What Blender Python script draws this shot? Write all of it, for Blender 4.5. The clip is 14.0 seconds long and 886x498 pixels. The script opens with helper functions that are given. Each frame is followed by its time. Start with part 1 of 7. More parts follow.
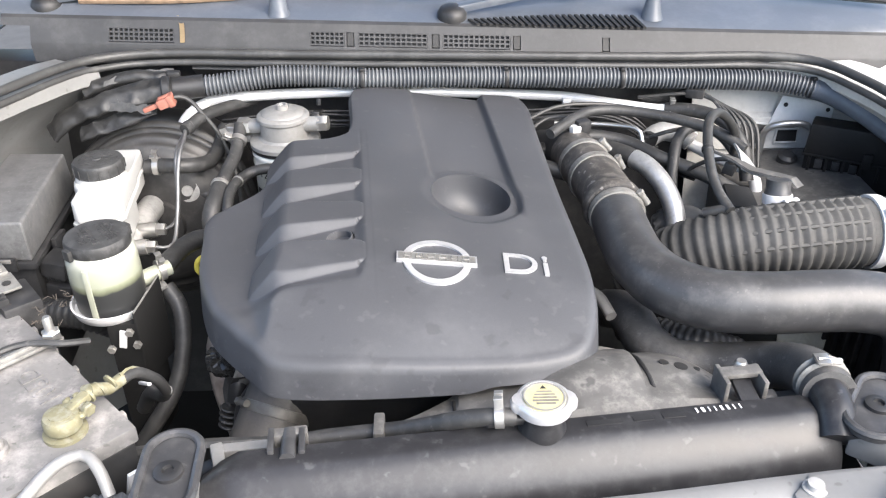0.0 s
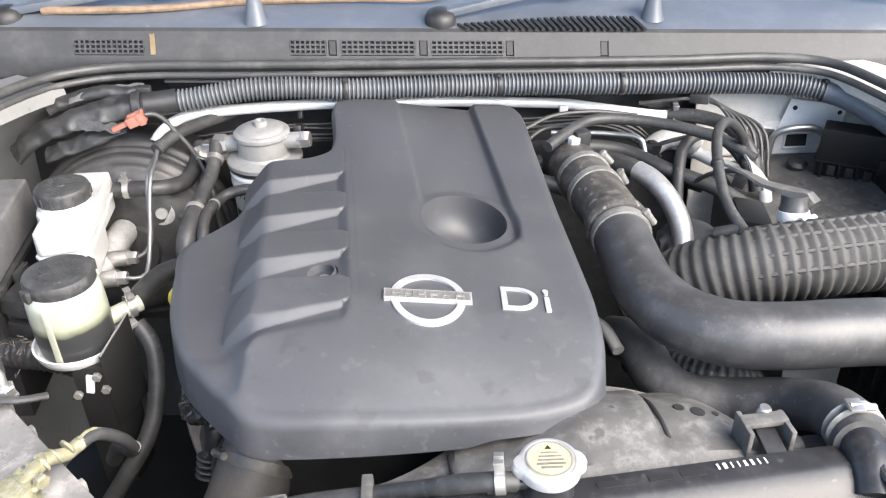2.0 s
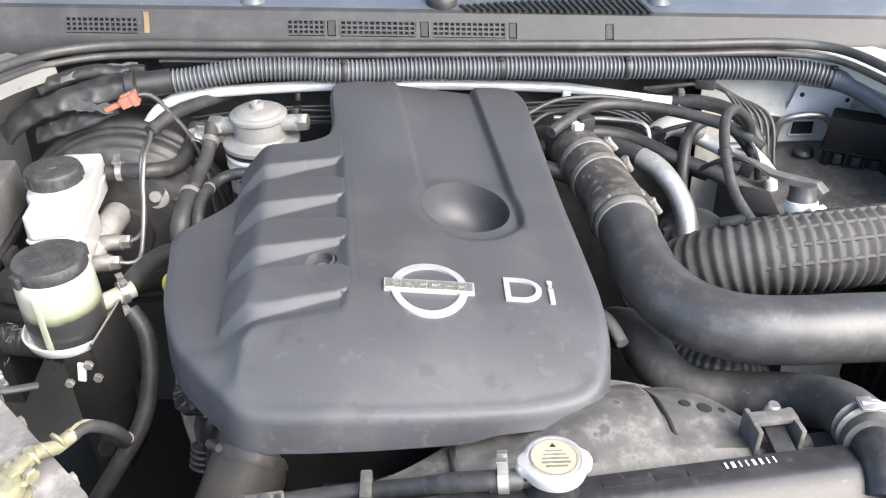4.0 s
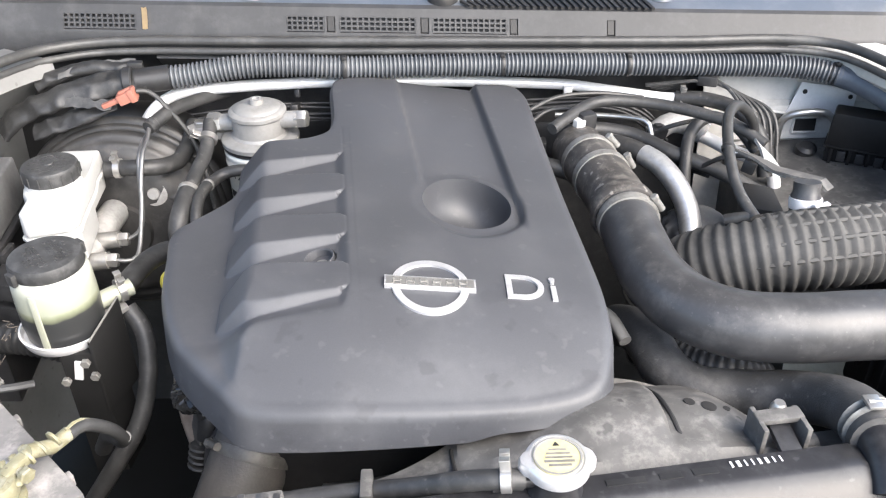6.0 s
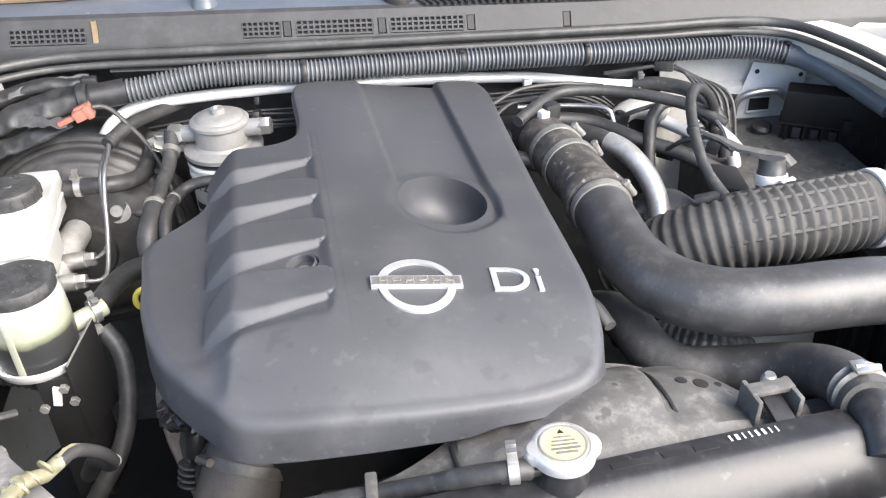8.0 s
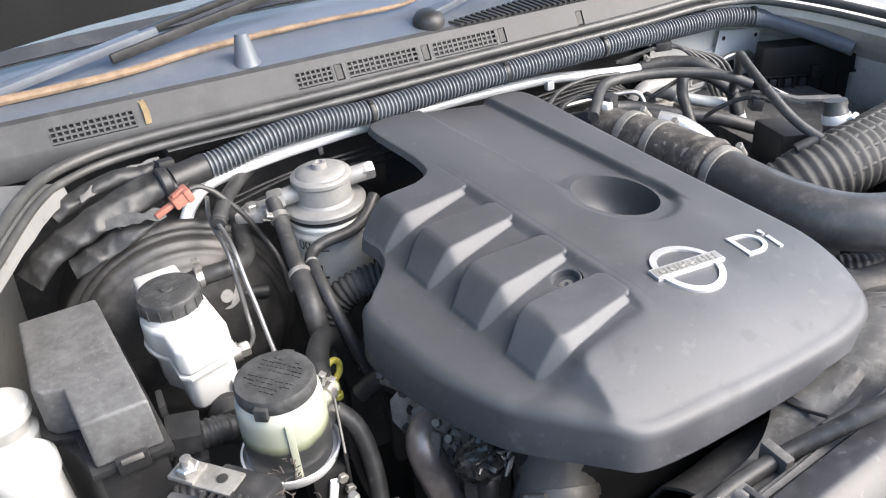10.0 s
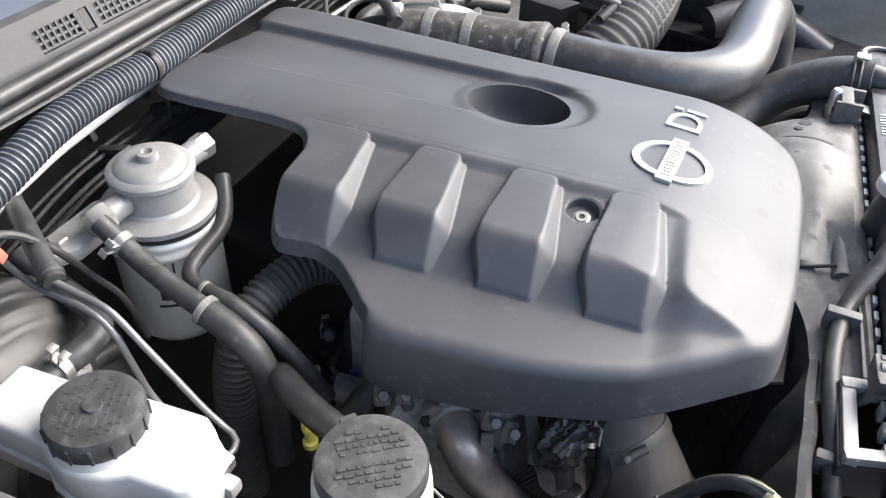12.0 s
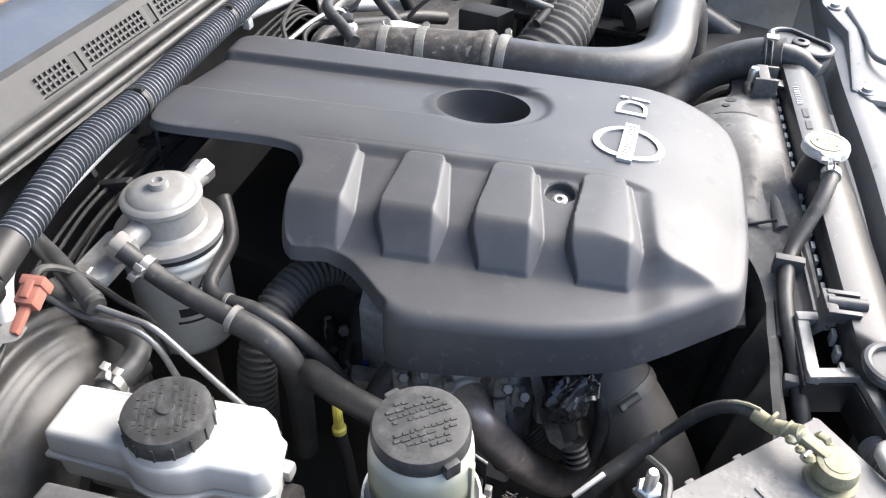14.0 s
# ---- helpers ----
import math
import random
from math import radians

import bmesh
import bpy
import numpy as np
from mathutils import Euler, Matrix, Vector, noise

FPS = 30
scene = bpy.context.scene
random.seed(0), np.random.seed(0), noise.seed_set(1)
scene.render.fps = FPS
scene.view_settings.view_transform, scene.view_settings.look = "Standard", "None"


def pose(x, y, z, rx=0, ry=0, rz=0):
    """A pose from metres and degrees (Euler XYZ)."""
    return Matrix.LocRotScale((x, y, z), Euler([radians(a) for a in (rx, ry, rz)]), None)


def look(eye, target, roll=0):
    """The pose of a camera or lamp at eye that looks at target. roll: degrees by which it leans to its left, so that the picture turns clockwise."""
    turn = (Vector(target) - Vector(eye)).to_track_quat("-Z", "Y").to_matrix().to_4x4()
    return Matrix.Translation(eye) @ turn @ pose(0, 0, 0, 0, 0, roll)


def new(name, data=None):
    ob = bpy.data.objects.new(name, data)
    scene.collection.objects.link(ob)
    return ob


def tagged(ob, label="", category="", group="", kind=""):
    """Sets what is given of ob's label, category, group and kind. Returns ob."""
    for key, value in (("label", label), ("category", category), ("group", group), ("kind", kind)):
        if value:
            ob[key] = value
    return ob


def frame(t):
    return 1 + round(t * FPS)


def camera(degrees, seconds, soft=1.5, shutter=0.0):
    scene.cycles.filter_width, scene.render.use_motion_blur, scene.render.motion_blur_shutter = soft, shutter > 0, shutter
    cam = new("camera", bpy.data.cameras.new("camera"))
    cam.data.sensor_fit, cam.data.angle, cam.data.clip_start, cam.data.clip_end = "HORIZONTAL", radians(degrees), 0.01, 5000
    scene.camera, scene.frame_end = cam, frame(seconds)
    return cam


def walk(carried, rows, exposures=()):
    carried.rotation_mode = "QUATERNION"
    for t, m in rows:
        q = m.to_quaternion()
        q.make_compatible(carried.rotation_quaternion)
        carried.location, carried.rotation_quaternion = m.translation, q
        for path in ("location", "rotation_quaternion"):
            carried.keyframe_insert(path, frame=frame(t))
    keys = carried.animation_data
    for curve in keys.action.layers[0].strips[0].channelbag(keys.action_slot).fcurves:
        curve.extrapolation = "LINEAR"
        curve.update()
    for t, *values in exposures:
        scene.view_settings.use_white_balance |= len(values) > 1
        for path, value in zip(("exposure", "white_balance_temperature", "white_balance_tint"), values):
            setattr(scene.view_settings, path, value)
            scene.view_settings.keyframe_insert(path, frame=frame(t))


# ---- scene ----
cam = camera(55.6, 14.0, soft=1.2)
PATH = [
    (0, (-0.006, -0.021, 1.588), (0.02, 1.685, 0.545), -0.5),
    (0.5, (-0.016, 0.061, 1.576), (-0.051, 1.763, 0.526), -0.6),
    (1, (-0.013, 0.074, 1.575), (0.047, 1.799, 0.564), -0.0),
    (1.5, (0.001, 0.06, 1.587), (0.055, 1.771, 0.552), -2.1),
    (2, (-0.001, 0.058, 1.586), (0.037, 1.751, 0.523), -1.4),
    (2.5, (-0.004, 0.066, 1.582), (0.05, 1.754, 0.511), -0.7),
    (3, (-0.007, 0.072, 1.582), (0.051, 1.74, 0.481), -0.5),
    (5.5, (-0.006, 0.083, 1.581), (0.029, 1.751, 0.479), -0.9),
    (6, (-0.008, 0.084, 1.575), (0.043, 1.752, 0.473), -0.6),
    (6.5, (-0.01, 0.086, 1.574), (0.054, 1.749, 0.464), -0.2),
    (7, (-0.015, 0.086, 1.571), (0.06, 1.746, 0.458), 0.0),
    (9.3, (-0.239, 0.088, 1.58), (0.185, 1.712, 0.493), -1.9),
    (9.5, (-0.303, 0.103, 1.591), (0.174, 1.68, 0.458), -0.7),
    (10, (-0.45, 0.206, 1.591), (0.279, 1.72, 0.507), -5.4),
    (10.5, (-0.551, 0.312, 1.579), (0.46, 1.564, 0.39), 0.0),
    (11, (-0.64, 0.436, 1.568), (0.552, 1.438, 0.314), -3.4),
    (11.5, (-0.622, 0.547, 1.535), (0.694, 1.27, 0.214), -0.2),
    (12, (-0.601, 0.593, 1.554), (0.788, 1.196, 0.247), 2.4),
    (12.5, (-0.639, 0.604, 1.58), (0.786, 1.152, 0.287), 2.3),
    (13, (-0.663, 0.606, 1.589), (0.774, 1.136, 0.304), 2.1),
    (13.5, (-0.673, 0.618, 1.591), (0.771, 1.118, 0.3), 1.5),
    (14, (-0.684, 0.629, 1.588), (0.786, 1.061, 0.303), 0.8),
]
walk(cam, [(t, look(eye, target, roll)) for t, eye, target, roll in PATH], exposures=((0, 1.81), (1.5, 1.92), (3, 1.89), (5.5, 1.90), (9.5, 1.87), (11.5, 1.91), (14, 1.95)))

# ---- sky, sun, exposure ----
SUN_EL, SUN_AZ = 42.0, 132.0
world = bpy.data.worlds.new("overcast_sky")
scene.world = world
world.use_nodes = True
wn = world.node_tree
sky = wn.nodes.new("ShaderNodeTexSky")
sky.sky_type = "NISHITA"
sky.sun_disc = False
sky.sun_elevation = radians(SUN_EL)
sky.sun_rotation = radians(SUN_AZ)
sky.dust_density = 3.0
wn.nodes["Background"].inputs["Strength"].default_value = 0.15
wn.links.new(sky.outputs["Color"], wn.nodes["Background"].inputs["Color"])
sun = new("sun", bpy.data.lights.new("sun", "SUN"))
sun.data.energy, sun.data.angle, sun.data.color = 2.2, radians(60), (1.0, 0.975, 0.95)
sun.matrix_world = look((0.9 * math.sin(radians(SUN_AZ)), 0.9 * math.cos(radians(SUN_AZ)), math.tan(radians(SUN_EL)) * 0.9), (0, 0, 0))


# ---- materials ----
def material(name, color, rough=0.5, metal=0.0, vary=0.25, grain=180.0, bump=0.15, dust=0.0, dust_color=(0.30, 0.28, 0.26), blotch=14.0, spec=0.5, coat=0.0, specks=0.0, speck_color=(0.16, 0.16, 0.16), speck_size=70.0):
    m = bpy.data.materials.new(name)
    m.use_nodes = True
    n, link = m.node_tree.nodes, m.node_tree.links.new
    b = n["Principled BSDF"]
    tc = n.new("ShaderNodeTexCoord")
    big, fine = n.new("ShaderNodeTexNoise"), n.new("ShaderNodeTexNoise")
    big.inputs["Scale"].default_value, fine.inputs["Scale"].default_value = blotch, grain
    big.inputs["Detail"].default_value, fine.inputs["Detail"].default_value = 6.0, 4.0
    for t in (big, fine):
        link(tc.outputs["Object"], t.inputs["Vector"])
    both = n.new("ShaderNodeMath")
    both.operation = "MULTIPLY_ADD"
    both.inputs[1].default_value = 0.35
    link(fine.outputs["Fac"], both.inputs[0])
    link(big.outputs["Fac"], both.inputs[2])
    ramp = n.new("ShaderNodeMapRange")
    ramp.inputs["From Min"].default_value, ramp.inputs["From Max"].default_value = 0.4, 0.95
    link(both.outputs[0], ramp.inputs["Value"])
    mix = n.new("ShaderNodeMix")
    mix.data_type = "RGBA"
    mix.inputs["A"].default_value = (*[c * (1 - vary) for c in color], 1)
    mix.inputs["B"].default_value = (*[min(1, c * (1 + vary)) for c in color], 1)
    link(ramp.outputs["Result"], mix.inputs["Factor"])
    out = mix.outputs["Result"]
    if dust:
        d = n.new("ShaderNodeTexNoise")
        d.inputs["Scale"].default_value, d.inputs["Detail"].default_value, d.inputs["Roughness"].default_value = blotch * 2.3, 10.0, 0.7
        link(tc.outputs["Object"], d.inputs["Vector"])
        dr = n.new("ShaderNodeMapRange")
        dr.inputs["From Min"].default_value, dr.inputs["From Max"].default_value = 0.48, 0.72
        dr.inputs["To Max"].default_value = dust
        link(d.outputs["Fac"], dr.inputs["Value"])
        mix2 = n.new("ShaderNodeMix")
        mix2.data_type = "RGBA"
        mix2.inputs["B"].default_value = (*dust_color, 1)
        link(dr.outputs["Result"], mix2.inputs["Factor"])
        link(out, mix2.inputs["A"])
        out = mix2.outputs["Result"]
        rr = n.new("ShaderNodeMapRange")
        rr.inputs["To Min"].default_value, rr.inputs["To Max"].default_value = rough, min(1.0, rough + 0.3)
        link(dr.outputs["Result"], rr.inputs["Value"])
        link(rr.outputs["Result"], b.inputs["Roughness"])
    else:
        rr = n.new("ShaderNodeMapRange")
        rr.inputs["To Min"].default_value, rr.inputs["To Max"].default_value = max(0.03, rough - 0.08), min(1, rough + 0.08)
        link(ramp.outputs["Result"], rr.inputs["Value"])
        link(rr.outputs["Result"], b.inputs["Roughness"])
    if specks:
        sn = n.new("ShaderNodeTexNoise")
        sn.inputs["Scale"].default_value, sn.inputs["Detail"].default_value = speck_size, 2.5
        link(tc.outputs["Object"], sn.inputs["Vector"])
        sr = n.new("ShaderNodeMapRange")
        sr.inputs["From Min"].default_value, sr.inputs["From Max"].default_value = 0.655, 0.72
        sr.inputs["To Max"].default_value = specks
        link(sn.outputs["Fac"], sr.inputs["Value"])
        mix3 = n.new("ShaderNodeMix")
        mix3.data_type = "RGBA"
        mix3.inputs["B"].default_value = (*speck_color, 1)
        link(sr.outputs["Result"], mix3.inputs["Factor"])
        link(out, mix3.inputs["A"])
        out = mix3.outputs["Result"]
    link(out, b.inputs["Base Color"])
    b.inputs["Metallic"].default_value = metal
    b.inputs["Specular IOR Level"].default_value = spec
    b.inputs["Coat Weight"].default_value = coat
    if bump:
        bp = n.new("ShaderNodeBump")
        bp.inputs["Strength"].default_value, bp.inputs["Distance"].default_value = bump, 0.0006
        link(fine.outputs["Fac"], bp.inputs["Height"])
        link(bp.outputs["Normal"], b.inputs["Normal"])
    return m


M_COVER = material("satin_cover_plastic", (0.054, 0.0555, 0.061), 0.48, spec=0.46, vary=0.2, grain=900, bump=0.07, dust=0.3, dust_color=(0.12, 0.12, 0.125), blotch=7, specks=0.22, speck_color=(0.12, 0.12, 0.12), speck_size=70)
M_BLACK = material("black_plastic", (0.022, 0.022, 0.023), 0.45, vary=0.3, dust=0.35, dust_color=(0.11, 0.105, 0.10))
M_DEEP = material("grimy_black_metal", (0.020, 0.0195, 0.019), 0.55, vary=0.4, dust=0.4, dust_color=(0.055, 0.05, 0.046))
M_RUBBER = material("black_rubber", (0.032, 0.032, 0.032), 0.48, vary=0.3, dust=0.45, dust_color=(0.10, 0.097, 0.093), blotch=30, specks=0.3, speck_color=(0.18, 0.17, 0.16), speck_size=120)
M_PIPE = material("moulded_pipe_plastic", (0.045, 0.045, 0.047), 0.36, vary=0.25, dust=0.35, dust_color=(0.16, 0.155, 0.15), blotch=22, specks=0.25, speck_color=(0.16, 0.155, 0.15), speck_size=210)
M_CONDUIT = material("grey_conduit_plastic", (0.098, 0.105, 0.116), 0.4, vary=0.2, dust=0.3, dust_color=(0.2, 0.2, 0.2))
M_COWL = material("weathered_cowl_plastic", (0.042, 0.042, 0.043), 0.55, vary=0.2, dust=0.4, dust_color=(0.11, 0.11, 0.11))
M_COWLTOP = material("smooth_cowl_plastic", (0.095, 0.108, 0.13), 0.34, vary=0.1, dust=0.3, dust_color=(0.27, 0.28, 0.3), blotch=6)
M_SEAL = material("rubber_seal", (0.052, 0.052, 0.052), 0.42, vary=0.2, dust=0.3, dust_color=(0.2, 0.2, 0.19))
M_BODY = material("silver_body_paint", (0.20, 0.20, 0.197), 0.48, vary=0.12, dust=0.5, dust_color=(0.20, 0.195, 0.19), bump=0.03, coat=0.0, specks=0.5, speck_color=(0.10, 0.095, 0.09), speck_size=80)
M_ALU = material("bright_aluminium", (0.80, 0.80, 0.80), 0.42, metal=0.3, vary=0.1, dust=0.2, dust_color=(0.4, 0.4, 0.4))
M_CAST = material("cast_aluminium", (0.40, 0.395, 0.385), 0.5, metal=0.25, vary=0.3, dust=0.5, dust_color=(0.13, 0.12, 0.105), bump=0.4, blotch=30)
M_STEEL = material("plated_steel", (0.55, 0.54, 0.52), 0.35, metal=0.85, vary=0.2, dust=0.3, dust_color=(0.2, 0.18, 0.16))
M_CHROME = material("bright_chrome", (0.62, 0.62, 0.63), 0.30, metal=0.6, vary=0.1, bump=0.0, dust=0.25, dust_color=(0.30, 0.29, 0.27), blotch=60)
M_HEAT = material("heat_stained_steel", (0.36, 0.31, 0.275), 0.30, metal=0.4, vary=0.4, dust=0.4, dust_color=(0.13, 0.10, 0.085), blotch=22)
M_WHITE = material("white_reservoir_plastic", (0.48, 0.48, 0.465), 0.4, vary=0.07, bump=0.03, dust=0.12, dust_color=(0.5, 0.48, 0.44))
M_FILTER = material("grey_painted_can", (0.64, 0.64, 0.60), 0.4, vary=0.08, dust=0.35, dust_color=(0.28, 0.27, 0.25), bump=0.03)
M_FILTERCAP = material("grey_cast_head", (0.27, 0.265, 0.255), 0.45, metal=0.25, vary=0.2, dust=0.5, dust_color=(0.20, 0.19, 0.175), blotch=30, bump=0.3)
M_PALE = material("pale_translucent_plastic", (0.33, 0.34, 0.27), 0.35, vary=0.12, bump=0.02, dust=0.3, dust_color=(0.40, 0.41, 0.36))
M_CAP = material("worn_black_cap", (0.035, 0.035, 0.035), 0.5, vary=0.3, dust=0.55, dust_color=(0.13, 0.13, 0.13), blotch=40)
M_YELLOW = material("yellow_plastic", (0.62, 0.55, 0.10), 0.45, vary=0.15)
M_BRASS = material("corroded_brass", (0.21, 0.195, 0.12), 0.6, metal=0.2, vary=0.25, dust=0.6, dust_color=(0.36, 0.36, 0.31), blotch=60, specks=0.7, speck_color=(0.10, 0.09, 0.07), speck_size=200)
M_RED = material("faded_red_plastic", (0.33, 0.13, 0.095), 0.5, vary=0.15, dust=0.3, dust_color=(0.4, 0.25, 0.2))
M_BATTERY = material("dusty_battery_case", (0.15, 0.145, 0.14), 0.6, vary=0.3, dust=0.9, dust_color=(0.35, 0.33, 0.315), blotch=16, bump=0.5, specks=0.6, speck_color=(0.07, 0.07, 0.065), speck_size=110)
M_LABEL = material("yellow_label", (0.44, 0.40, 0.22), 0.5, vary=0.15, dust=0.4, dust_color=(0.40, 0.39, 0.34), blotch=80)
M_PAINTMARK = material("white_stamped_ink", (0.70, 0.70, 0.70), 0.6, vary=0.1)
M_DARKINK = material("black_printing_ink", (0.02, 0.02, 0.02), 0.6, vary=0.1)
M_TAPE = material("grey_wrapping_tape", (0.024, 0.024, 0.024), 0.45, vary=0.4, dust=0.4, dust_color=(0.09, 0.09, 0.09), blotch=50, bump=0.6)
M_OLDTAPE = material("dull_old_tape", (0.060, 0.060, 0.059), 0.5, vary=0.5, dust=0.6, dust_color=(0.13, 0.125, 0.12), blotch=60, bump=0.4)
M_STRAW = material("dry_grass", (0.42, 0.32, 0.19), 0.7, vary=0.3)
M_TWIG = material("dry_brown_bark", (0.21, 0.145, 0.095), 0.75, vary=0.5, grain=120, bump=0.5, dust=0.5, dust_color=(0.36, 0.28, 0.2), blotch=40)
M_DEBRIS = material("brown_dry_debris", (0.055, 0.046, 0.038), 0.8, vary=0.5)
M_SHROUD = material("dusty_shroud_plastic", (0.085, 0.082, 0.078), 0.55, vary=0.3, dust=0.8, dust_color=(0.22, 0.21, 0.195), blotch=26, specks=0.7, speck_color=(0.03, 0.03, 0.03), speck_size=60)
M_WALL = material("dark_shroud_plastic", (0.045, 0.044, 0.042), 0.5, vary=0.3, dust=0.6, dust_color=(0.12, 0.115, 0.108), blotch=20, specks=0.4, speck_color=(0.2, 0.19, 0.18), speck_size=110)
M_TANK = material("glossy_tank_plastic", (0.022, 0.022, 0.024), 0.34, vary=0.3, dust=0.4, dust_color=(0.09, 0.09, 0.09), blotch=16, specks=0.4, speck_color=(0.10, 0.10, 0.10), speck_size=90, spec=0.4)
M_GROUND = material("asphalt", (0.06, 0.06, 0.06), 0.9, vary=0.3, grain=60, bump=0.4)
# For the unseen sheet that darkens what the engine cover reflects.
M_DARK_LINER = material("unseen_black_liner", (0.02, 0.02, 0.02), 0.9, vary=0.3, bump=0.5)
M_LINE = material("dull_steel_line", (0.20, 0.20, 0.20), 0.42, metal=0.6, vary=0.2, dust=0.4, dust_color=(0.08, 0.08, 0.08))
M_LID = material("scuffed_lid_plastic", (0.095, 0.095, 0.095), 0.48, vary=0.3, dust=0.7, dust_color=(0.17, 0.168, 0.165), blotch=45, specks=0.3, speck_color=(0.22, 0.22, 0.22), speck_size=220)
M_DUSTYRUBBER = material("dusty_brown_rubber", (0.050, 0.046, 0.043), 0.55, vary=0.35, dust=0.9, dust_color=(0.20, 0.185, 0.165), blotch=28, bump=0.4, specks=0.6, speck_color=(0.3, 0.28, 0.26), speck_size=110)
M_DRUM = material("dusty_black_drum", (0.035, 0.034, 0.033), 0.42, vary=0.25, dust=0.6, dust_color=(0.12, 0.115, 0.11), blotch=12)
M_FOIL = material("foil_wrap", (0.62, 0.62, 0.61), 0.42, metal=0.75, vary=0.15, dust=0.4, dust_color=(0.3, 0.3, 0.3), blotch=60, bump=0.5)
M_BAND = material("dusty_band_steel", (0.24, 0.235, 0.22), 0.5, metal=0.4, vary=0.3, dust=0.7, dust_color=(0.13, 0.12, 0.11), blotch=50)
M_CLAMP = material("dull_clamp_steel", (0.15, 0.145, 0.135), 0.45, metal=0.4, vary=0.3, dust=0.6, dust_color=(0.09, 0.085, 0.078), blotch=50)
M_WRAP = material("shiny_black_wrap", (0.022, 0.022, 0.022), 0.22, vary=0.3, dust=0.3, dust_color=(0.12, 0.12, 0.12), blotch=90, bump=0.3)
M_INTAKE = material("matt_ribbed_rubber", (0.062, 0.061, 0.059), 0.66, vary=0.25, dust=0.6, dust_color=(0.12, 0.117, 0.11), blotch=24, spec=0.3)
M_WOVEN = material("woven_hose_rubber", (0.060, 0.059, 0.058), 0.5, vary=0.3, grain=700, bump=0.5, dust=0.6, dust_color=(0.16, 0.155, 0.15), blotch=20, specks=0.4, speck_color=(0.2, 0.19, 0.18), speck_size=150)
M_CHARGE = material("grey_dusty_hose_rubber", (0.086, 0.081, 0.076), 0.5, vary=0.3, grain=500, bump=0.3, dust=0.5, dust_color=(0.15, 0.135, 0.12), blotch=18)
# Lit copy of the silver body paint; missing light is put into the colour.
M_BODY_LIT = material("lit_silver_paint", (0.60, 0.585, 0.55), 0.45, vary=0.12, dust=0.5, dust_color=(0.30, 0.29, 0.28), bump=0.03)
M_RELAY = material("matt_black_box_plastic", (0.011, 0.0105, 0.010), 0.6, vary=0.3, dust=0.3, dust_color=(0.035, 0.032, 0.03), spec=0.3)
# Near-black base colour stands in for the shade deep in the bay.
M_SHADE_BLACK = material("shade_black", (0.012, 0.012, 0.012), 0.8, vary=0.4, spec=0.2)
M_BLUE = material("blue_plastic", (0.03, 0.05, 0.25), 0.4)


def add_scuffs(m):
    """Dark rubbed patches towards the front of the cover and pale nicks low on its skirt."""
    n, link = m.node_tree.nodes, m.node_tree.links.new
    b = n["Principled BSDF"]
    src = b.inputs["Base Color"].links[0].from_socket
    tc, sep = n.new("ShaderNodeTexCoord"), n.new("ShaderNodeSeparateXYZ")
    link(tc.outputs["Object"], sep.inputs[0])
    for axis, lo, hi, scale, cut_lo, cut_hi, col, most in (("Y", -0.11, -0.20, 42.0, 0.60, 0.66, (0.030, 0.030, 0.034), 0.4), ("Z", 0.050, 0.028, 130.0, 0.62, 0.68, (0.15, 0.15, 0.155), 0.3)):
        where, spots, keep, both, mix = (n.new("ShaderNode" + k) for k in ("MapRange", "TexNoise", "MapRange", "Math", "Mix"))
        where.inputs["From Min"].default_value, where.inputs["From Max"].default_value = lo, hi
        link(sep.outputs[axis], where.inputs["Value"])
        spots.inputs["Scale"].default_value, spots.inputs["Detail"].default_value = scale, 3.0
        link(tc.outputs["Object"], spots.inputs["Vector"])
        keep.inputs["From Min"].default_value, keep.inputs["From Max"].default_value, keep.inputs["To Max"].default_value = cut_lo, cut_hi, most
        link(spots.outputs["Fac"], keep.inputs["Value"])
        both.operation = "MULTIPLY"
        link(where.outputs["Result"], both.inputs[0])
        link(keep.outputs["Result"], both.inputs[1])
        mix.data_type = "RGBA"
        mix.inputs["B"].default_value = (*col, 1)
        link(both.outputs[0], mix.inputs["Factor"])
        link(src, mix.inputs["A"])
        src = mix.outputs["Result"]
    link(src, b.inputs["Base Color"])


add_scuffs(M_COVER)


def glass_material():
    m = bpy.data.materials.new("windscreen_glass")
    m.use_nodes = True
    b = m.node_tree.nodes["Principled BSDF"]
    b.inputs["Base Color"].default_value = (0.8, 0.86, 0.85, 1)
    b.inputs["Roughness"].default_value = 0.03
    b.inputs["Transmission Weight"].default_value = 0.9
    return m


M_GLASS = glass_material()


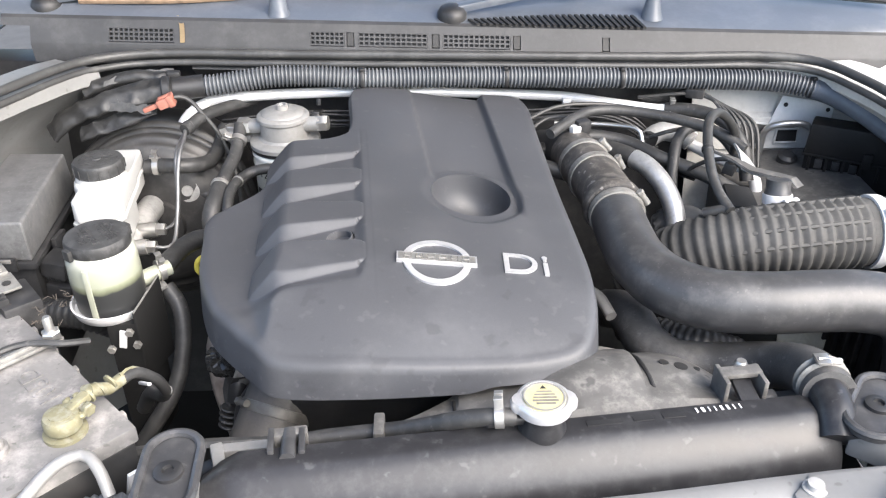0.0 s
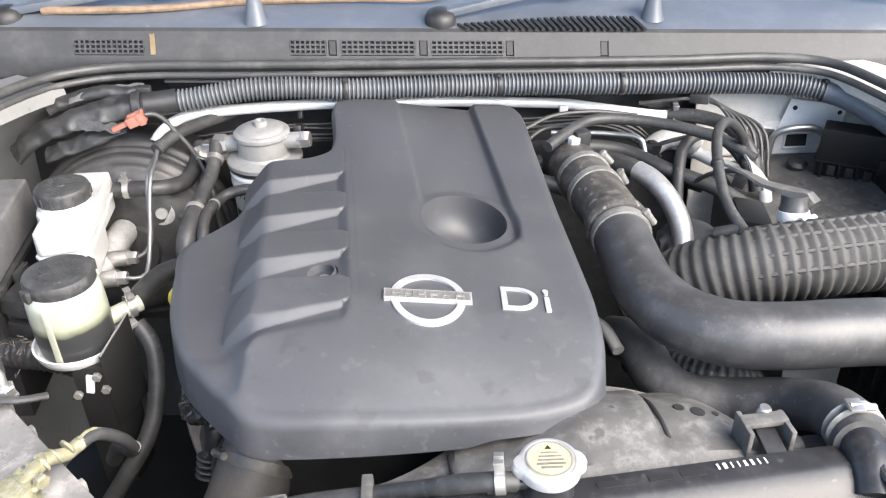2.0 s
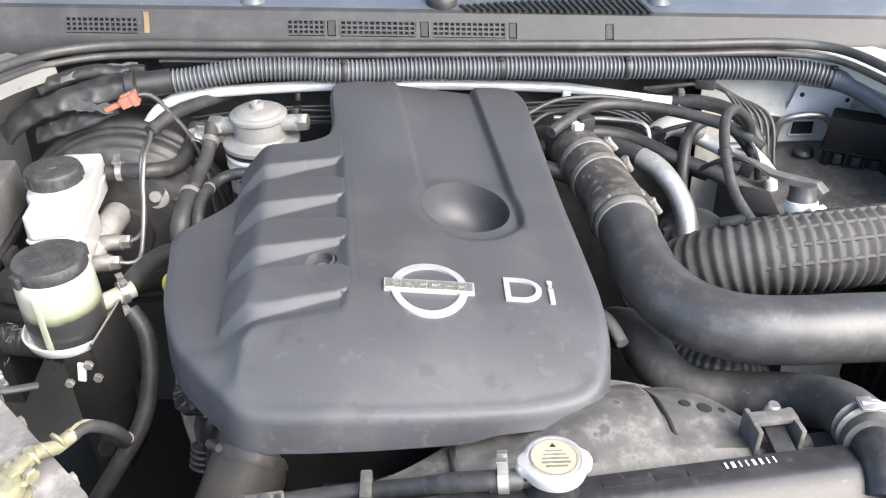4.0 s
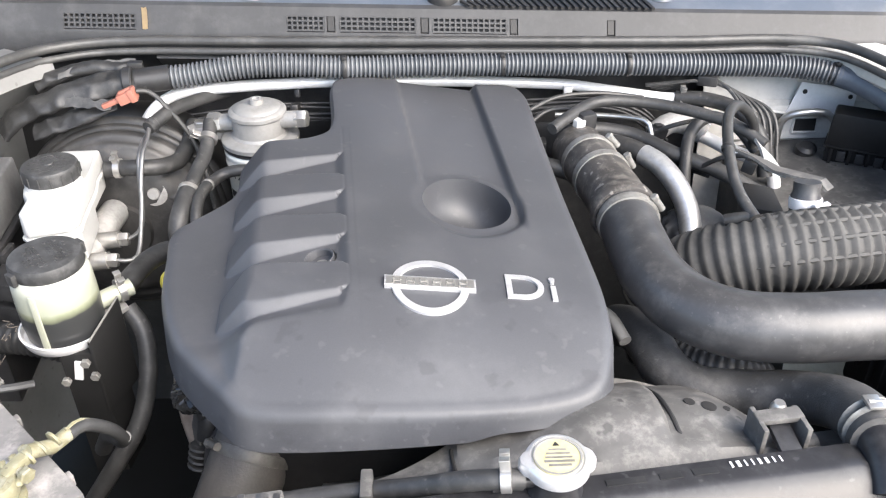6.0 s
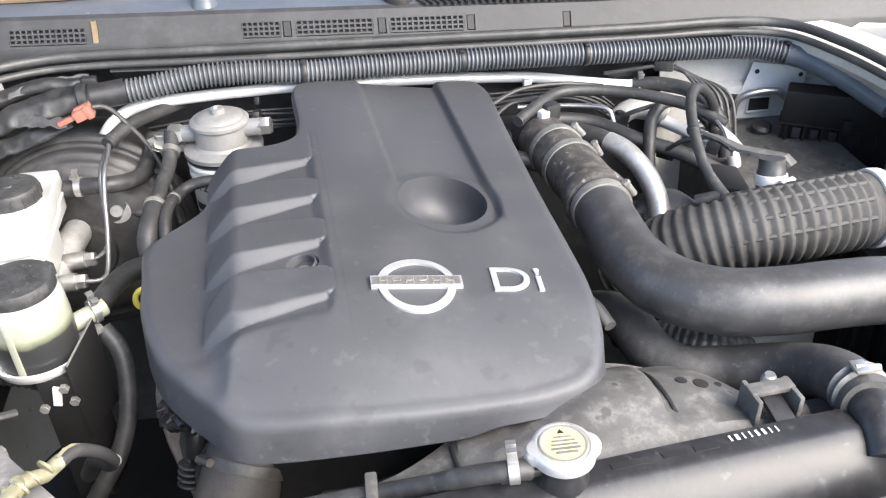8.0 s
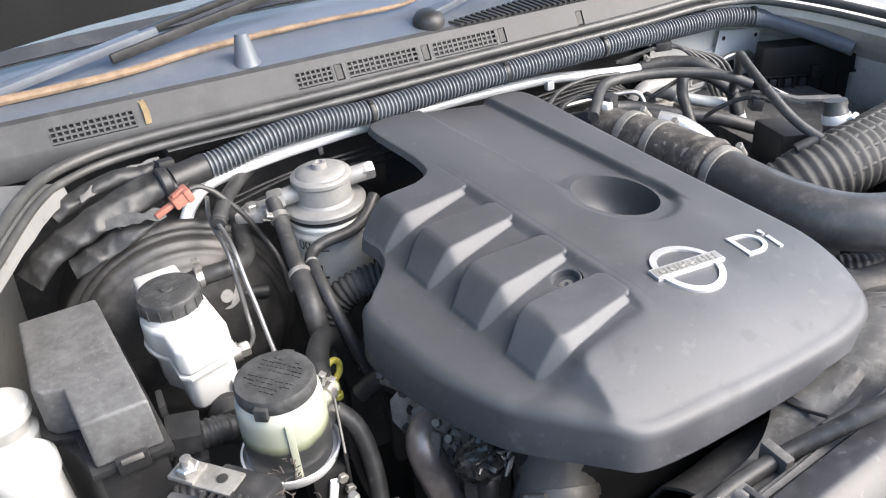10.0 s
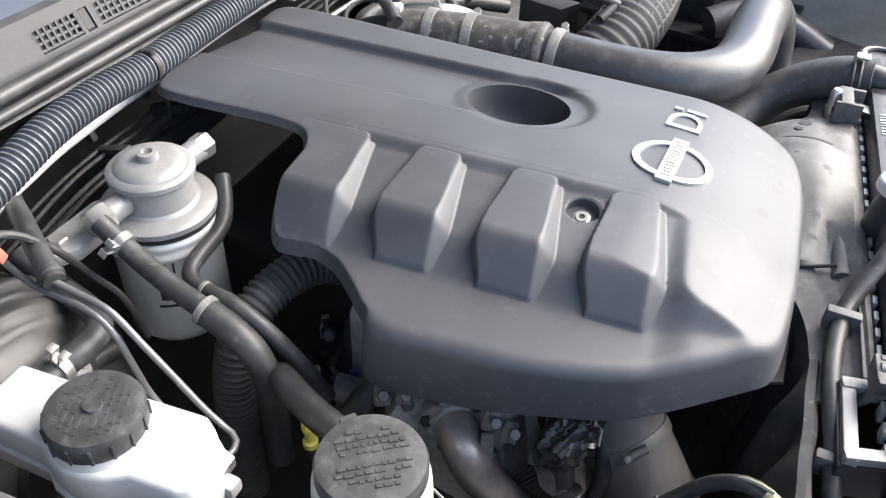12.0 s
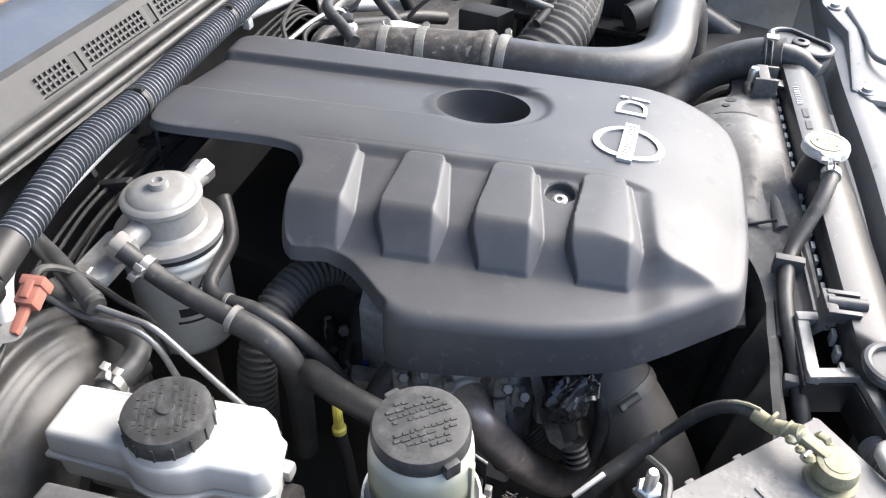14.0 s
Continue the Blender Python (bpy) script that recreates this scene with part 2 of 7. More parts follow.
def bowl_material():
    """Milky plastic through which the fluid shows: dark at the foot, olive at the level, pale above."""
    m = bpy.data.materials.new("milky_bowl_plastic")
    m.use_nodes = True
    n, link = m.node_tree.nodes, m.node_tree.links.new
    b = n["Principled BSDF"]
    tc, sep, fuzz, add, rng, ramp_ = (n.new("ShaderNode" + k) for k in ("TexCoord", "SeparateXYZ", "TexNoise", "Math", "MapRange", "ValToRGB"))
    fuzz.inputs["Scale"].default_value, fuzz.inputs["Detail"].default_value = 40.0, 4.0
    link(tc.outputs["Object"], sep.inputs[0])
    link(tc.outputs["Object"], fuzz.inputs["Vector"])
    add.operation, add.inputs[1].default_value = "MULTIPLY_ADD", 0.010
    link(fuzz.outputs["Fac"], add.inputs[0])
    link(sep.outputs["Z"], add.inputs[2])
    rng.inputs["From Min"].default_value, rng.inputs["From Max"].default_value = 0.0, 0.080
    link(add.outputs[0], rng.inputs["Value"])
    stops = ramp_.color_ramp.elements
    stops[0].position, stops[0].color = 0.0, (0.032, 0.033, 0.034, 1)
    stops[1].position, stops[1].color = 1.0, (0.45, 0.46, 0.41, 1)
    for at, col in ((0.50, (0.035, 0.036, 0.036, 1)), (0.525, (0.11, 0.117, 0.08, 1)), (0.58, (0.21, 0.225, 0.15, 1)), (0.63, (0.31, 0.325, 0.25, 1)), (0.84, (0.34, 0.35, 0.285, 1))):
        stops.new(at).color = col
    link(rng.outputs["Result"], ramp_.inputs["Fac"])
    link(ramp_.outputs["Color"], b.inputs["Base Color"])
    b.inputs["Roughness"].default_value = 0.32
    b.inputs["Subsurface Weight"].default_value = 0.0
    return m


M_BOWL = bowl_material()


# ---- building helpers ----
def thing(name, label, category, at=(0, 0, 0), group="", kind=""):
    ob = new(name)
    ob.location = at
    ob.empty_display_size = 0.02
    return tagged(ob, label, category, group, kind)


def origin_of(ob):
    p = Vector((0, 0, 0))
    while ob:
        p += ob.location
        ob = ob.parent
    return p


def to_mesh(name, bm, mat, sharp=38):
    bmesh.ops.recalc_face_normals(bm, faces=bm.faces)
    me = bpy.data.meshes.new(name)
    bm.to_mesh(me)
    bm.free()
    me.shade_smooth()
    me.set_sharp_from_angle(angle=radians(sharp))
    me.materials.append(mat)
    return me


def part(name, bm, mat, parent, label="", sharp=38):
    """Links a bmesh, given in world metres, as one mesh under a thing or a part."""
    bmesh.ops.translate(bm, verts=bm.verts, vec=-origin_of(parent))
    ob = new(name, to_mesh(name, bm, mat, sharp))
    ob.parent = parent
    return tagged(ob, label)


def solo(name, bm, mat, label, category, group="", kind="", sharp=38):
    """A thing that is a single mesh, with its origin at its middle base."""
    lo = [min(v.co[i] for v in bm.verts) for i in range(3)]
    hi = [max(v.co[i] for v in bm.verts) for i in range(3)]
    at = Vector(((lo[0] + hi[0]) / 2, (lo[1] + hi[1]) / 2, lo[2]))
    bmesh.ops.translate(bm, verts=bm.verts, vec=-at)
    ob = new(name, to_mesh(name, bm, mat, sharp))
    ob.location = at
    return tagged(ob, label, category, group, kind)


def smooth_path(points, step=0.006, closed=False):
    """Points along a Catmull-Rom line through the given ones, at even steps."""
    p = [Vector(q) for q in points]
    n = len(p)
    fine = []
    for i in range(n if closed else n - 1):
        if closed:
            a, b, c, d = p[i - 1], p[i], p[(i + 1) % n], p[(i + 2) % n]
        else:
            b, c = p[i], p[i + 1]
            a = p[i - 1] if i else b * 2 - c
            d = p[i + 2] if i + 2 < n else c * 2 - b
        ta, tb = 0.0, max(1e-5, (b - a).length) ** 0.5
        tc_ = tb + max(1e-5, (c - b).length) ** 0.5
        td = tc_ + max(1e-5, (d - c).length) ** 0.5
        for k in range(12):
            t = tb + (tc_ - tb) * k / 12
            a1 = a * ((tb - t) / (tb - ta)) + b * ((t - ta) / (tb - ta))
            a2 = b * ((tc_ - t) / (tc_ - tb)) + c * ((t - tb) / (tc_ - tb))
            a3 = c * ((td - t) / (td - tc_)) + d * ((t - tc_) / (td - tc_))
            b1 = a1 * ((tc_ - t) / (tc_ - ta)) + a2 * ((t - ta) / (tc_ - ta))
            b2 = a2 * ((td - t) / (td - tb)) + a3 * ((t - tb) / (td - tb))
            fine.append(b1 * ((tc_ - t) / (tc_ - tb)) + b2 * ((t - tb) / (tc_ - tb)))
    fine.append(p[0].copy() if closed else p[-1].copy())
    total = sum((fine[i + 1] - fine[i]).length for i in range(len(fine) - 1))
    count = max(2, int(round(total / step)))
    out, i, done = [], 0, 0.0
    for k in range(count + (0 if closed else 1)):
        want = total * k / count
        while i < len(fine) - 2 and done + (fine[i + 1] - fine[i]).length < want:
            done += (fine[i + 1] - fine[i]).length
            i += 1
        seg = (fine[i + 1] - fine[i]).length
        out.append(fine[i].lerp(fine[i + 1], min(1.0, max(0.0, (want - done) / max(seg, 1e-9)))))
    return out


def tube(points, r, seg=14, step=0.008, bm=None, caps=True, straight=False):
    """A round tube along a smooth line; r is a radius or a function of the share of the length (0 to 1)."""
    bm = bm or bmesh.new()
    line = [Vector(q) for q in points] if straight else smooth_path(points, step)
    n = len(line)
    tang = [(line[min(i + 1, n - 1)] - line[max(i - 1, 0)]).normalized() for i in range(n)]
    side = tang[0].orthogonal().normalized()
    rings = []
    for i in range(n):
        side = (side - tang[i] * side.dot(tang[i])).normalized()
        up = tang[i].cross(side)
        rad = r(i / (n - 1)) if callable(r) else r
        rings.append([bm.verts.new(line[i] + (side * math.cos(a) + up * math.sin(a)) * rad) for a in (2 * math.pi * k / seg for k in range(seg))])
    for a, b in zip(rings, rings[1:]):
        for k in range(seg):
            bm.faces.new((a[k], a[(k + 1) % seg], b[(k + 1) % seg], b[k]))
    if caps:
        bm.faces.new(rings[0])
        bm.faces.new(rings[-1][::-1])
    return bm


def corrugated(points, r, pitch, depth, seg=20, bm=None, sharp_ribs=False):
    """A ringed hose: the radius rises and falls along it."""
    wave = (0, depth * 0.15, depth, depth, depth * 0.9, 0) if sharp_ribs else (0, depth * 0.6, depth, depth * 0.6)
    m = len(wave)
    line = smooth_path(points, pitch / m)
    n = len(line)
    return tube(line, lambda f: r + wave[int(round(f * (n - 1))) % m], seg, bm=bm, straight=True)


def lathe(profile, at, axis=(0, 0, 1), seg=32, bm=None):
    """Turns (radius, height) rows round an axis through at."""
    bm = bm or bmesh.new()
    turn = Vector((0, 0, 1)).rotation_difference(Vector(axis).normalized()).to_matrix()
    at = Vector(at)
    rings = []
    for r, h in profile:
        if r < 1e-6:
            rings.append([bm.verts.new(at + turn @ Vector((0, 0, h)))])
        else:
            rings.append([bm.verts.new(at + turn @ Vector((r * math.cos(a), r * math.sin(a), h))) for a in (2 * math.pi * k / seg for k in range(seg))])
    for a, b in zip(rings, rings[1:]):
        for k in range(seg):
            q = [a[k % len(a)], a[(k + 1) % len(a)], b[(k + 1) % len(b)], b[k % len(b)]]
            q = [v for i, v in enumerate(q) if v not in q[:i]]
            if len(q) > 2:
                bm.faces.new(q)
    if len(rings[0]) > 2:
        bm.faces.new(rings[0][::-1])
    if len(rings[-1]) > 2:
        bm.faces.new(rings[-1])
    return bm


def bevel_all(bm, width, segments=2, angle=30):
    edges = [e for e in bm.edges if len(e.link_faces) == 2 and e.calc_face_angle(0) > radians(angle)]
    bmesh.ops.bevel(bm, geom=edges, offset=width, segments=segments, profile=0.6, affect="EDGES", clamp_overlap=True)
    return bm


def prism(poly, z0, z1, bevel=0.002, taper=1.0, segments=2):
    """An upright block over a plan polygon; z0 and z1 may be functions of (x, y); taper shrinks its top."""
    bm = bmesh.new()
    cx, cy = sum(p[0] for p in poly) / len(poly), sum(p[1] for p in poly) / len(poly)
    zl = z0 if callable(z0) else (lambda x, y: z0)
    zh = z1 if callable(z1) else (lambda x, y: z1)
    low = [bm.verts.new((x, y, zl(x, y))) for x, y in poly]
    high = [bm.verts.new((cx + (x - cx) * taper, cy + (y - cy) * taper, zh(x, y))) for x, y in poly]
    n = len(poly)
    bm.faces.new(low[::-1])
    bm.faces.new(high)
    for i in range(n):
        bm.faces.new((low[i], low[(i + 1) % n], high[(i + 1) % n], high[i]))
    bmesh.ops.recalc_face_normals(bm, faces=bm.faces)
    return bevel_all(bm, bevel, segments) if bevel else bm


def block(center, size, bevel=0.002, turn=(0, 0, 0), bm=None, segments=2):
    """A bevelled block, turned by degrees."""
    one = bmesh.new()
    bmesh.ops.create_cube(one, size=1.0)
    bmesh.ops.scale(one, vec=size, verts=one.verts)
    if bevel:
        bevel_all(one, bevel, segments)
    bmesh.ops.transform(one, matrix=pose(*center, *turn), verts=one.verts)
    return join(bm, one) if bm else one


def join(a, b):
    me = bpy.data.meshes.new("tmp")
    b.to_mesh(me)
    b.free()
    a.from_mesh(me)
    bpy.data.meshes.remove(me)
    return a


def hexnut(at, axis, r, h, bm=None):
    return lathe([(r * 0.9, 0), (r, h * 0.15), (r, h * 0.85), (r * 0.85, h)], at, axis, 6, bm)


def hose_clamp(parent, at, axis, r, width=0.010, screw=(0, 0, 1), mat=None, label="steel band clamp"):
    """A band round a hose, with its screw housing."""
    mat = mat or M_STEEL
    axis = Vector(axis).normalized()
    b = lathe([(r - 0.002, 0), (r + 0.001, 0.0005), (r + 0.0015, width / 2), (r + 0.001, width - 0.0005), (r - 0.002, width)], Vector(at) - axis * width / 2, axis, 36)
    c = part("band_clamp", b, mat, parent, label)
    s = (Vector(screw) - axis * Vector(screw).dot(axis)).normalized()
    p = Vector(at) + s * (r + 0.004)
    cross = axis.cross(s)
    one = tube([p - cross * 0.009, p + cross * 0.006], 0.0038, 10, straight=True)
    hexnut(p + cross * 0.006, cross, 0.0046, 0.005, one)
    part("clamp_screw", one, mat, c)
    return c


def spring_clip(parent, at, axis, r, tab=(0, 0, 1)):
    """A pale spring clip with its two pinch tabs."""
    axis = Vector(axis).normalized()
    t = (Vector(tab) - axis * Vector(tab).dot(axis)).normalized()
    b = lathe([(r - 0.001, 0), (r + 0.0012, 0.0005), (r + 0.0012, 0.0075), (r - 0.001, 0.008)], Vector(at) - axis * 0.004, axis, 24)
    cross = axis.cross(t)
    turn = Matrix((cross, axis, t)).transposed().to_euler()
    deg = [math.degrees(a) for a in turn]
    for s in (-1, 1):
        block(Vector(at) + t * (r + 0.005) + cross * 0.003 * s, (0.0016, 0.007, 0.010), 0.0005, deg, b)
        block(Vector(at) + t * (r + 0.010) + cross * 0.005 * s, (0.006, 0.007, 0.0016), 0.0005, deg, b)
    return part("spring_clip", b, M_STEEL, parent, "pale plated spring clip")


def hose(name, points, r, label, mat=None, category="hose", seg=14, group=""):
    return solo(name, tube(points, r, seg), mat or M_RUBBER, label, category, group)


# ---- the engine cover ----
SPAN = [(-0.1510, 0.5570), (-0.1430, 0.5495), (-0.1300, 0.5455), (-0.06, 0.5440), (0.03, 0.5490), (0.090, 0.557), (0.122, 0.570), (0.135, 0.602), (0.138, 0.66), (0.1355, 0.72), (0.129, 0.834),
        (0.1245, 0.965), (0.119, 1.085), (0.111, 1.101), (0.06, 1.096), (-0.03, 1.093), (-0.102, 1.088), (-0.110, 1.080), (-0.103, 0.965), (-0.108, 0.936),
        (-0.128, 0.921), (-0.155, 0.917), (-0.185, 0.913), (-0.197, 0.9085), (-0.2015, 0.904), (-0.201, 0.893), (-0.1985, 0.868), (-0.203, 0.850), (-0.219, 0.828),
        (-0.236, 0.808), (-0.2445, 0.790), (-0.2395, 0.75), (-0.2300, 0.692), (-0.2080, 0.632), (-0.1855, 0.5985), (-0.1625, 0.570)]
BOWL = (0.038, 0.801, 0.0440, 0.0480)
RIB_PITCH = 0.0792


def ramp(a, b, v):
    t = min(1.0, max(0.0, (v - a) / (b - a)))
    return t * t * (3 - 2 * t)


def soft(u, e):
    """Rises from 0 with slope 1 past u = 0, rounded over about e."""
    return 0.5 * (u + math.hypot(u, e))


def cover_height(x, y):
    """The cover's outer skin: a plate that leans to the right, a stepped flank with four ribs, a flat shelf, a scoop channel and a rolled front."""
    z = 1.1640 - 0.11 * (0.5 * (x - 0.075 + math.hypot(x + 0.075, 0.012))) - 0.25 * max(0.0, x - 0.06) ** 2
    f = min(1.15, max(0.0, (0.662 - y) / 0.117))
    roll = 0.0355 * f ** 1.8
    d = -0.0715 - 0.085 * (y - 0.645) - x
    if d > -0.012:
        # the flank falls gently, bends steeply down and runs out on the shelf
        dd = d * (1 + 2.9 * max(0.0, 0.624 - y))
        rear = ramp(0.604, 0.634, y + 0.127 * max(0.0, d))
        slope, steep = 0.015 + 0.070 * rear, 1.05 - 0.35 * rear
        low = slope * soft(dd, 0.006) + steep * soft(dd - 0.079, 0.008) - (slope + steep - 0.015) * soft(dd - 0.107, 0.007)
        low += 0.0058 * ramp(-0.006, 0.007, d) * rear
        crest = -0.015 * max(0.0, d) + 1.12 * soft(d - 0.0800, 0.005)
        side = low
        first = 0.6385 - 0.127 * d
        k = min(3, int(math.floor((y - first + 0.012) / RIB_PITCH)))
        if k >= 0 and d < 0.112:
            # each rib is widest at its bend; a sloped front face, a steep rear one, rounded inner corners
            tall = max(0.0, low - crest)
            u = y - first - k * RIB_PITCH
            fore = u - (0.0068 - 0.0028 * ramp(0.0, 0.075, d) - 0.0015 * ramp(0.08, 0.107, d))
            back = 0.0440 + 0.0055 * ramp(0.005, 0.075, d) - 0.0080 * ramp(0.083, 0.108, d) - u if k < 3 else 1.0
            inner = 0.0
            for gap, rad in ((fore, 0.007), (back, 0.009)):
                c = min(rad, max(0.0, rad - gap))
                inner = max(inner, rad - math.sqrt(max(0.0, rad * rad - c * c)))
            inner -= 0.004
            up = tall + min(fore * 1.15, back * 3.4)
            up = max(0.0, tall - soft(tall - up, 0.0015)) if up < 0.03 else tall
            side = low - min(tall, up) * ramp(inner - 0.0005, inner + 0.0020, d) * (1 - ramp(0.1066, 0.1090, d))
        if y > 0.93:
            side *= 1 - ramp(0.93, 0.95, y)
        z -= 0.5 * (side + roll + math.sqrt((side - roll) ** 2 + 0.000006 * min(1.0, max(0.0, side + roll) / 0.012)))
    else:
        z -= roll
    step = 0.060 + 0.085 * (1.10 - y)
    left = -0.038 + 0.11 * (1.108 - y)
    if left - 0.01 < x < step + 0.008 and y > 0.74:
        t = min(1.0, max(0.0, (x - left) / (step - left)))
        fade = ramp(0.745, 0.80, y)
        z -= 0.009 * (0.42 * ramp(0.0, 0.05, t) + 0.58 * t) * (1 - ramp(step, step + 0.007, x)) * fade
    e = math.hypot((x - 0.0435) / 0.053, (y - 0.790) / 0.060)
    z -= 0.0045 * (1 - ramp(0.82, 1.0, e))
    e = math.hypot((x - BOWL[0]) / BOWL[2], (y - BOWL[1]) / BOWL[3])
    flat = 1 - ramp(1.02, 1.30, e)
    z += (1.1552 - 0.16 * (x - BOWL[0]) - z) * flat
    z -= 0.010 * (1 - ramp(0.0122, 0.0140, math.hypot(x - WELL[0], y - WELL[1])))
    return z


WELL = (-0.0965, 0.6975)


def cover_skin():
    from mathutils.geometry import delaunay_2d_cdt
    from mathutils import Vector as V
    rim = [V((p.x, p.y)) for p in smooth_path([(x, y, 0) for x, y in SPAN], 0.004, closed=True)]
    n = len(rim)
    bowl = [V((BOWL[0] + BOWL[2] * math.cos(2 * math.pi * k / 72), BOWL[1] + BOWL[3] * math.sin(2 * math.pi * k / 72))) for k in range(72)]
    rx, ry = np.array([p.x for p in rim]), np.array([p.y for p in rim])
    gx, gy = np.meshgrid(np.arange(-0.252, 0.155, 0.003), np.arange(0.545, 1.115, 0.003))
    across, along = np.meshgrid(np.arange(-0.0135, 0.1390, 0.0011), np.arange(0.575, 0.960, 0.0010))
    hy = along - 0.127 * across
    hx = -0.0715 - 0.085 * (hy - 0.645) - across
    sy, so = np.meshgrid(np.arange(0.74, 1.09, 0.003), np.arange(-0.006, 0.0131, 0.0019))
    sx = 0.060 + 0.085 * (1.10 - sy) + so
    depth = -0.0715 - 0.085 * (gy - 0.645) - gx
    edge = gy + 0.127 * depth
    coarse = ~((depth > -0.0144) & (depth < 0.1398) & (edge > 0.5742) & (edge < 0.9605))
    off = gx - 0.060 - 0.085 * (1.10 - gy)
    coarse &= ~((gy > 0.739) & (gy < 1.091) & (off > -0.0072) & (off < 0.0142))
    gx, gy = np.concatenate([gx[coarse], hx.ravel(), sx.ravel()]), np.concatenate([gy[coarse], hy.ravel(), sy.ravel()])
    inside = np.zeros(len(gx), bool)
    near = np.full(len(gx), 9.0)
    for i in range(n):
        j = (i + 1) % n
        cross = ((ry[i] > gy) != (ry[j] > gy)) & (gx < (rx[j] - rx[i]) * (gy - ry[i]) / (ry[j] - ry[i] + 1e-12) + rx[i])
        inside ^= cross
        near = np.minimum(near, np.hypot(gx - rx[i], gy - ry[i]))
    e = np.hypot((gx - BOWL[0]) / BOWL[2], (gy - BOWL[1]) / BOWL[3])
    keep = inside & (near > 0.0028) & (e > 1.05)
    pts = rim + bowl + [V((a, b)) for a, b in zip(gx[keep], gy[keep])]
    edges = [(i, (i + 1) % n) for i in range(n)] + [(n + k, n + (k + 1) % 72) for k in range(72)]
    verts, _, faces, *_ = delaunay_2d_cdt(pts, edges, [], 1, 1e-6)
    bm = bmesh.new()
    vs = [bm.verts.new((v.x, v.y, cover_height(v.x, v.y))) for v in verts]
    for f in faces:
        c = sum((verts[i] for i in f), V((0, 0))) / len(f)
        if math.hypot((c.x - BOWL[0]) / BOWL[2], (c.y - BOWL[1]) / BOWL[3]) > 1.0:
            bm.faces.new([vs[i] for i in f])
    for v in [v for v in bm.verts if not v.link_faces]:
        bm.verts.remove(v)
    # the rolled rim and the skirt
    rings = []
    thin = [0.0105 - 0.0087 * (ramp(0.797, 0.806, p.y) if p.x < -0.09 else 0.0) for p in rim]
    for a, low in ((0, 0), (30, 0), (60, 0), (90, 0), (90, 1), (90, 2), (90, 3)):
        ring = []
        for i in range(n):
            d = (rim[(i + 1) % n] - rim[i - 1]).normalized()
            out = V((d.y, -d.x))
            p = rim[i]
            z = cover_height(p.x, p.y)
            foot = 1.077 + 0.008 * ramp(0.0, 0.05, p.x) - 0.012 * ramp(0.10, 0.14, p.x)
            if p.x < -0.09 and p.y > 0.55:
                foot = 1.082 + 0.010 * (1 - ramp(0.66, 0.76, p.y)) + 0.010 * (1 - ramp(0.55, 0.64, p.y))
                foot += (z - 0.014 + 0.007 * ramp(0.915, 0.935, p.y) - foot) * ramp(0.797, 0.804, p.y)
            front = 1 - ramp(0.560, 0.640, p.y)
            if p.x > -0.09 or p.y < 0.55:
                foot += (1.101 + 0.006 * ramp(0.02, 0.05, p.x) - foot) * (1 - ramp(0.545, 0.72, p.y))
            lean = 0.001 * ramp(0.3, 0.9, -out.y) * front
            radius = thin[i]
            r = radius * math.sin(radians(a))
            h = z - radius * (1 - math.cos(radians(a)))
            if low:
                r += (0, 0.003 + lean, 0.0005 + lean, -0.001)[low]
                h = (0, foot, foot, h - 0.004)[low]
            q = p + out * r
            ring.append(bm.verts.new((q.x, q.y, h)))
        rings.append(ring)
    for a, b in zip(rings, rings[1:]):
        for i in range(n):
            bm.faces.new((a[i], a[(i + 1) % n], b[(i + 1) % n], b[i]))
    bmesh.ops.remove_doubles(bm, verts=bm.verts, dist=0.0004)
    return bm


def cover_bowl():
    bm = bmesh.new()
    rings = []
    for share, depth in ((1.0, 0.0), (0.992, 0.005), (0.982, 0.012), (0.96, 0.020), (0.90, 0.029), (0.78, 0.037), (0.60, 0.043), (0.42, 0.046), (0.2, 0.048), (0.08, 0.0485)):
        ring = []
        for k in range(72):
            a = 2 * math.pi * k / 72
            x, y = BOWL[0] + BOWL[2] * math.cos(a), BOWL[1] + BOWL[3] * math.sin(a)
            ring.append(bm.verts.new((BOWL[0] + (x - BOWL[0]) * share, BOWL[1] + (y - BOWL[1]) * share, cover_height(x, y) - depth)))
        rings.append(ring)
    for a, b in zip(rings, rings[1:]):
        for k in range(72):
            bm.faces.new((a[k], a[(k + 1) % 72], b[(k + 1) % 72], b[k]))
    bm.faces.new(rings[-1])
    return bm


def on_cover(x, y, lift=0.0):
    return Vector((x, y, cover_height(x, y) + lift))


def plate_on_cover(loop, hole=None, thick=0.0022):
    """A raised flat emblem on the cover: an outline in plan, with an optional hole of equally many points."""
    bm = bmesh.new()
    top = [bm.verts.new(on_cover(x, y, thick)) for x, y in loop]
    low = [bm.verts.new(on_cover(x, y, -0.001)) for x, y in loop]
    n = len(loop)
    for i in range(n):
        bm.faces.new((low[i], low[(i + 1) % n], top[(i + 1) % n], top[i]))
    if hole:
        top2 = [bm.verts.new(on_cover(x, y, thick)) for x, y in hole]
        low2 = [bm.verts.new(on_cover(x, y, -0.001)) for x, y in hole]
        for i in range(n):
            bm.faces.new((top[i], top[(i + 1) % n], top2[(i + 1) % n], top2[i]))
            bm.faces.new((top2[i], top2[(i + 1) % n], low2[(i + 1) % n], low2[i]))
    else:
        bm.faces.new(top)
    return bm


def ellipse(cx, cy, a, b, n=56):
    return [(cx + a * math.cos(2 * math.pi * k / n), cy + b * math.sin(2 * math.pi * k / n)) for k in range(n)]


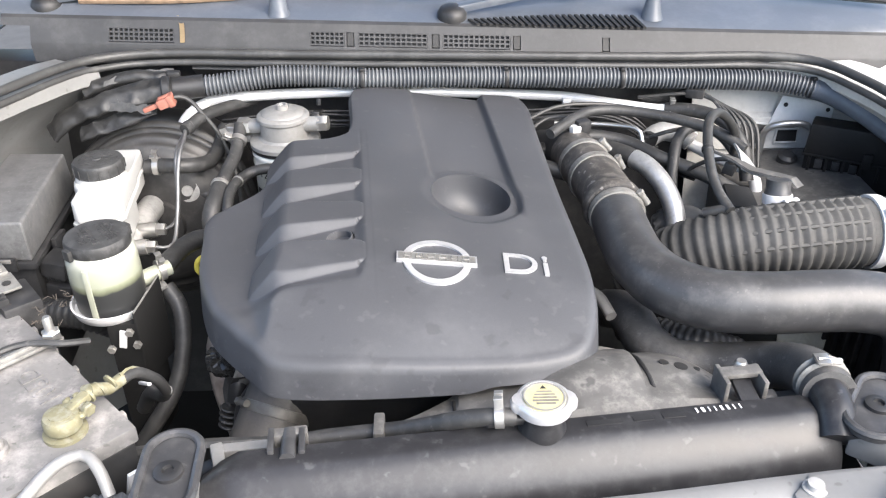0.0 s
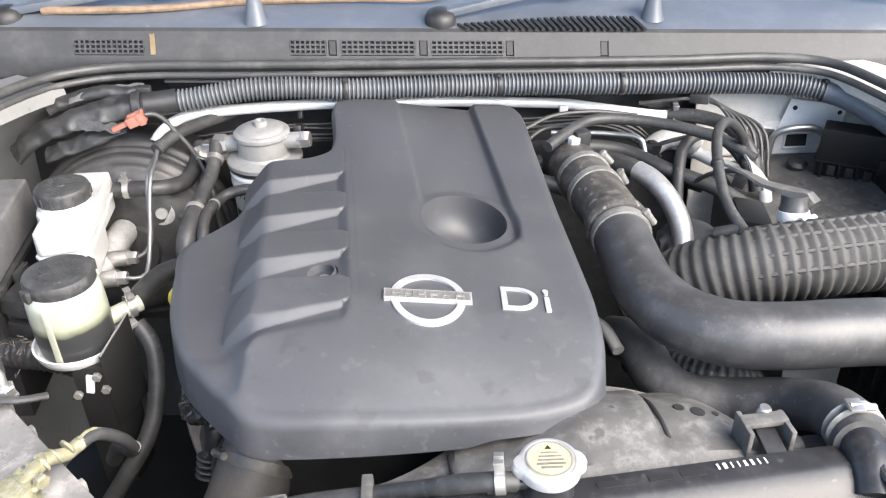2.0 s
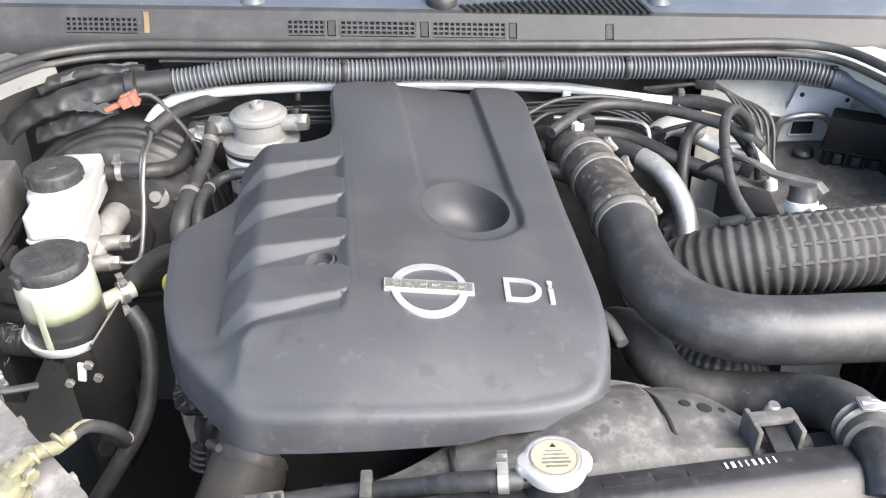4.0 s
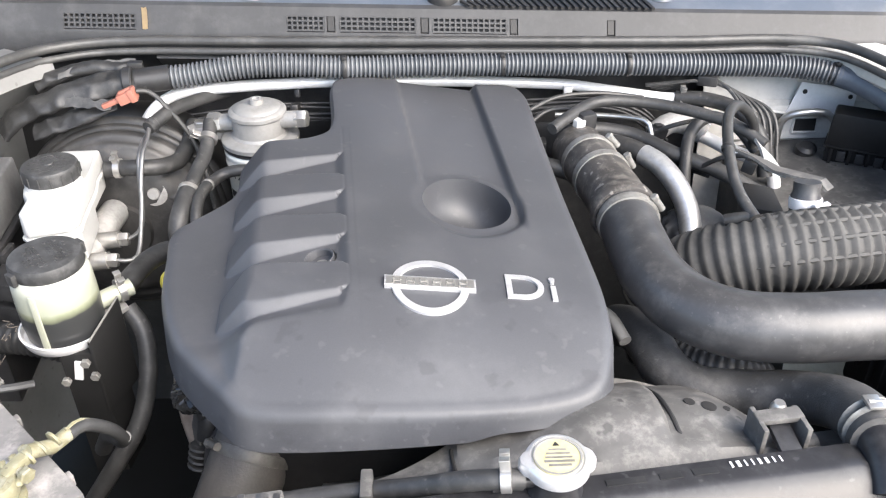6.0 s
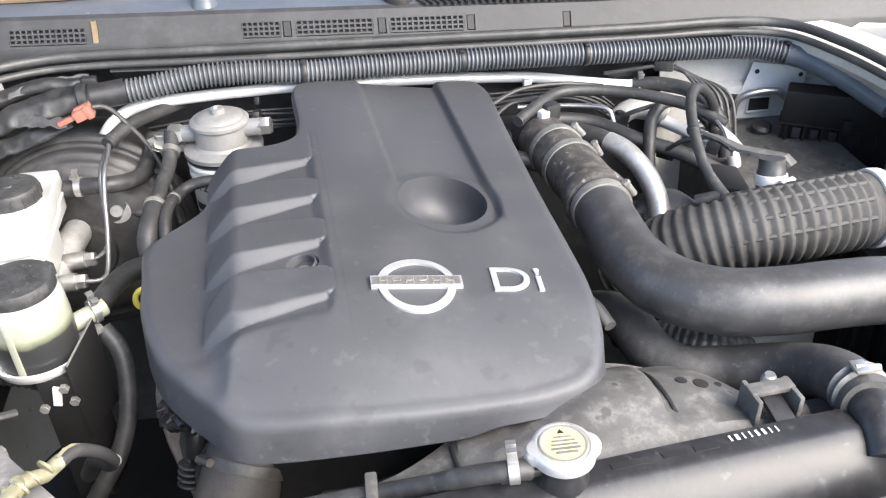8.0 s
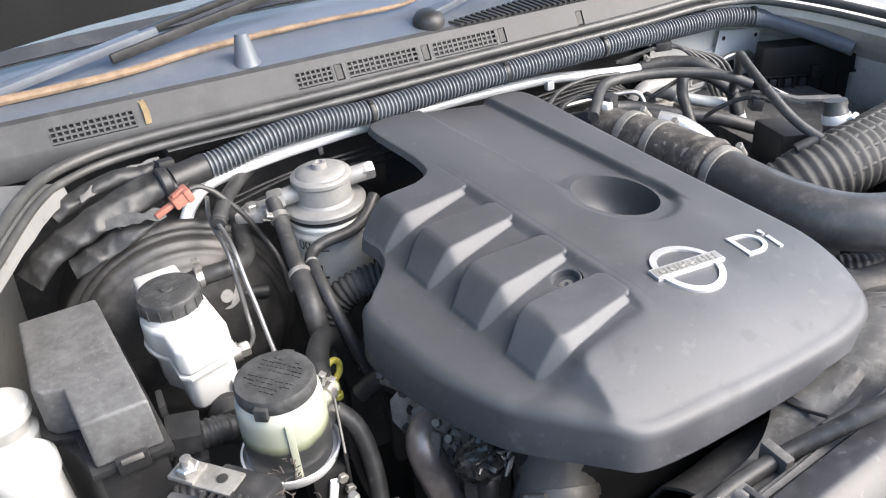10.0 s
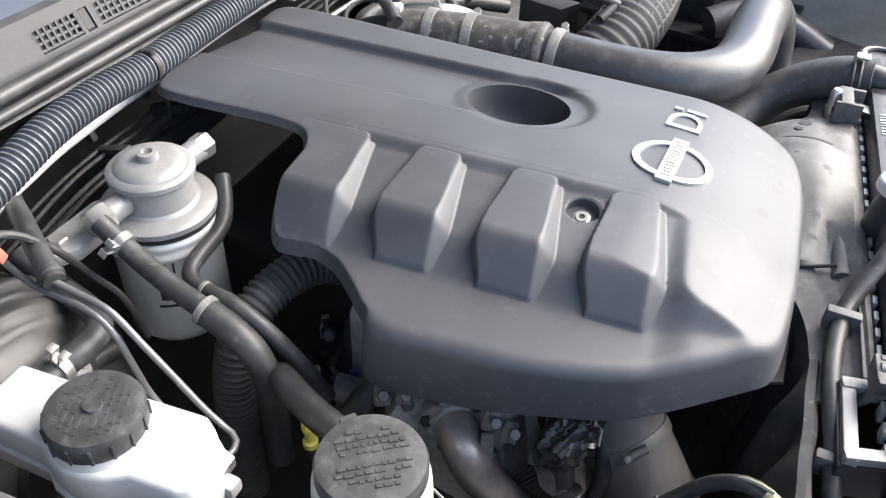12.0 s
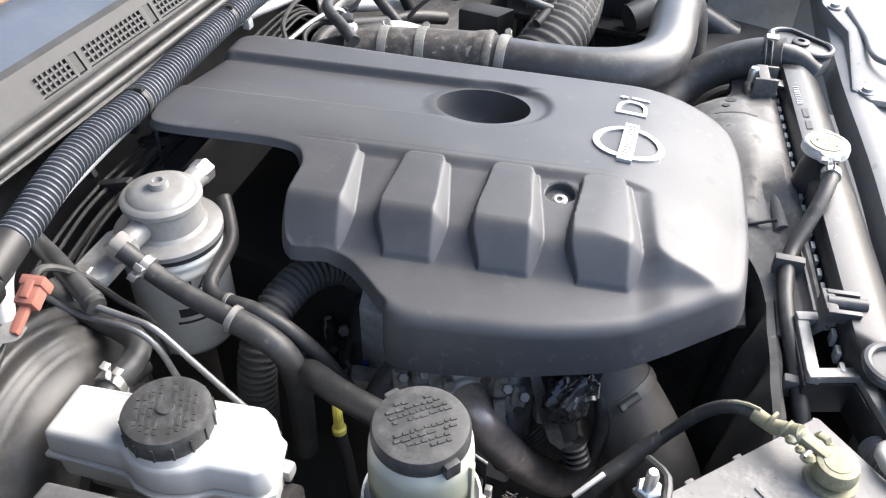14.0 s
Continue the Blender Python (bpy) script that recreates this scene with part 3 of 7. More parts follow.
def well_ring(p):
    """An open tubular well with a thin lip and a flat floor."""
    return lathe([(0.0148, 0.004), (0.0148, 0.0102), (0.0142, 0.0108), (0.0130, 0.0102), (0.0120, 0.0010), (0.0, 0.0010)], p, (-0.25, 0, 1), 32)


def engine_cover():
    t = thing("engine_cover", "dark grey moulded plastic engine cover with four ribs on the engine", "engine cover", (-0.02, 0.8, 1.077))
    part("shell", cover_skin(), M_COVER, t, sharp=50)
    part("scoop", cover_bowl(), M_COVER, t, "smooth round scoop in the cover", sharp=60)
    # badge: a ring crossed by a bar
    bx, by, ba, bb = -0.0015, 0.6515, 0.0325, 0.0335
    badge = part("badge", plate_on_cover(ellipse(bx, by, ba, bb), ellipse(bx, by, ba - 0.0062, bb - 0.0062)), M_CHROME, t, "silver round badge of a ring and a bar")
    part("badge_bar", plate_on_cover([(bx - 0.038, by - 0.0062), (bx + 0.038, by - 0.0062), (bx + 0.038, by + 0.0072), (bx - 0.038, by + 0.0072)], thick=0.0034), M_CHROME, badge)
    part("badge_inset", plate_on_cover([(bx - 0.0365, by - 0.0048), (bx + 0.0365, by - 0.0048), (bx + 0.0365, by + 0.0058), (bx - 0.0365, by + 0.0058)], thick=0.0038), M_STEEL, badge, "dull inset panel")
    for k in range(6):
        q = bx - 0.0275 + 0.011 * k
        for x0, x1, y0, y1 in ((-0.0036, -0.0024, -0.0032, 0.0042), (0.0024, 0.0036, -0.0032, 0.0042), (-0.0024, 0.0024, 0.0001, 0.0012)):
            part("badge_mark", plate_on_cover([(q + x0, by + y0), (q + x1, by + y0), (q + x1, by + y1), (q + x0, by + y1)], thick=0.0042), M_BAND, badge)
    # the letters
    cu = bpy.data.curves.new("letters", "FONT")
    cu.body, cu.size, cu.extrude, cu.offset, cu.align_x = "Di", 0.040, 0.0012, 0.0, "LEFT"
    tmp = new("tmp", cu)
    dg = bpy.context.evaluated_depsgraph_get()
    me = tmp.evaluated_get(dg).to_mesh()
    bm = bmesh.new()
    bm.from_mesh(me)
    bpy.data.objects.remove(tmp)
    xs, ys = [v.co.x for v in bm.verts], [v.co.y for v in bm.verts]
    x0, x1, y0, y1 = min(xs), max(xs), min(ys), max(ys)
    for v in bm.verts:
        # a wider gap under the dot of the i
        up = (v.co.y - y0) / (y1 - y0)
        if v.co.x > x0 + 0.8 * (x1 - x0) and 0.5 < up < 0.97:
            v.co.y += (y1 - y0) * (0.05 if up > 0.8 else -0.06)
        x = 0.0625 + (v.co.x - x0) / (x1 - x0) * 0.0430
        y = 0.6415 + (v.co.y - y0) / (y1 - y0) * 0.0305
        v.co = on_cover(x, y, 0.0008 + v.co.z)
    part("lettering", bm, M_CHROME, t, "silver raised letters Di")
    # fixing screw in its well between two ribs
    p = on_cover(*WELL, -0.001)
    well = part("screw_well", well_ring(p), M_COVER, t)
    part("screw", lathe([(0.0085, 0.0), (0.0085, 0.0015), (0.005, 0.002), (0.0048, 0.0030), (0.0025, 0.0030), (0.0025, 0.0015), (0, 0.0015)], p + Vector((-0.0005, 0, 0.0022)), (-0.25, 0, 1), 20), M_STEEL, well, "dull steel screw")


engine_cover()


# ---- ground and car body ----
solo("ground", prism([(-60, -60), (60, -60), (60, 60), (-60, 60)], -0.2, 0.0, 0), M_GROUND, "grey asphalt ground under the car", "ground", kind="structure")


def fall(x, z):
    """Heights along the bulkhead drop slightly to one side."""
    return z - 0.035 * x


def sheet(rows, thick=0.0015):
    """A thin panel through rows of points, with real thickness."""
    bm = bmesh.new()
    grid = [[bm.verts.new(p) for p in row] for row in rows]
    for a, b in zip(grid, grid[1:]):
        for i in range(len(a) - 1):
            bm.faces.new((a[i], a[i + 1], b[i + 1], b[i]))
    bmesh.ops.recalc_face_normals(bm, faces=bm.faces)
    bmesh.ops.solidify(bm, geom=bm.faces[:], thickness=thick)
    return bm


def box_strip(poly_yz, x0, x1, n=8):
    """A long moulding across the car: a (y, z) outline carried from x0 to x1."""
    bm = bmesh.new()
    rings = []
    for k in range(n + 1):
        x = x0 + (x1 - x0) * k / n
        rings.append([bm.verts.new((x, y, fall(x, z))) for y, z in poly_yz])
    m = len(poly_yz)
    for a, b in zip(rings, rings[1:]):
        for i in range(m):
            bm.faces.new((a[i], a[(i + 1) % m], b[(i + 1) % m], b[i]))
    bm.faces.new(rings[0])
    bm.faces.new(rings[-1][::-1])
    return bm


SEAL_LINE = [(-0.565, 0.84, 1.224), (-0.555, 0.90, 1.223), (-0.535, 0.95, 1.222), (-0.490, 1.06, 1.218), (-0.466, 1.095, 1.2155), (-0.414, 1.124, 1.213), (-0.347, 1.134, 1.211), (-0.242, 1.134, 1.208),
             (0.043, 1.134, 1.202), (0.338, 1.134, 1.196), (0.475, 1.134, 1.195), (0.539, 1.110, 1.194), (0.570, 1.04, 1.194), (0.59, 0.95, 1.192), (0.61, 0.75, 1.187), (0.62, 0.45, 1.18)]
car = thing("pickup_truck", "silver pickup front end with its bonnet raised, standing on asphalt", "car", (0.0, 1.2, 0.0))


def car_body():
    part("bulkhead", prism([(-0.66, 1.185), (0.70, 1.185), (0.70, 1.24), (-0.66, 1.24)], 0.45, lambda x, y: fall(x, 1.165), 0.004), M_BLACK, car, "black firewall panel")
    def corner_y(x, z):
        return 1.150 + 0.12 * (z - 1.10) - 0.30 * max(0.0, x - 0.56)
    xs = [0.385 + 0.012 * k for k in range(27)]
    # Same silver paint as the body, coloured lighter for light it doesn't receive.
    side = part("bulkhead_side", sheet([[(x, corner_y(x, z) + dy, z) for x in xs] for z, dy in ((0.92, 0.0), (1.046, 0.0), (1.052, -0.006), (1.096, -0.006), (1.101, 0.004), (1.150, 0.004), (1.178, 0.010))], 0.003), M_BODY_LIT, car, "silver painted bulkhead corner")
    quad = lambda pts, lift: sheet([[(x, corner_y(x, z) - lift, z) for x, z in pts[:2]], [(x, corner_y(x, z) - lift, z) for x, z in pts[2:]]], 0.0015)
    part("data_plate", quad(((0.500, 1.088), (0.588, 1.082), (0.515, 1.131), (0.590, 1.122)), 0.009), M_ALU, side, "bright riveted plate")
    for x, z in ((0.521, 1.118), (0.582, 1.112)):
        part("rivet", lathe([(0.004, 0), (0.003, 0.002), (0, 0.002)], (x, corner_y(x, z) - 0.0105, z), (0, -1, 0.1), 12), M_DEEP, side)
    for k, pts in enumerate((((0.512, 1.060), (0.546, 1.060), (0.514, 1.081), (0.546, 1.081)), ((0.455, 1.058), (0.498, 1.058), (0.457, 1.094), (0.498, 1.088)))):
        part("pocket", quad(pts, 0.010), M_DEEP if k == 0 else M_SHROUD, side, "dark pressed pocket")
        loop = [Vector((x, corner_y(x, z) - 0.010, z)) for x, z in (pts[0], pts[1], pts[3], pts[2], pts[0])]
        part("pocket_rim", tube(loop, 0.0022, 6, straight=True), M_BODY_LIT, side)
    ledge = [(1.130, 1.177), (1.134, 1.183), (1.148, 1.188), (1.185, 1.190), (1.185, 1.166), (1.150, 1.160)]
    part("ledge", box_strip(ledge, -0.34, 0.43), M_SEAL, car, "silver painted sheet ledge")
    part("ledge_lip", tube([(x * (1 - 0.012 * (abs(x) > 0.45)), y - 0.0065, z - 0.0115) for x, y, z in SEAL_LINE], 0.0046, 10), M_SEAL, car, "grey rolled lip")
    part("hood_seal", tube(SEAL_LINE, 0.0062, 12), M_SEAL, car, "grey rubber hood seal")
    # inner wings: upright sheet under each seal, with a rolled shoulder
    for name, s, line in (("inner_wing_panel", -1, SEAL_LINE[:5]), ("inner_wing_panel", 1, SEAL_LINE[-6:])):
        line = smooth_path(line, 0.03)
        rows = []
        for inset, drop in ((-0.16, 0.05), (-0.06, 0.008), (-0.012, 0.010), (0.010, 0.011), (0.012, 0.030), (-0.02, 0.050), (-0.07, 0.11), (-0.09, 0.35), (-0.09, 0.65)) if s < 0 else ((-0.16, 0.05), (-0.06, 0.008), (-0.012, 0.010), (0.004, 0.011), (0.002, 0.030), (-0.03, 0.06), (-0.08, 0.10), (-0.11, 0.35), (-0.12, 0.65)):
            rows.append([(p.x - s * inset, p.y - (0.5 * inset if p.y > 1.0 else 0), p.z - drop) for p in line])
        # The right wing gets the lit copy of the paint, the left the plain one.
        part(name, sheet(rows, 0.003), M_BODY_LIT if s > 0 else M_BODY, car, "silver painted inner wing")
    # Tray closes the bay below; the missing shade is put into its colour.
    part("undertray", prism([(-0.66, 0.30), (0.70, 0.30), (0.70, 1.20), (-0.66, 1.20)], 0.0, 0.55, 0.004), M_SHADE_BLACK, car, "tray coloured near-black for the deep shade under the engine")
    # front cross panel before the radiator
    def tilt(x, y):
        return 1.116 - 0.02 * (x > 10) + 0.30 * (y - 0.40)
    lo = smooth_path([(-0.66, 0.30, 0), (0.0, 0.27, 0), (0.70, 0.33, 0)], 0.05)
    hi = smooth_path([(-0.66, 0.375, 0), (-0.15, 0.400, 0), (0.10, 0.414, 0), (0.34, 0.440, 0), (0.70, 0.455, 0)], 0.05)
    rows = []
    for k, (sh, dz) in enumerate(((0.0, -0.05), (0.08, -0.012), (0.2, 0.0), (0.72, 0.0), (0.80, 0.006), (0.90, 0.006), (0.97, 0.0), (1.0, -0.03))):
        row = []
        for i in range(24):
            a, b = lo[int(i / 23 * (len(lo) - 1))], hi[int(i / 23 * (len(hi) - 1))]
            p = a.lerp(b, sh)
            row.append((p.x, p.y, 1.098 + 0.12 * (p.y - 0.35) + dz))
        rows.append(row)
    panel = part("front_panel", sheet(rows, 0.002), M_BODY, car, "dusty silver front cross panel")
    for x, y in ((0.205, 0.389), (-0.03, 0.372), (0.40, 0.40)):
        part("panel_hole", lathe([(0.0062, 0), (0.0062, 0.0026), (0, 0.0026)], (x, y, 1.098 + 0.12 * (y - 0.35) - 0.0005), (0, -0.12, 1), 16), M_DEEP, panel, "dark punched hole")
    # cowl
    part("cowl_strip_foot", box_strip([(1.1375, 1.2065), (1.1395, 1.2105), (1.150, 1.2095), (1.150, 1.180), (1.140, 1.180)], -0.56, 0.70), M_COWL, car, "weathered grey cowl trim")
    part("cowl_strip_head", box_strip([(1.1485, 1.2285), (1.1535, 1.2385), (1.160, 1.2415), (1.165, 1.236), (1.158, 1.226)], -0.60, 0.70), M_COWL, car, "weathered grey cowl trim")
    part("cowl_dark_back", box_strip([(1.1465, 1.2085), (1.1555, 1.2285), (1.160, 1.2285), (1.160, 1.2085)], -0.56, 0.54), M_DEEP, car)
    face = lambda a, b: box_strip([(1.1395, 1.2105), (1.1485, 1.2285), (1.1535, 1.2265), (1.1445, 1.2085)], a, b, 2)
    sockets = (-0.116, 0.004, 0.119, 0.246)
    for a, b in ((-0.56, -0.452), (-0.362, -0.172), (-0.125, -0.1215), (-0.1105, -0.1045), (-0.008, -0.0015), (0.0095, 0.0145), (0.1095, 0.1135), (0.1245, 0.2405), (0.2515, 0.70)):
        part("cowl_strip_face", face(a, b), M_COWL, car)
    for x in sockets:
        part("cowl_socket", box_strip([(1.1415, 1.2115), (1.1495, 1.2275), (1.1525, 1.2265), (1.1445, 1.2105)], x - 0.0042, x + 0.0042, 1), M_DEEP, car, "black clip socket")
    for a, b, cols in ((-0.452, -0.362, 13), (-0.172, -0.125, 7), (-0.1045, -0.008, 13), (0.0145, 0.1095, 13)):
        g = bmesh.new()
        pitch = (b - a) / cols
        for k in range(cols + 1):
            x = a + k * pitch
            join(g, box_strip([(1.1405, 1.2125), (1.1490, 1.2295), (1.1515, 1.2285), (1.1430, 1.2115)], x - 0.0011, x + 0.0011, 1))
        for k in range(4):
            f = k / 3
            y, z = 1.1405 + 0.0080 * f, 1.2125 + 0.0160 * f
            join(g, box_strip([(y, z - 0.001), (y + 0.001, z + 0.001), (y + 0.003, z), (y + 0.002, z - 0.002)], a, b, 2))
        part("vent_grid", g, M_COWL, car, "grey square-hole vent grid")
    rows = []
    for y, z, w in ((1.160, 1.2415, 0.70), (1.20, 1.2495, 0.70), (1.25, 1.259, 0.70), (1.30, 1.265, 0.70), (1.34, 1.255, 0.70)):
        rows.append([(x, y - 0.03 * (x / 0.62) ** 4 * (y > 1.17), fall(x, z)) for x in (w * (k / 15 - 1) for k in range(31))])
    part("cowl_top", sheet(rows, 0.003), M_COWLTOP, car, "smooth blue-grey cowl panel")
    # slotted intake with slanting louvres
    for k in range(27):
        f = k / 26
        x0 = 0.052 + 0.236 * f
        y1 = 1.158 + 0.022 * math.sin(min(1.0, f * 1.25) * 1.45)
        z = lambda x, y: fall(x, 1.2425 + 0.2 * (y - 1.158))
        p, q = (x0 + 0.012, 1.151), (x0, y1 + 0.006)
        b = bmesh.new()
        w = 0.0022
        vs = [b.verts.new((px + dx, py, z(px, py) + h)) for h in (0.0005, 0.0035) for px, py, dx in ((p[0], p[1], -w), (p[0], p[1], w), (q[0], q[1], w), (q[0], q[1], -w))]
        for f4 in ((0, 1, 2, 3), (4, 5, 6, 7), (0, 1, 5, 4), (1, 2, 6, 5), (2, 3, 7, 6), (3, 0, 4, 7)):
            b.faces.new([vs[i] for i in f4])
        part("louvre", b, M_DEEP, car, "dark slanting intake slot")
    # nozzle posts
    for x, y in ((-0.218, 1.176), (0.318, 1.190)):
        z = fall(x, 1.2425 + 0.2 * (y - 1.158))
        b = lathe([(0.017, 0), (0.0145, 0.006), (0.0095, 0.030), (0.0075, 0.038), (0.0, 0.0395)], (x, y, z - 0.004), (0, 0.05, 1), 20)
        part("nozzle_post", b, M_COWLTOP, car, "grey tapered rubber post")
    # windscreen
    rows = []
    for k in range(9):
        f = k / 8
        rows.append([(x * (1 - 0.10 * f), 1.30 + 0.62 * f - 0.10 * (x / 0.7) ** 2, fall(x, 1.272 + 0.42 * f)) for x in (0.68 * (i / 12 - 1) for i in range(25))])
    part("windscreen", sheet(rows, 0.005), M_GLASS, car, "windscreen glass")
    part("dash_behind_glass", sheet([[(x, 1.37 + 0.5 * f, 1.245 + 0.02 * f) for x in (-0.66, -0.3, 0, 0.3, 0.66)] for f in (0, 0.5, 1)], 0.004), M_BLACK, car, "dark dashboard top")
    part("glass_edge_band", sheet([[(p[0], p[1] - 0.002 + 0.0, p[2] + 0.001) for p in rows[0]], [(p[0], p[1] + 0.016, p[2] + 0.012) for p in rows[0]]], 0.002), M_BLACK, car, "black glazing band")
    # front wings outside the seals and the raised bonnet
    for s in (-1, 1):
        rows = []
        for inset, drop in ((0.0, 0.004), (0.05, 0.0), (0.14, 0.02), (0.19, 0.08), (0.20, 0.4)):
            rows.append([(s * (0.645 + inset), y, 1.20 - s * 0.025 - drop) for y in (0.30, 0.6, 0.9, 1.1, 1.35)])
        part("front_wing", sheet(rows, 0.003), M_BODY, car, "silver front wing")
    rows = []
    for f in (0, 0.25, 0.5, 0.75, 1.0):
        rows.append([(x, 1.22 - 0.62 * f, 1.32 + 0.93 * f + 0.04 * math.cos(x * 2.2)) for x in (-0.74, -0.4, 0, 0.4, 0.74)])
    bonnet = part("raised_bonnet", sheet(rows, 0.012), M_BODY, car, "silver bonnet propped open")
    # Unseen black sheet, added so the cover's top reflects dark instead of silver.
    rows = [[(x * 0.95, y - 0.012, z - 0.016) for x, y, z in row] for row in rows]
    part("reflection_blocker", sheet(rows, 0.006), M_DARK_LINER, bonnet, "unseen black sheet added under the bonnet to darken reflections")


car_body()


def wiper(name, pivot, tip, label):
    t = thing(name, label, "wiper", pivot)
    pv, tp = Vector(pivot), Vector(tip)
    d = (tp - pv).normalized()
    yaw = math.degrees(math.atan2(d.y, d.x))
    rise = -math.degrees(math.asin(d.z))
    part("pivot_cap", lathe([(0.021, 0), (0.021, 0.008), (0.017, 0.015), (0.008, 0.019), (0, 0.02)], pv, (0, -0.2, 1), 24), M_BLACK, t)
    n = (tp - pv).length
    mid = pv.lerp(tp, 0.27) + Vector((0, 0, 0.012))
    part("arm", block(mid, (n * 0.55, 0.019, 0.011), 0.003, (0, rise, yaw)), M_COWLTOP, t, "blue-grey wiper arm")
    mid = pv.lerp(tp, 0.75) + Vector((0, 0.002, 0.014))
    part("rod", block(mid, (n * 0.5, 0.010, 0.008), 0.002, (0, rise, yaw)), M_BLACK, t)
    mid = pv.lerp(tp, 0.72) + Vector((0, -0.011, 0.002))
    part("blade", block(mid, (n * 0.62, 0.007, 0.012), 0.002, (0, rise, yaw)), M_BLACK, t, "black rubber blade")


wiper("wiper", (0.028, 1.178, 1.243), (0.44, 1.31, 1.285), "blue-grey windscreen wiper resting on the cowl")
wiper("wiper", (-0.545, 1.185, 1.262), (-0.10, 1.29, 1.30), "blue-grey windscreen wiper resting on the cowl")
solo("twig", tube([(-0.50, 1.188, 1.272), (-0.36, 1.196, 1.268), (-0.24, 1.222, 1.266), (-0.1, 1.226, 1.264), (0.015, 1.222, 1.262), (0.05, 1.235, 1.264)], lambda f: 0.0045 * (1 - 0.6 * f) + 0.001, 8), M_TWIG, "dry brown twig lying on the cowl", "twig")
leaf = bmesh.new()
line = smooth_path([(-0.350, 1.1385, 1.224), (-0.349, 1.1415, 1.236), (-0.351, 1.152, 1.2475), (-0.358, 1.164, 1.255)], 0.004)
cols = [[leaf.verts.new(p + Vector((s * (0.0034 if i < len(line) * 0.6 else 0.0014), 0, 0.0006 * abs(s)))) for s in (-1, 0, 1)] for i, p in enumerate(line)]
for a, b in zip(cols, cols[1:]):
    for k in range(2):
        leaf.faces.new((a[k], a[k + 1], b[k + 1], b[k]))
bmesh.ops.solidify(leaf, geom=leaf.faces[:], thickness=0.0008)
solo("dry_leaf", leaf, M_STRAW, "pale dry blade of grass caught on the cowl", "leaf")


# ---- along the bulkhead ----
def conduit():
    t = thing("wiring_conduit", "thick grey corrugated wiring conduit along the bulkhead", "conduit", (0.1, 1.11, 1.14))
    line = [(-0.322, 1.076, 1.183), (-0.29, 1.081, 1.184), (-0.23, 1.090, 1.190), (-0.17, 1.098, 1.188), (-0.099, 1.104, 1.181), (0.0, 1.112, 1.178), (0.102, 1.118, 1.175), (0.267, 1.122, 1.170), (0.40, 1.122, 1.166),
            (0.50, 1.116, 1.162), (0.548, 1.098, 1.156)]
    part("smooth_end", tube([(0.540, 1.102, 1.157), (0.56, 1.088, 1.153), (0.59, 1.045, 1.142), (0.62, 0.98, 1.125)], 0.0148, 20), M_COWLTOP, t, "smooth blue-grey end")
    part("corrugated_tube", corrugated(line, 0.0112, 0.0054, 0.0036, 22, sharp_ribs=True), M_CONDUIT, t, sharp=45)
    part("smooth_collar", tube([(-0.352, 1.069, 1.182), (-0.322, 1.076, 1.183), (-0.312, 1.078, 1.1835)], 0.0155, 24), M_BLACK, t, "black smooth end collar")
    for x, y, z in ((-0.099, 1.104, 1.181), (0.102, 1.118, 1.175), (0.267, 1.122, 1.170), (0.535, 1.105, 1.158)):
        c = part("cable_tie", lathe([(0.0148, -0.003), (0.0154, -0.002), (0.0154, 0.002), (0.0148, 0.003)], (x, y, z), (1, 0.05 if x < 0.5 else -0.7, 0), 24), M_BLACK, t, "black retaining band")
        part("tie_buckle", block((x, y - 0.006, z + 0.015), (0.006, 0.008, 0.004), 0.001), M_BLACK, c)


conduit()


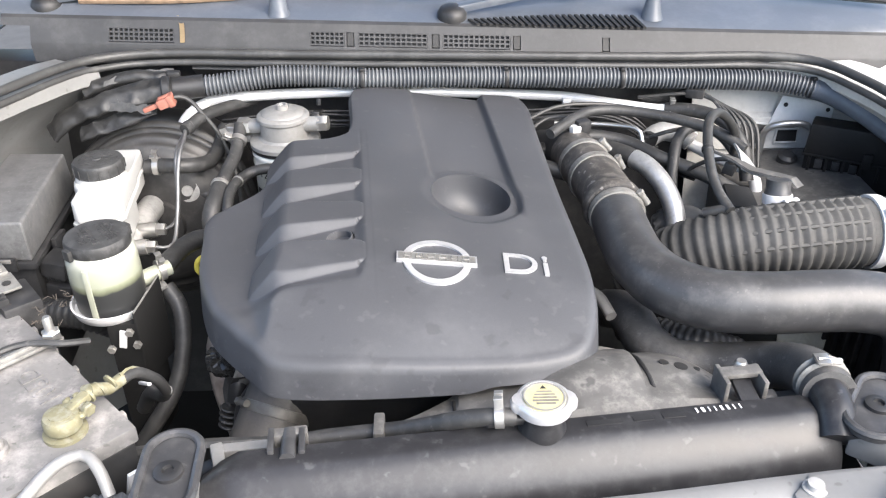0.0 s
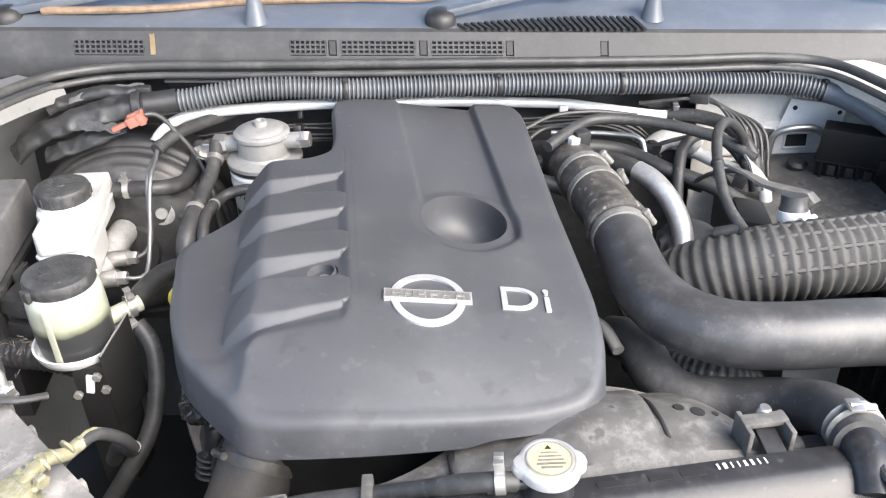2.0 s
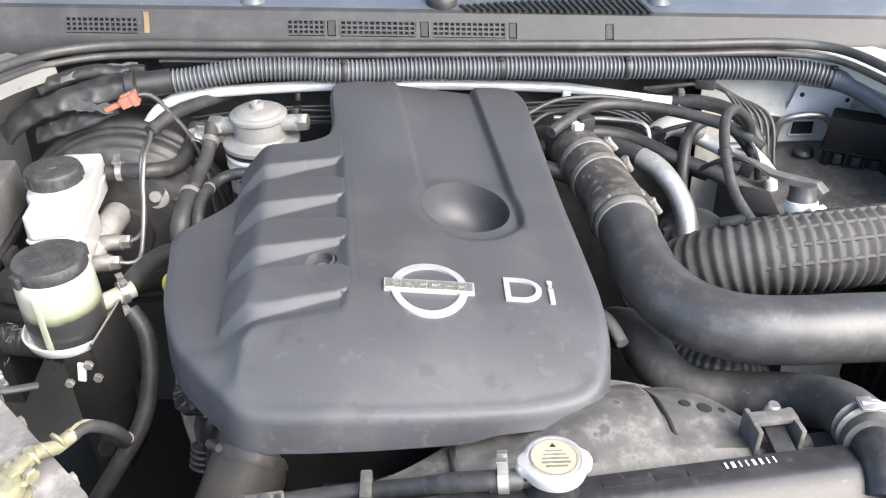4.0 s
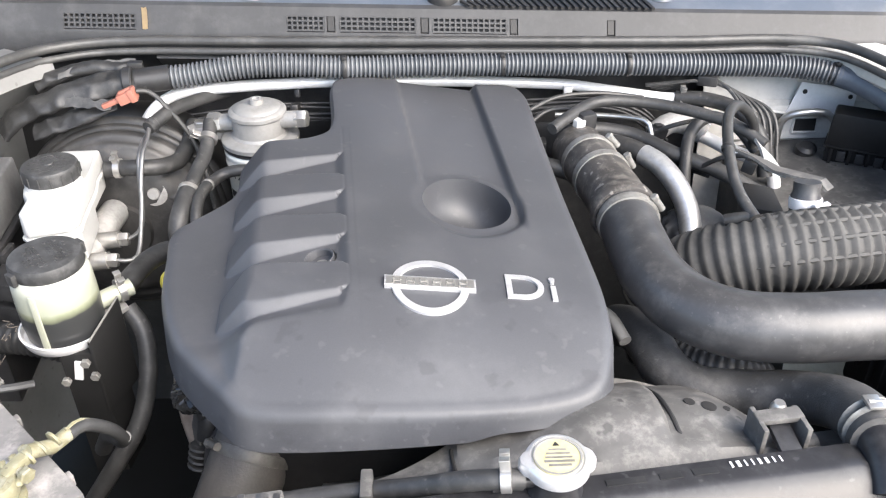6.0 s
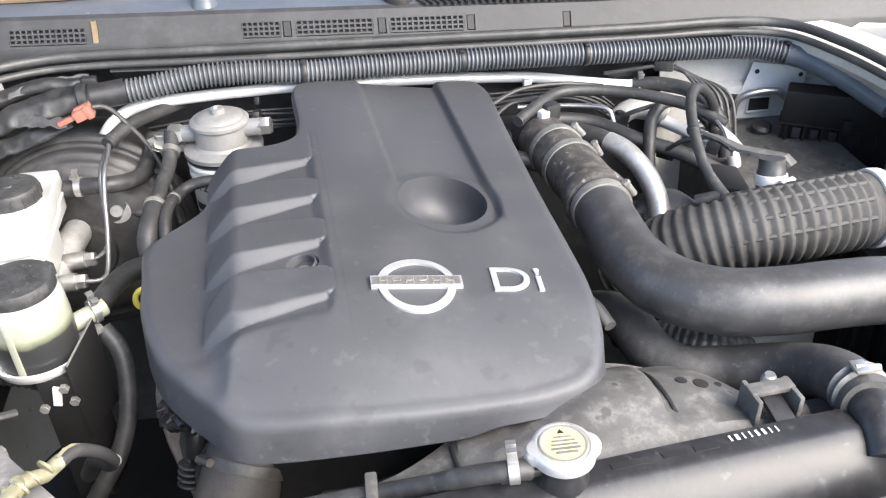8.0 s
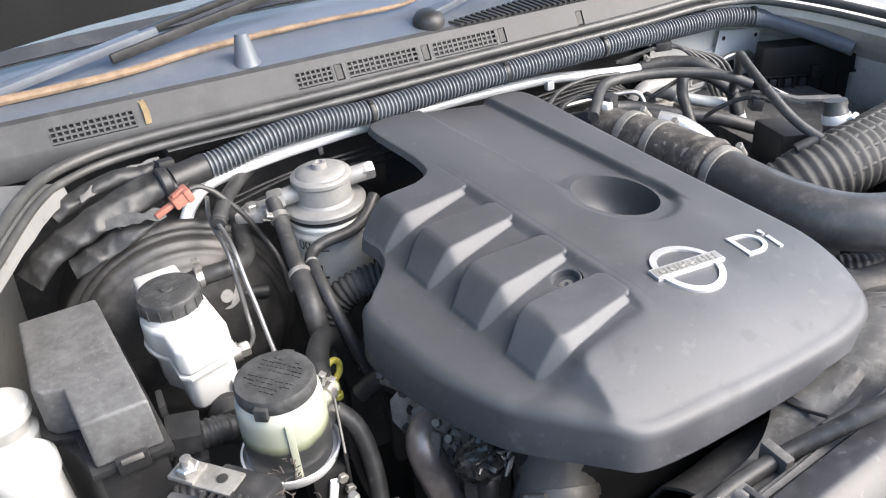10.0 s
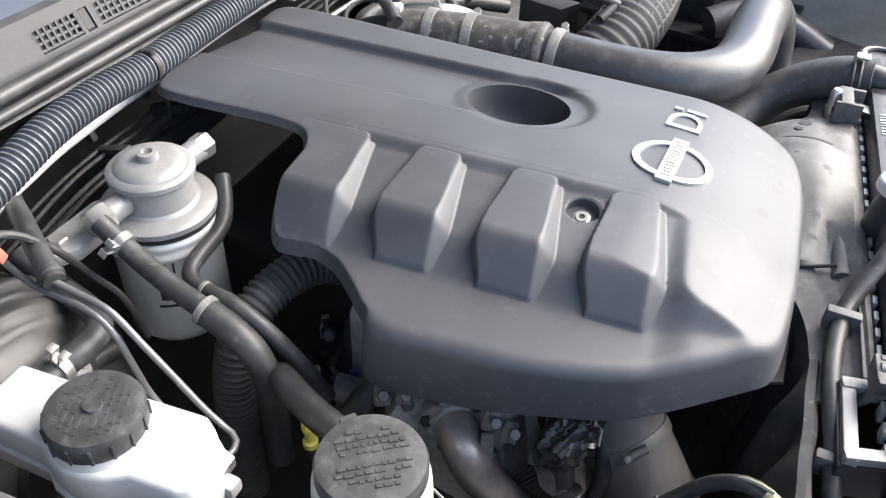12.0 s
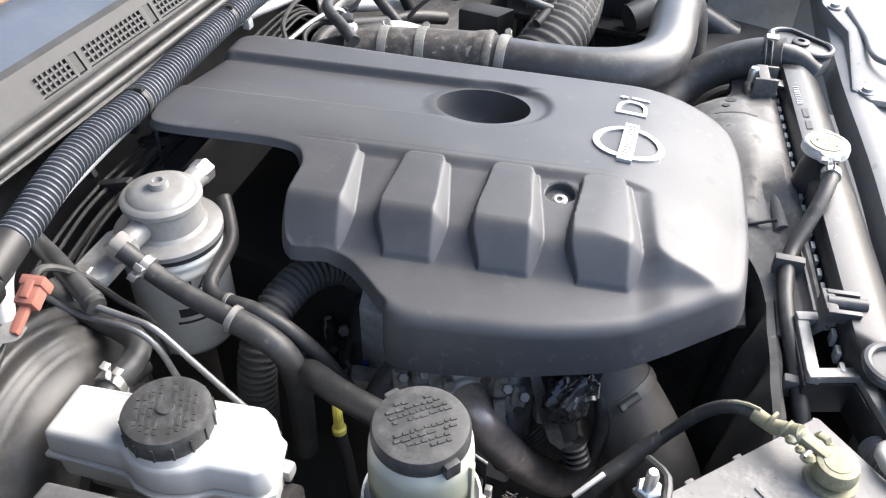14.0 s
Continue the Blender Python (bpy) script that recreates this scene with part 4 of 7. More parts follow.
def tape_bundle():
    t = thing("taped_loom", "grey tape-wrapped wiring bundle at the bulkhead corner", "wiring loom", (-0.43, 1.08, 1.15))
    def wrap(points, wide, thick, seed, name):
        line = smooth_path(points, 0.0035)
        b = bmesh.new()
        rings = []
        for i, p in enumerate(line):
            d = (line[min(i + 1, len(line) - 1)] - line[max(i - 1, 0)]).normalized()
            across = d.cross(Vector((0.0, -0.55, 0.83))).normalized()
            out = across.cross(d)
            ring = []
            for k in range(28):
                a = 2 * math.pi * k / 28
                q = p + across * wide * math.cos(a) + out * thick * math.sin(a)
                w = q * 26 + Vector((seed, 0, 0))
                fold = abs(noise.noise(w)) + 0.35 * abs(noise.noise(w * 2.7))
                ring.append(b.verts.new(q + out * (0.45 - fold) * 0.010 + across * noise.noise(w * 0.7) * 0.005))
            rings.append(ring)
        for r0, r1 in zip(rings, rings[1:]):
            for k in range(28):
                b.faces.new((r0[k], r0[(k + 1) % 28], r1[(k + 1) % 28], r1[k]))
        b.faces.new(rings[0])
        b.faces.new(rings[-1][::-1])
        part(name, b, M_TAPE, t, sharp=60)
    wrap([(-0.340, 1.071, 1.182), (-0.38, 1.063, 1.180), (-0.42, 1.055, 1.174), (-0.455, 1.048, 1.166), (-0.490, 1.045, 1.152), (-0.515, 1.04, 1.13)], 0.0165, 0.008, 0.0, "wrapping")
    wrap([(-0.365, 1.092, 1.190), (-0.40, 1.090, 1.194), (-0.44, 1.083, 1.188), (-0.475, 1.075, 1.175)], 0.010, 0.007, 4.0, "branch")
    wrap([(-0.375, 1.048, 1.165), (-0.41, 1.040, 1.152), (-0.445, 1.035, 1.142), (-0.475, 1.035, 1.136)], 0.012, 0.005, 9.0, "loose_flap")
    part("strap", lathe([(0.017, -0.006), (0.019, -0.004), (0.019, 0.004), (0.017, 0.006)], (-0.360, 1.067, 1.182), (1, 0.15, 0.03), 20), M_BLACK, t)
    part("clip_block", block((-0.352, 1.080, 1.199), (0.018, 0.012, 0.010), 0.003, (0, 5, 10)), M_BLACK, t)
    def torn(points, width, seed):
        line = smooth_path(points, 0.004)
        rows = [[], [], []]
        for i, p in enumerate(line):
            w = width * (0.7 + 0.5 * noise.noise(Vector((seed, i * 0.35, 0))))
            lift = 0.003 * noise.noise(Vector((seed + 5, i * 0.3, 0)))
            for k in range(3):
                rows[k].append(p + Vector((0, (k - 1) * w * 0.6, (k - 1) * w * 0.7 + lift * (1 - abs(k - 1)))))
        return sheet(rows, 0.001)
    for k, (pts, w) in enumerate((([(-0.445, 1.070, 1.190), (-0.415, 1.082, 1.197), (-0.385, 1.088, 1.199), (-0.355, 1.092, 1.200)], 0.006), ([(-0.440, 1.040, 1.168), (-0.415, 1.034, 1.172), (-0.395, 1.028, 1.172), (-0.372, 1.024, 1.171)], 0.009),
                                  ([(-0.362, 1.088, 1.197), (-0.360, 1.074, 1.197), (-0.357, 1.062, 1.192)], 0.008), ([(-0.430, 1.052, 1.178), (-0.424, 1.044, 1.176), (-0.418, 1.036, 1.168)], 0.010))):
        part("torn_tape", torn(pts, w, 3.0 * k), M_OLDTAPE, t, "grey torn tape edge")


tape_bundle()


def red_connector():
    t = thing("wiring_connector", "faded red two-way electrical connector on a black lead", "connector", (-0.36, 1.03, 1.17))
    a, b = Vector((-0.342, 1.029, 1.184)), Vector((-0.381, 1.024, 1.170))
    d = (b - a).normalized()
    yaw = math.degrees(math.atan2(d.y, d.x))
    tip = -math.degrees(math.asin(d.z))
    part("housing", block(a.lerp(b, 0.30), (0.018, 0.015, 0.013), 0.002, (0, tip, yaw)), M_RED, t)
    part("collar", block(a.lerp(b, 0.08), (0.008, 0.018, 0.016), 0.002, (0, tip, yaw)), M_RED, t)
    part("latch", block(a.lerp(b, 0.32) + Vector((0, 0, 0.0075)), (0.014, 0.006, 0.004), 0.001, (0, tip, yaw)), M_RED, t)
    part("nose", block(a.lerp(b, 0.76), (0.022, 0.007, 0.006), 0.0015, (0, tip, yaw)), M_RED, t)
    part("lead", tube([(-0.342, 1.032, 1.185), (-0.331, 1.037, 1.183), (-0.319, 1.035, 1.175), (-0.308, 1.031, 1.162), (-0.2936, 1.030, 1.14), (-0.2795, 1.0246, 1.11), (-0.270, 1.010, 1.085), (-0.265, 1.0, 1.04)], 0.0030, 8), M_RUBBER, t)


red_connector()

t = thing("refrigerant_pipe", "bare aluminium refrigerant pipe along the bulkhead", "pipe", (0.0, 1.14, 1.12))
part("long_run", tube([(-0.352, 1.068, 1.126), (-0.338, 1.0765, 1.143), (-0.315, 1.090, 1.1545), (-0.279, 1.097, 1.1585), (-0.2465, 1.104, 1.158), (-0.2128, 1.112, 1.1565), (-0.177, 1.116, 1.156), (-0.13, 1.119, 1.156), (-0.066, 1.124, 1.153), (0.0, 1.135, 1.148), (0.09, 1.149, 1.139), (0.175, 1.157, 1.131), (0.20, 1.154, 1.130), (0.26, 1.135, 1.127), (0.322, 1.117, 1.124), (0.338, 1.116, 1.124)], 0.0074, 14), M_ALU, t)
spring_clip(t, (0.343, 1.113, 1.122), (1, -0.1, 0), 0.0085)
part("bracket", block((0.196, 1.148, 1.124), (0.012, 0.010, 0.014), 0.002), M_ALU, t)
hose("heater_hose", [(0.335, 1.116, 1.124), (0.37, 1.100, 1.128), (0.405, 1.065, 1.125), (0.425, 1.03, 1.10), (0.43, 1.01, 1.06)], 0.0095, "black rubber hose leading off an aluminium pipe")
for k, (dy, dz, r) in enumerate(((-0.026, -0.004, 0.0016), (-0.034, -0.008, 0.0018), (-0.042, -0.012, 0.0021), (-0.050, -0.016, 0.0016), (-0.036, -0.024, 0.0020))):
    hose("bulkhead_line", [(-0.30, 1.12 + dy, 1.130 + dz), (-0.2, 1.136 + dy, 1.134 + dz + 0.004 * (k % 2)), (-0.1, 1.142 + dy, 1.132 + dz), (0.0, 1.148 + dy + 0.004 * (k % 3 - 1), 1.130 + dz), (0.1, 1.15 + dy, 1.126 + dz), (0.24, 1.145 + dy, 1.128 + dz + 0.003 * k), (0.29, 1.145 + dy, 1.115 + dz), (0.325, 1.135 + dy, 1.085 + dz)], r,
         "thin dark line clipped along the bulkhead", M_BLACK, "pipe", 8, "lines along the bulkhead")
for x, y, z in ((-0.165, 1.098, 1.131), (-0.085, 1.104, 1.130), (-0.005, 1.110, 1.127)):
    t = thing("line_clip", "black plastic clip gathering lines at the bulkhead", "clip", (x, y, z - 0.01), "clips on the bulkhead lines")
    part("comb", block((x, y, z), (0.010, 0.040, 0.010), 0.002, (-18, 0, 0)), M_BLACK, t)
    part("barb", block((x, y + 0.024, z + 0.010), (0.007, 0.010, 0.012), 0.002, (-18, 0, 0)), M_BLACK, t)


# ---- fuel filter ----
def fuel_filter():
    x, y = -0.200, 1.022
    t = thing("fuel_filter", "grey spin-on fuel filter with a cast priming head", "fuel filter", (x, y, 0.985))
    part("can", lathe([(0.030, 0.0), (0.040, 0.005), (0.0445, 0.014), (0.0445, 0.097), (0.0455, 0.099), (0.0455, 0.103), (0.0445, 0.105), (0.0445, 0.109), (0.0455, 0.111), (0.0455, 0.115), (0.044, 0.117), (0.0, 0.118)], (x, y, 1.000), seg=48), M_FILTER, t)
    part("seal_ring", lathe([(0.0425, 0), (0.0458, 0.001), (0.0458, 0.003), (0.0425, 0.004)], (x, y, 1.1175), seg=48), M_BLACK, t)
    head = part("head", lathe([(0.042, 0), (0.0468, 0.002), (0.0470, 0.007), (0.0445, 0.0095), (0.0345, 0.011), (0.0318, 0.014), (0.0312, 0.034), (0.0, 0.035)], (x, y, 1.1215), seg=48), M_FILTERCAP, t, "grey cast filter head")
    part("primer", lathe([(0.0325, 0.0), (0.0345, 0.002), (0.0345, 0.006), (0.0320, 0.0085), (0.0285, 0.0090), (0.0265, 0.0115), (0.018, 0.014), (0.0085, 0.0145), (0.0080, 0.0205), (0.0045, 0.021), (0.0035, 0.018), (0.0, 0.018)], (x, y, 1.1560), seg=48), M_FILTERCAP, head, "domed primer button")
    axis = Vector((-0.13, 0.02, -0.012)).normalized()
    b = tube([Vector((x, y, 1.148)) - axis * 0.050, Vector((x, y, 1.148)) + axis * 0.050], 0.0102, 20, straight=True)
    part("port_tube", b, M_FILTERCAP, head)
    hexnut(Vector((x, y, 1.148)) - axis * 0.046, -axis, 0.0112, 0.015, b2 := bmesh.new())
    part("port_nut", b2, M_STEEL, head)
    hexnut(Vector((x, y, 1.148)) + axis * 0.046, axis, 0.0128, 0.017, b2 := bmesh.new())
    part("port_nut", b2, M_STEEL, head)
    ear = prism([(-0.300, 1.050), (-0.285, 1.068), (-0.225, 1.068), (-0.19, 1.05), (-0.20, 1.035), (-0.275, 1.035)], 1.117, 1.129, 0.003)
    part("mounting_ear", ear, M_CAST, head)
    part("mounting_bolt", hexnut((-0.278, 1.052, 1.129), (0, 0, 1), 0.008, 0.007), M_STEEL, head)
    # printing round the can, kept as plain bars but for the readable code
    def wrap(body, z, size, turn, mat, name):
        cu = bpy.data.curves.new("print", "FONT")
        cu.body, cu.size, cu.align_x = body, size, "CENTER"
        o = new("tmp", cu)
        me = o.evaluated_get(bpy.context.evaluated_depsgraph_get()).to_mesh()
        b = bmesh.new()
        b.from_mesh(me)
        bpy.data.objects.remove(o)
        for v in b.verts:
            a = turn - v.co.x / 0.0449
            v.co = Vector((x + 0.0449 * math.cos(a), y + 0.0449 * math.sin(a), z - v.co.y))
        part(name, b, mat, t)
    wrap("Z100", 1.099, 0.018, radians(222), M_DARKINK, "printed_code")
    for z, a0, a1, h in ((1.058, 207, 232, 0.010), (1.050, 203, 240, 0.003), (1.112, 190, 262, 0.0012)):
        b = bmesh.new()
        pts = [(radians(a0 + (a1 - a0) * k / 12)) for k in range(13)]
        lo = [b.verts.new((x + 0.0449 * math.cos(a), y + 0.0449 * math.sin(a), z)) for a in pts]
        hi = [b.verts.new((x + 0.0449 * math.cos(a), y + 0.0449 * math.sin(a), z + h)) for a in pts]
        for k in range(12):
            b.faces.new((lo[k], lo[k + 1], hi[k + 1], hi[k]))
        part("printed_bar", b, M_DARKINK, t)


fuel_filter()


def filter_hoses():
    t = thing("fuel_hose", "black rubber fuel hose from the filter with a spring clip", "hose", (-0.27, 0.96, 1.0))
    part("tube", tube([(-0.2586, 1.026, 1.147), (-0.259, 1.011, 1.136), (-0.2615, 0.986, 1.1225), (-0.266, 0.9577, 1.115), (-0.270, 0.925, 1.1075), (-0.2725, 0.905, 1.102)], 0.0084, 16), M_RUBBER, t)
    part("thick_end", tube([(-0.2697, 0.928, 1.108), (-0.273, 0.898, 1.099), (-0.2755, 0.880, 1.086), (-0.2735, 0.8745, 1.055), (-0.2694, 0.876, 1.01), (-0.265, 0.88, 0.95)], 0.0112, 18), M_RUBBER, t, "thicker moulded hose end")
    spring_clip(t, (-0.2595, 1.006, 1.1335), (-0.1, -0.9, -0.45), 0.0098, (-0.8, 0, 0.5))
    part("tie", lathe([(0.0112, -0.003), (0.0122, -0.0022), (0.0122, 0.0022), (0.0112, 0.003)], (-0.270, 0.926, 1.1077), (-0.1, -0.95, -0.25), 20), M_BAND, t)
    t = thing("fuel_hose", "thin black rubber fuel hose looping in front of the filter", "hose", (-0.24, 0.93, 1.0))
    part("tube", tube([(-0.150, 0.995, 1.130), (-0.167, 0.982, 1.118), (-0.185, 0.972, 1.112), (-0.204, 0.9684, 1.110), (-0.2235, 0.966, 1.1105), (-0.2385, 0.9645, 1.107), (-0.248, 0.954, 1.1045), (-0.252, 0.937, 1.1065), (-0.255, 0.914, 1.1075), (-0.256, 0.889, 1.097), (-0.253, 0.872, 1.0785), (-0.2496, 0.86, 1.06), (-0.24, 0.845, 1.02)], 0.0068, 14), M_RUBBER, t)
    part("tie", lathe([(0.0068, -0.002), (0.0076, -0.0015), (0.0076, 0.0015), (0.0068, 0.002)], (-0.2515, 0.940, 1.1062), (-0.15, -0.95, 0.1), 18), M_BAND, t)


filter_hoses()


# ---- brakes ----
def brake_booster():
    c = Vector((-0.385, 1.045, 1.010))
    t = thing("brake_booster", "large dusty black brake servo drum on the bulkhead", "brake booster", (c.x, c.y, c.z - 0.13))
    ax = (0.05, -1, 0.10)
    part("rear_shell", lathe([(0.118, -0.11), (0.126, -0.08), (0.128, -0.006)], c, ax, 72), M_DRUM, t, sharp=70)
    part("crimped_rim", lathe([(0.127, -0.007), (0.132, -0.006), (0.134, 0.0), (0.132, 0.005), (0.124, 0.007)], c, ax, 72), M_DRUM, t, "worn crimped rim", sharp=70)
    part("front_shell", lathe([(0.126, 0.005), (0.1255, 0.010), (0.122, 0.013), (0.1195, 0.013), (0.1185, 0.020), (0.1150, 0.024), (0.1110, 0.0245), (0.1095, 0.030), (0.104, 0.034), (0.097, 0.035), (0.094, 0.041), (0.080, 0.049), (0.060, 0.053), (0.040, 0.055)], c, ax, 72), M_DRUM, t, sharp=70)
    part("spigot", lathe([(0.040, 0.050), (0.036, 0.062), (0.0, 0.063)], c, ax, 36), M_DRUM, t)


brake_booster()


def brake_master():
    t = thing("brake_master_cylinder", "cast brake master cylinder with a white fluid reservoir", "master cylinder", (-0.39, 0.9, 1.04))
    part("cylinder", tube([(-0.385, 0.99, 1.045), (-0.388, 0.83, 1.055)], 0.017, 24, straight=True), M_CAST, t)
    part("front_boss", lathe([(0.017, 0), (0.019, 0.004), (0.019, 0.010), (0.012, 0.014), (0.010, 0.02), (0, 0.021)], (-0.388, 0.835, 1.055), (0, -1, 0.05), 24), M_DEEP, t)
    for y in (0.905, 0.862):
        b = tube([(-0.385, y, 1.055), (-0.352, y, 1.058)], 0.010, 14, straight=True)
        hexnut((-0.354, y, 1.058), (1, 0, 0), 0.0085, 0.012, b)
        part("outlet_nut", b, M_STEEL, t)
    outline = [(-0.4265, 0.983), (-0.3810, 0.985), (-0.3770, 0.942), (-0.3720, 0.922), (-0.3690, 0.890), (-0.3640, 0.846), (-0.3715, 0.833), (-0.4100, 0.8225), (-0.4180, 0.8300), (-0.4205, 0.860), (-0.4285, 0.872),
               (-0.4330, 0.885), (-0.4345, 0.897), (-0.4320, 0.911), (-0.4255, 0.922)]
    mx, my = -0.399, 0.90
    tank = part("reservoir", prism(outline, 1.1120, lambda x, y: 1.1385 - 0.004 * (y > 0.93), 0.0045, 0.975, 3), M_WHITE, t, "white plastic fluid reservoir")
    part("moulding_line", prism([(mx + (x - mx) * 1.055, my + (y - my) * 1.022) for x, y in outline], 1.1075, 1.1115, 0.0012), M_WHITE, tank)
    part("rear_chamber", prism([(-0.4235, 0.980), (-0.3840, 0.982), (-0.3800, 0.924), (-0.4215, 0.924)], 1.084, 1.1085, 0.004, 1.03, 3), M_WHITE, tank)
    part("front_chamber", prism([(-0.4200, 0.918), (-0.3760, 0.918), (-0.3670, 0.848), (-0.3740, 0.836), (-0.4080, 0.827), (-0.4150, 0.834), (-0.4170, 0.862), (-0.4270, 0.878), (-0.4290, 0.897)], 1.068, 1.1085, 0.004, 1.02, 3), M_WHITE, tank)
    part("neck", lathe([(0.0300, 0), (0.0290, 0.012), (0.026, 0.018), (0, 0.018)], (-0.4025, 0.8955, 1.130), seg=40), M_WHITE, tank)
    cap = bmesh.new()
    seg = 72
    rows = [(0.0290, 0.0), (0.0293, 0.001), (0.0293, 0.013), (0.0280, 0.0155), (0.0245, 0.0165), (0.0, 0.0165)]
    lathe(rows, (-0.4025, 0.8955, 1.1455), seg=seg, bm=cap)
    capo = part("cap", cap, M_CAP, tank, "black ribbed filler cap")
    for k in range(15):
        a = 2 * math.pi * k / 15
        part("grip_rib", block((-0.4025 + 0.0291 * math.cos(a), 0.8955 + 0.0291 * math.sin(a), 1.1515), (0.0026, 0.0018, 0.0115), 0.0004, (0, 0, math.degrees(a))), M_CAP, capo)
    for j in range(-4, 5):
        half = math.sqrt(max(0.0, 0.0225 ** 2 - (0.0046 * j) ** 2))
        x, k = -half + 0.001, 0
        while j and x < half - 0.002:
            w = 0.0030 + 0.0022 * ((k * 5 + j * 3) % 3)
            if abs(x + w / 2) > 0.007 or abs(j) > 1:
                m = Matrix.Rotation(radians(24), 3, "Z") @ Vector((x + w / 2, 0.0046 * j, 0))
                part("raised_print", block((-0.4025 + m.x, 0.8955 + m.y, 1.1620), (w, 0.0022, 0.0009), 0, (0, 0, 24)), M_CAP, capo)
            x += w + 0.0016
            k += 1
    part("cap_button", lathe([(0.006, 0), (0.0055, 0.0016), (0, 0.0016)], (-0.4025, 0.8955, 1.162), seg=20), M_CAP, capo)
    part("level_plug", block((-0.371, 0.836, 1.078), (0.012, 0.012, 0.012), 0.003), M_CAST, t, "pale level sensor stub")


brake_master()
hose("brake_pipe", [(-0.343, 0.905, 1.058), (-0.335, 0.914, 1.059), (-0.3315, 0.926, 1.064), (-0.331, 0.9347, 1.0746), (-0.3306, 0.944, 1.10), (-0.330, 0.9537, 1.1265), (-0.3297, 0.9645, 1.137), (-0.3295, 0.978, 1.141), (-0.3293, 1.021, 1.1425), (-0.327, 1.04, 1.147), (-0.32, 1.07, 1.15)], 0.0026, "thin bent steel brake pipe", M_LINE, "pipe", 10, "brake pipes")
hose("brake_pipe", [(-0.343, 0.862, 1.058), (-0.331, 0.863, 1.056), (-0.3245, 0.870, 1.056), (-0.3232, 0.880, 1.060), (-0.3231, 0.893, 1.070), (-0.3232, 0.916, 1.0945), (-0.3243, 0.9355, 1.118), (-0.324, 0.9530, 1.1360), (-0.3238, 0.962, 1.1415), (-0.3238, 0.98, 1.1445), (-0.3255, 1.003, 1.1505)], 0.0026, "thin bent steel brake pipe", M_LINE, "pipe", 10, "brake pipes")
t = thing("vacuum_hose", "black rubber servo hose with a spring clip", "hose", (-0.33, 0.98, 1.1))
part("tube", tube([(-0.378, 0.976, 1.111), (-0.360, 0.9765, 1.112), (-0.345, 0.9725, 1.114), (-0.3265, 0.976, 1.112), (-0.312, 0.990, 1.107), (-0.302, 1.012, 1.102), (-0.297, 1.04, 1.105), (-0.294, 1.08, 1.12)], 0.0098, 16), M_RUBBER, t)
spring_clip(t, (-0.3625, 0.9765, 1.112), (1, 0, 0), 0.0106, (0, -0.3, 1))
t = thing("sleeved_hose", "dusty black rubber sleeve over a brake pipe", "hose", (-0.29, 1.05, 1.14))
part("sleeve", tube([(-0.255, 1.120, 1.146), (-0.2708, 1.099, 1.1490), (-0.290, 1.066, 1.1545), (-0.309, 1.034, 1.1565), (-0.3262, 1.0015, 1.151)], 0.0080, 16), M_RUBBER, t)
part("end_band", lathe([(0.0080, -0.003), (0.0090, -0.002), (0.0090, 0.002), (0.0080, 0.003)], (-0.3225, 1.008, 1.1525), (-0.45, -0.85, -0.12), 18), M_RUBBER, t)
t = thing("round_switch", "pale round cap on the servo pedestal", "switch", (-0.338, 1.006, 1.05))
part("disc", lathe([(0.018, 0), (0.018, 0.007), (0.015, 0.009), (0.008, 0.009), (0.007, 0.012), (0, 0.012)], (-0.338, 1.010, 1.060), (0.1, -1, 0.3), 28), M_CAST, t)
part("stem", tube([(-0.325, 1.01, 1.055), (-0.29, 1.01, 1.045)], 0.008, 12, straight=True), M_BLACK, t)


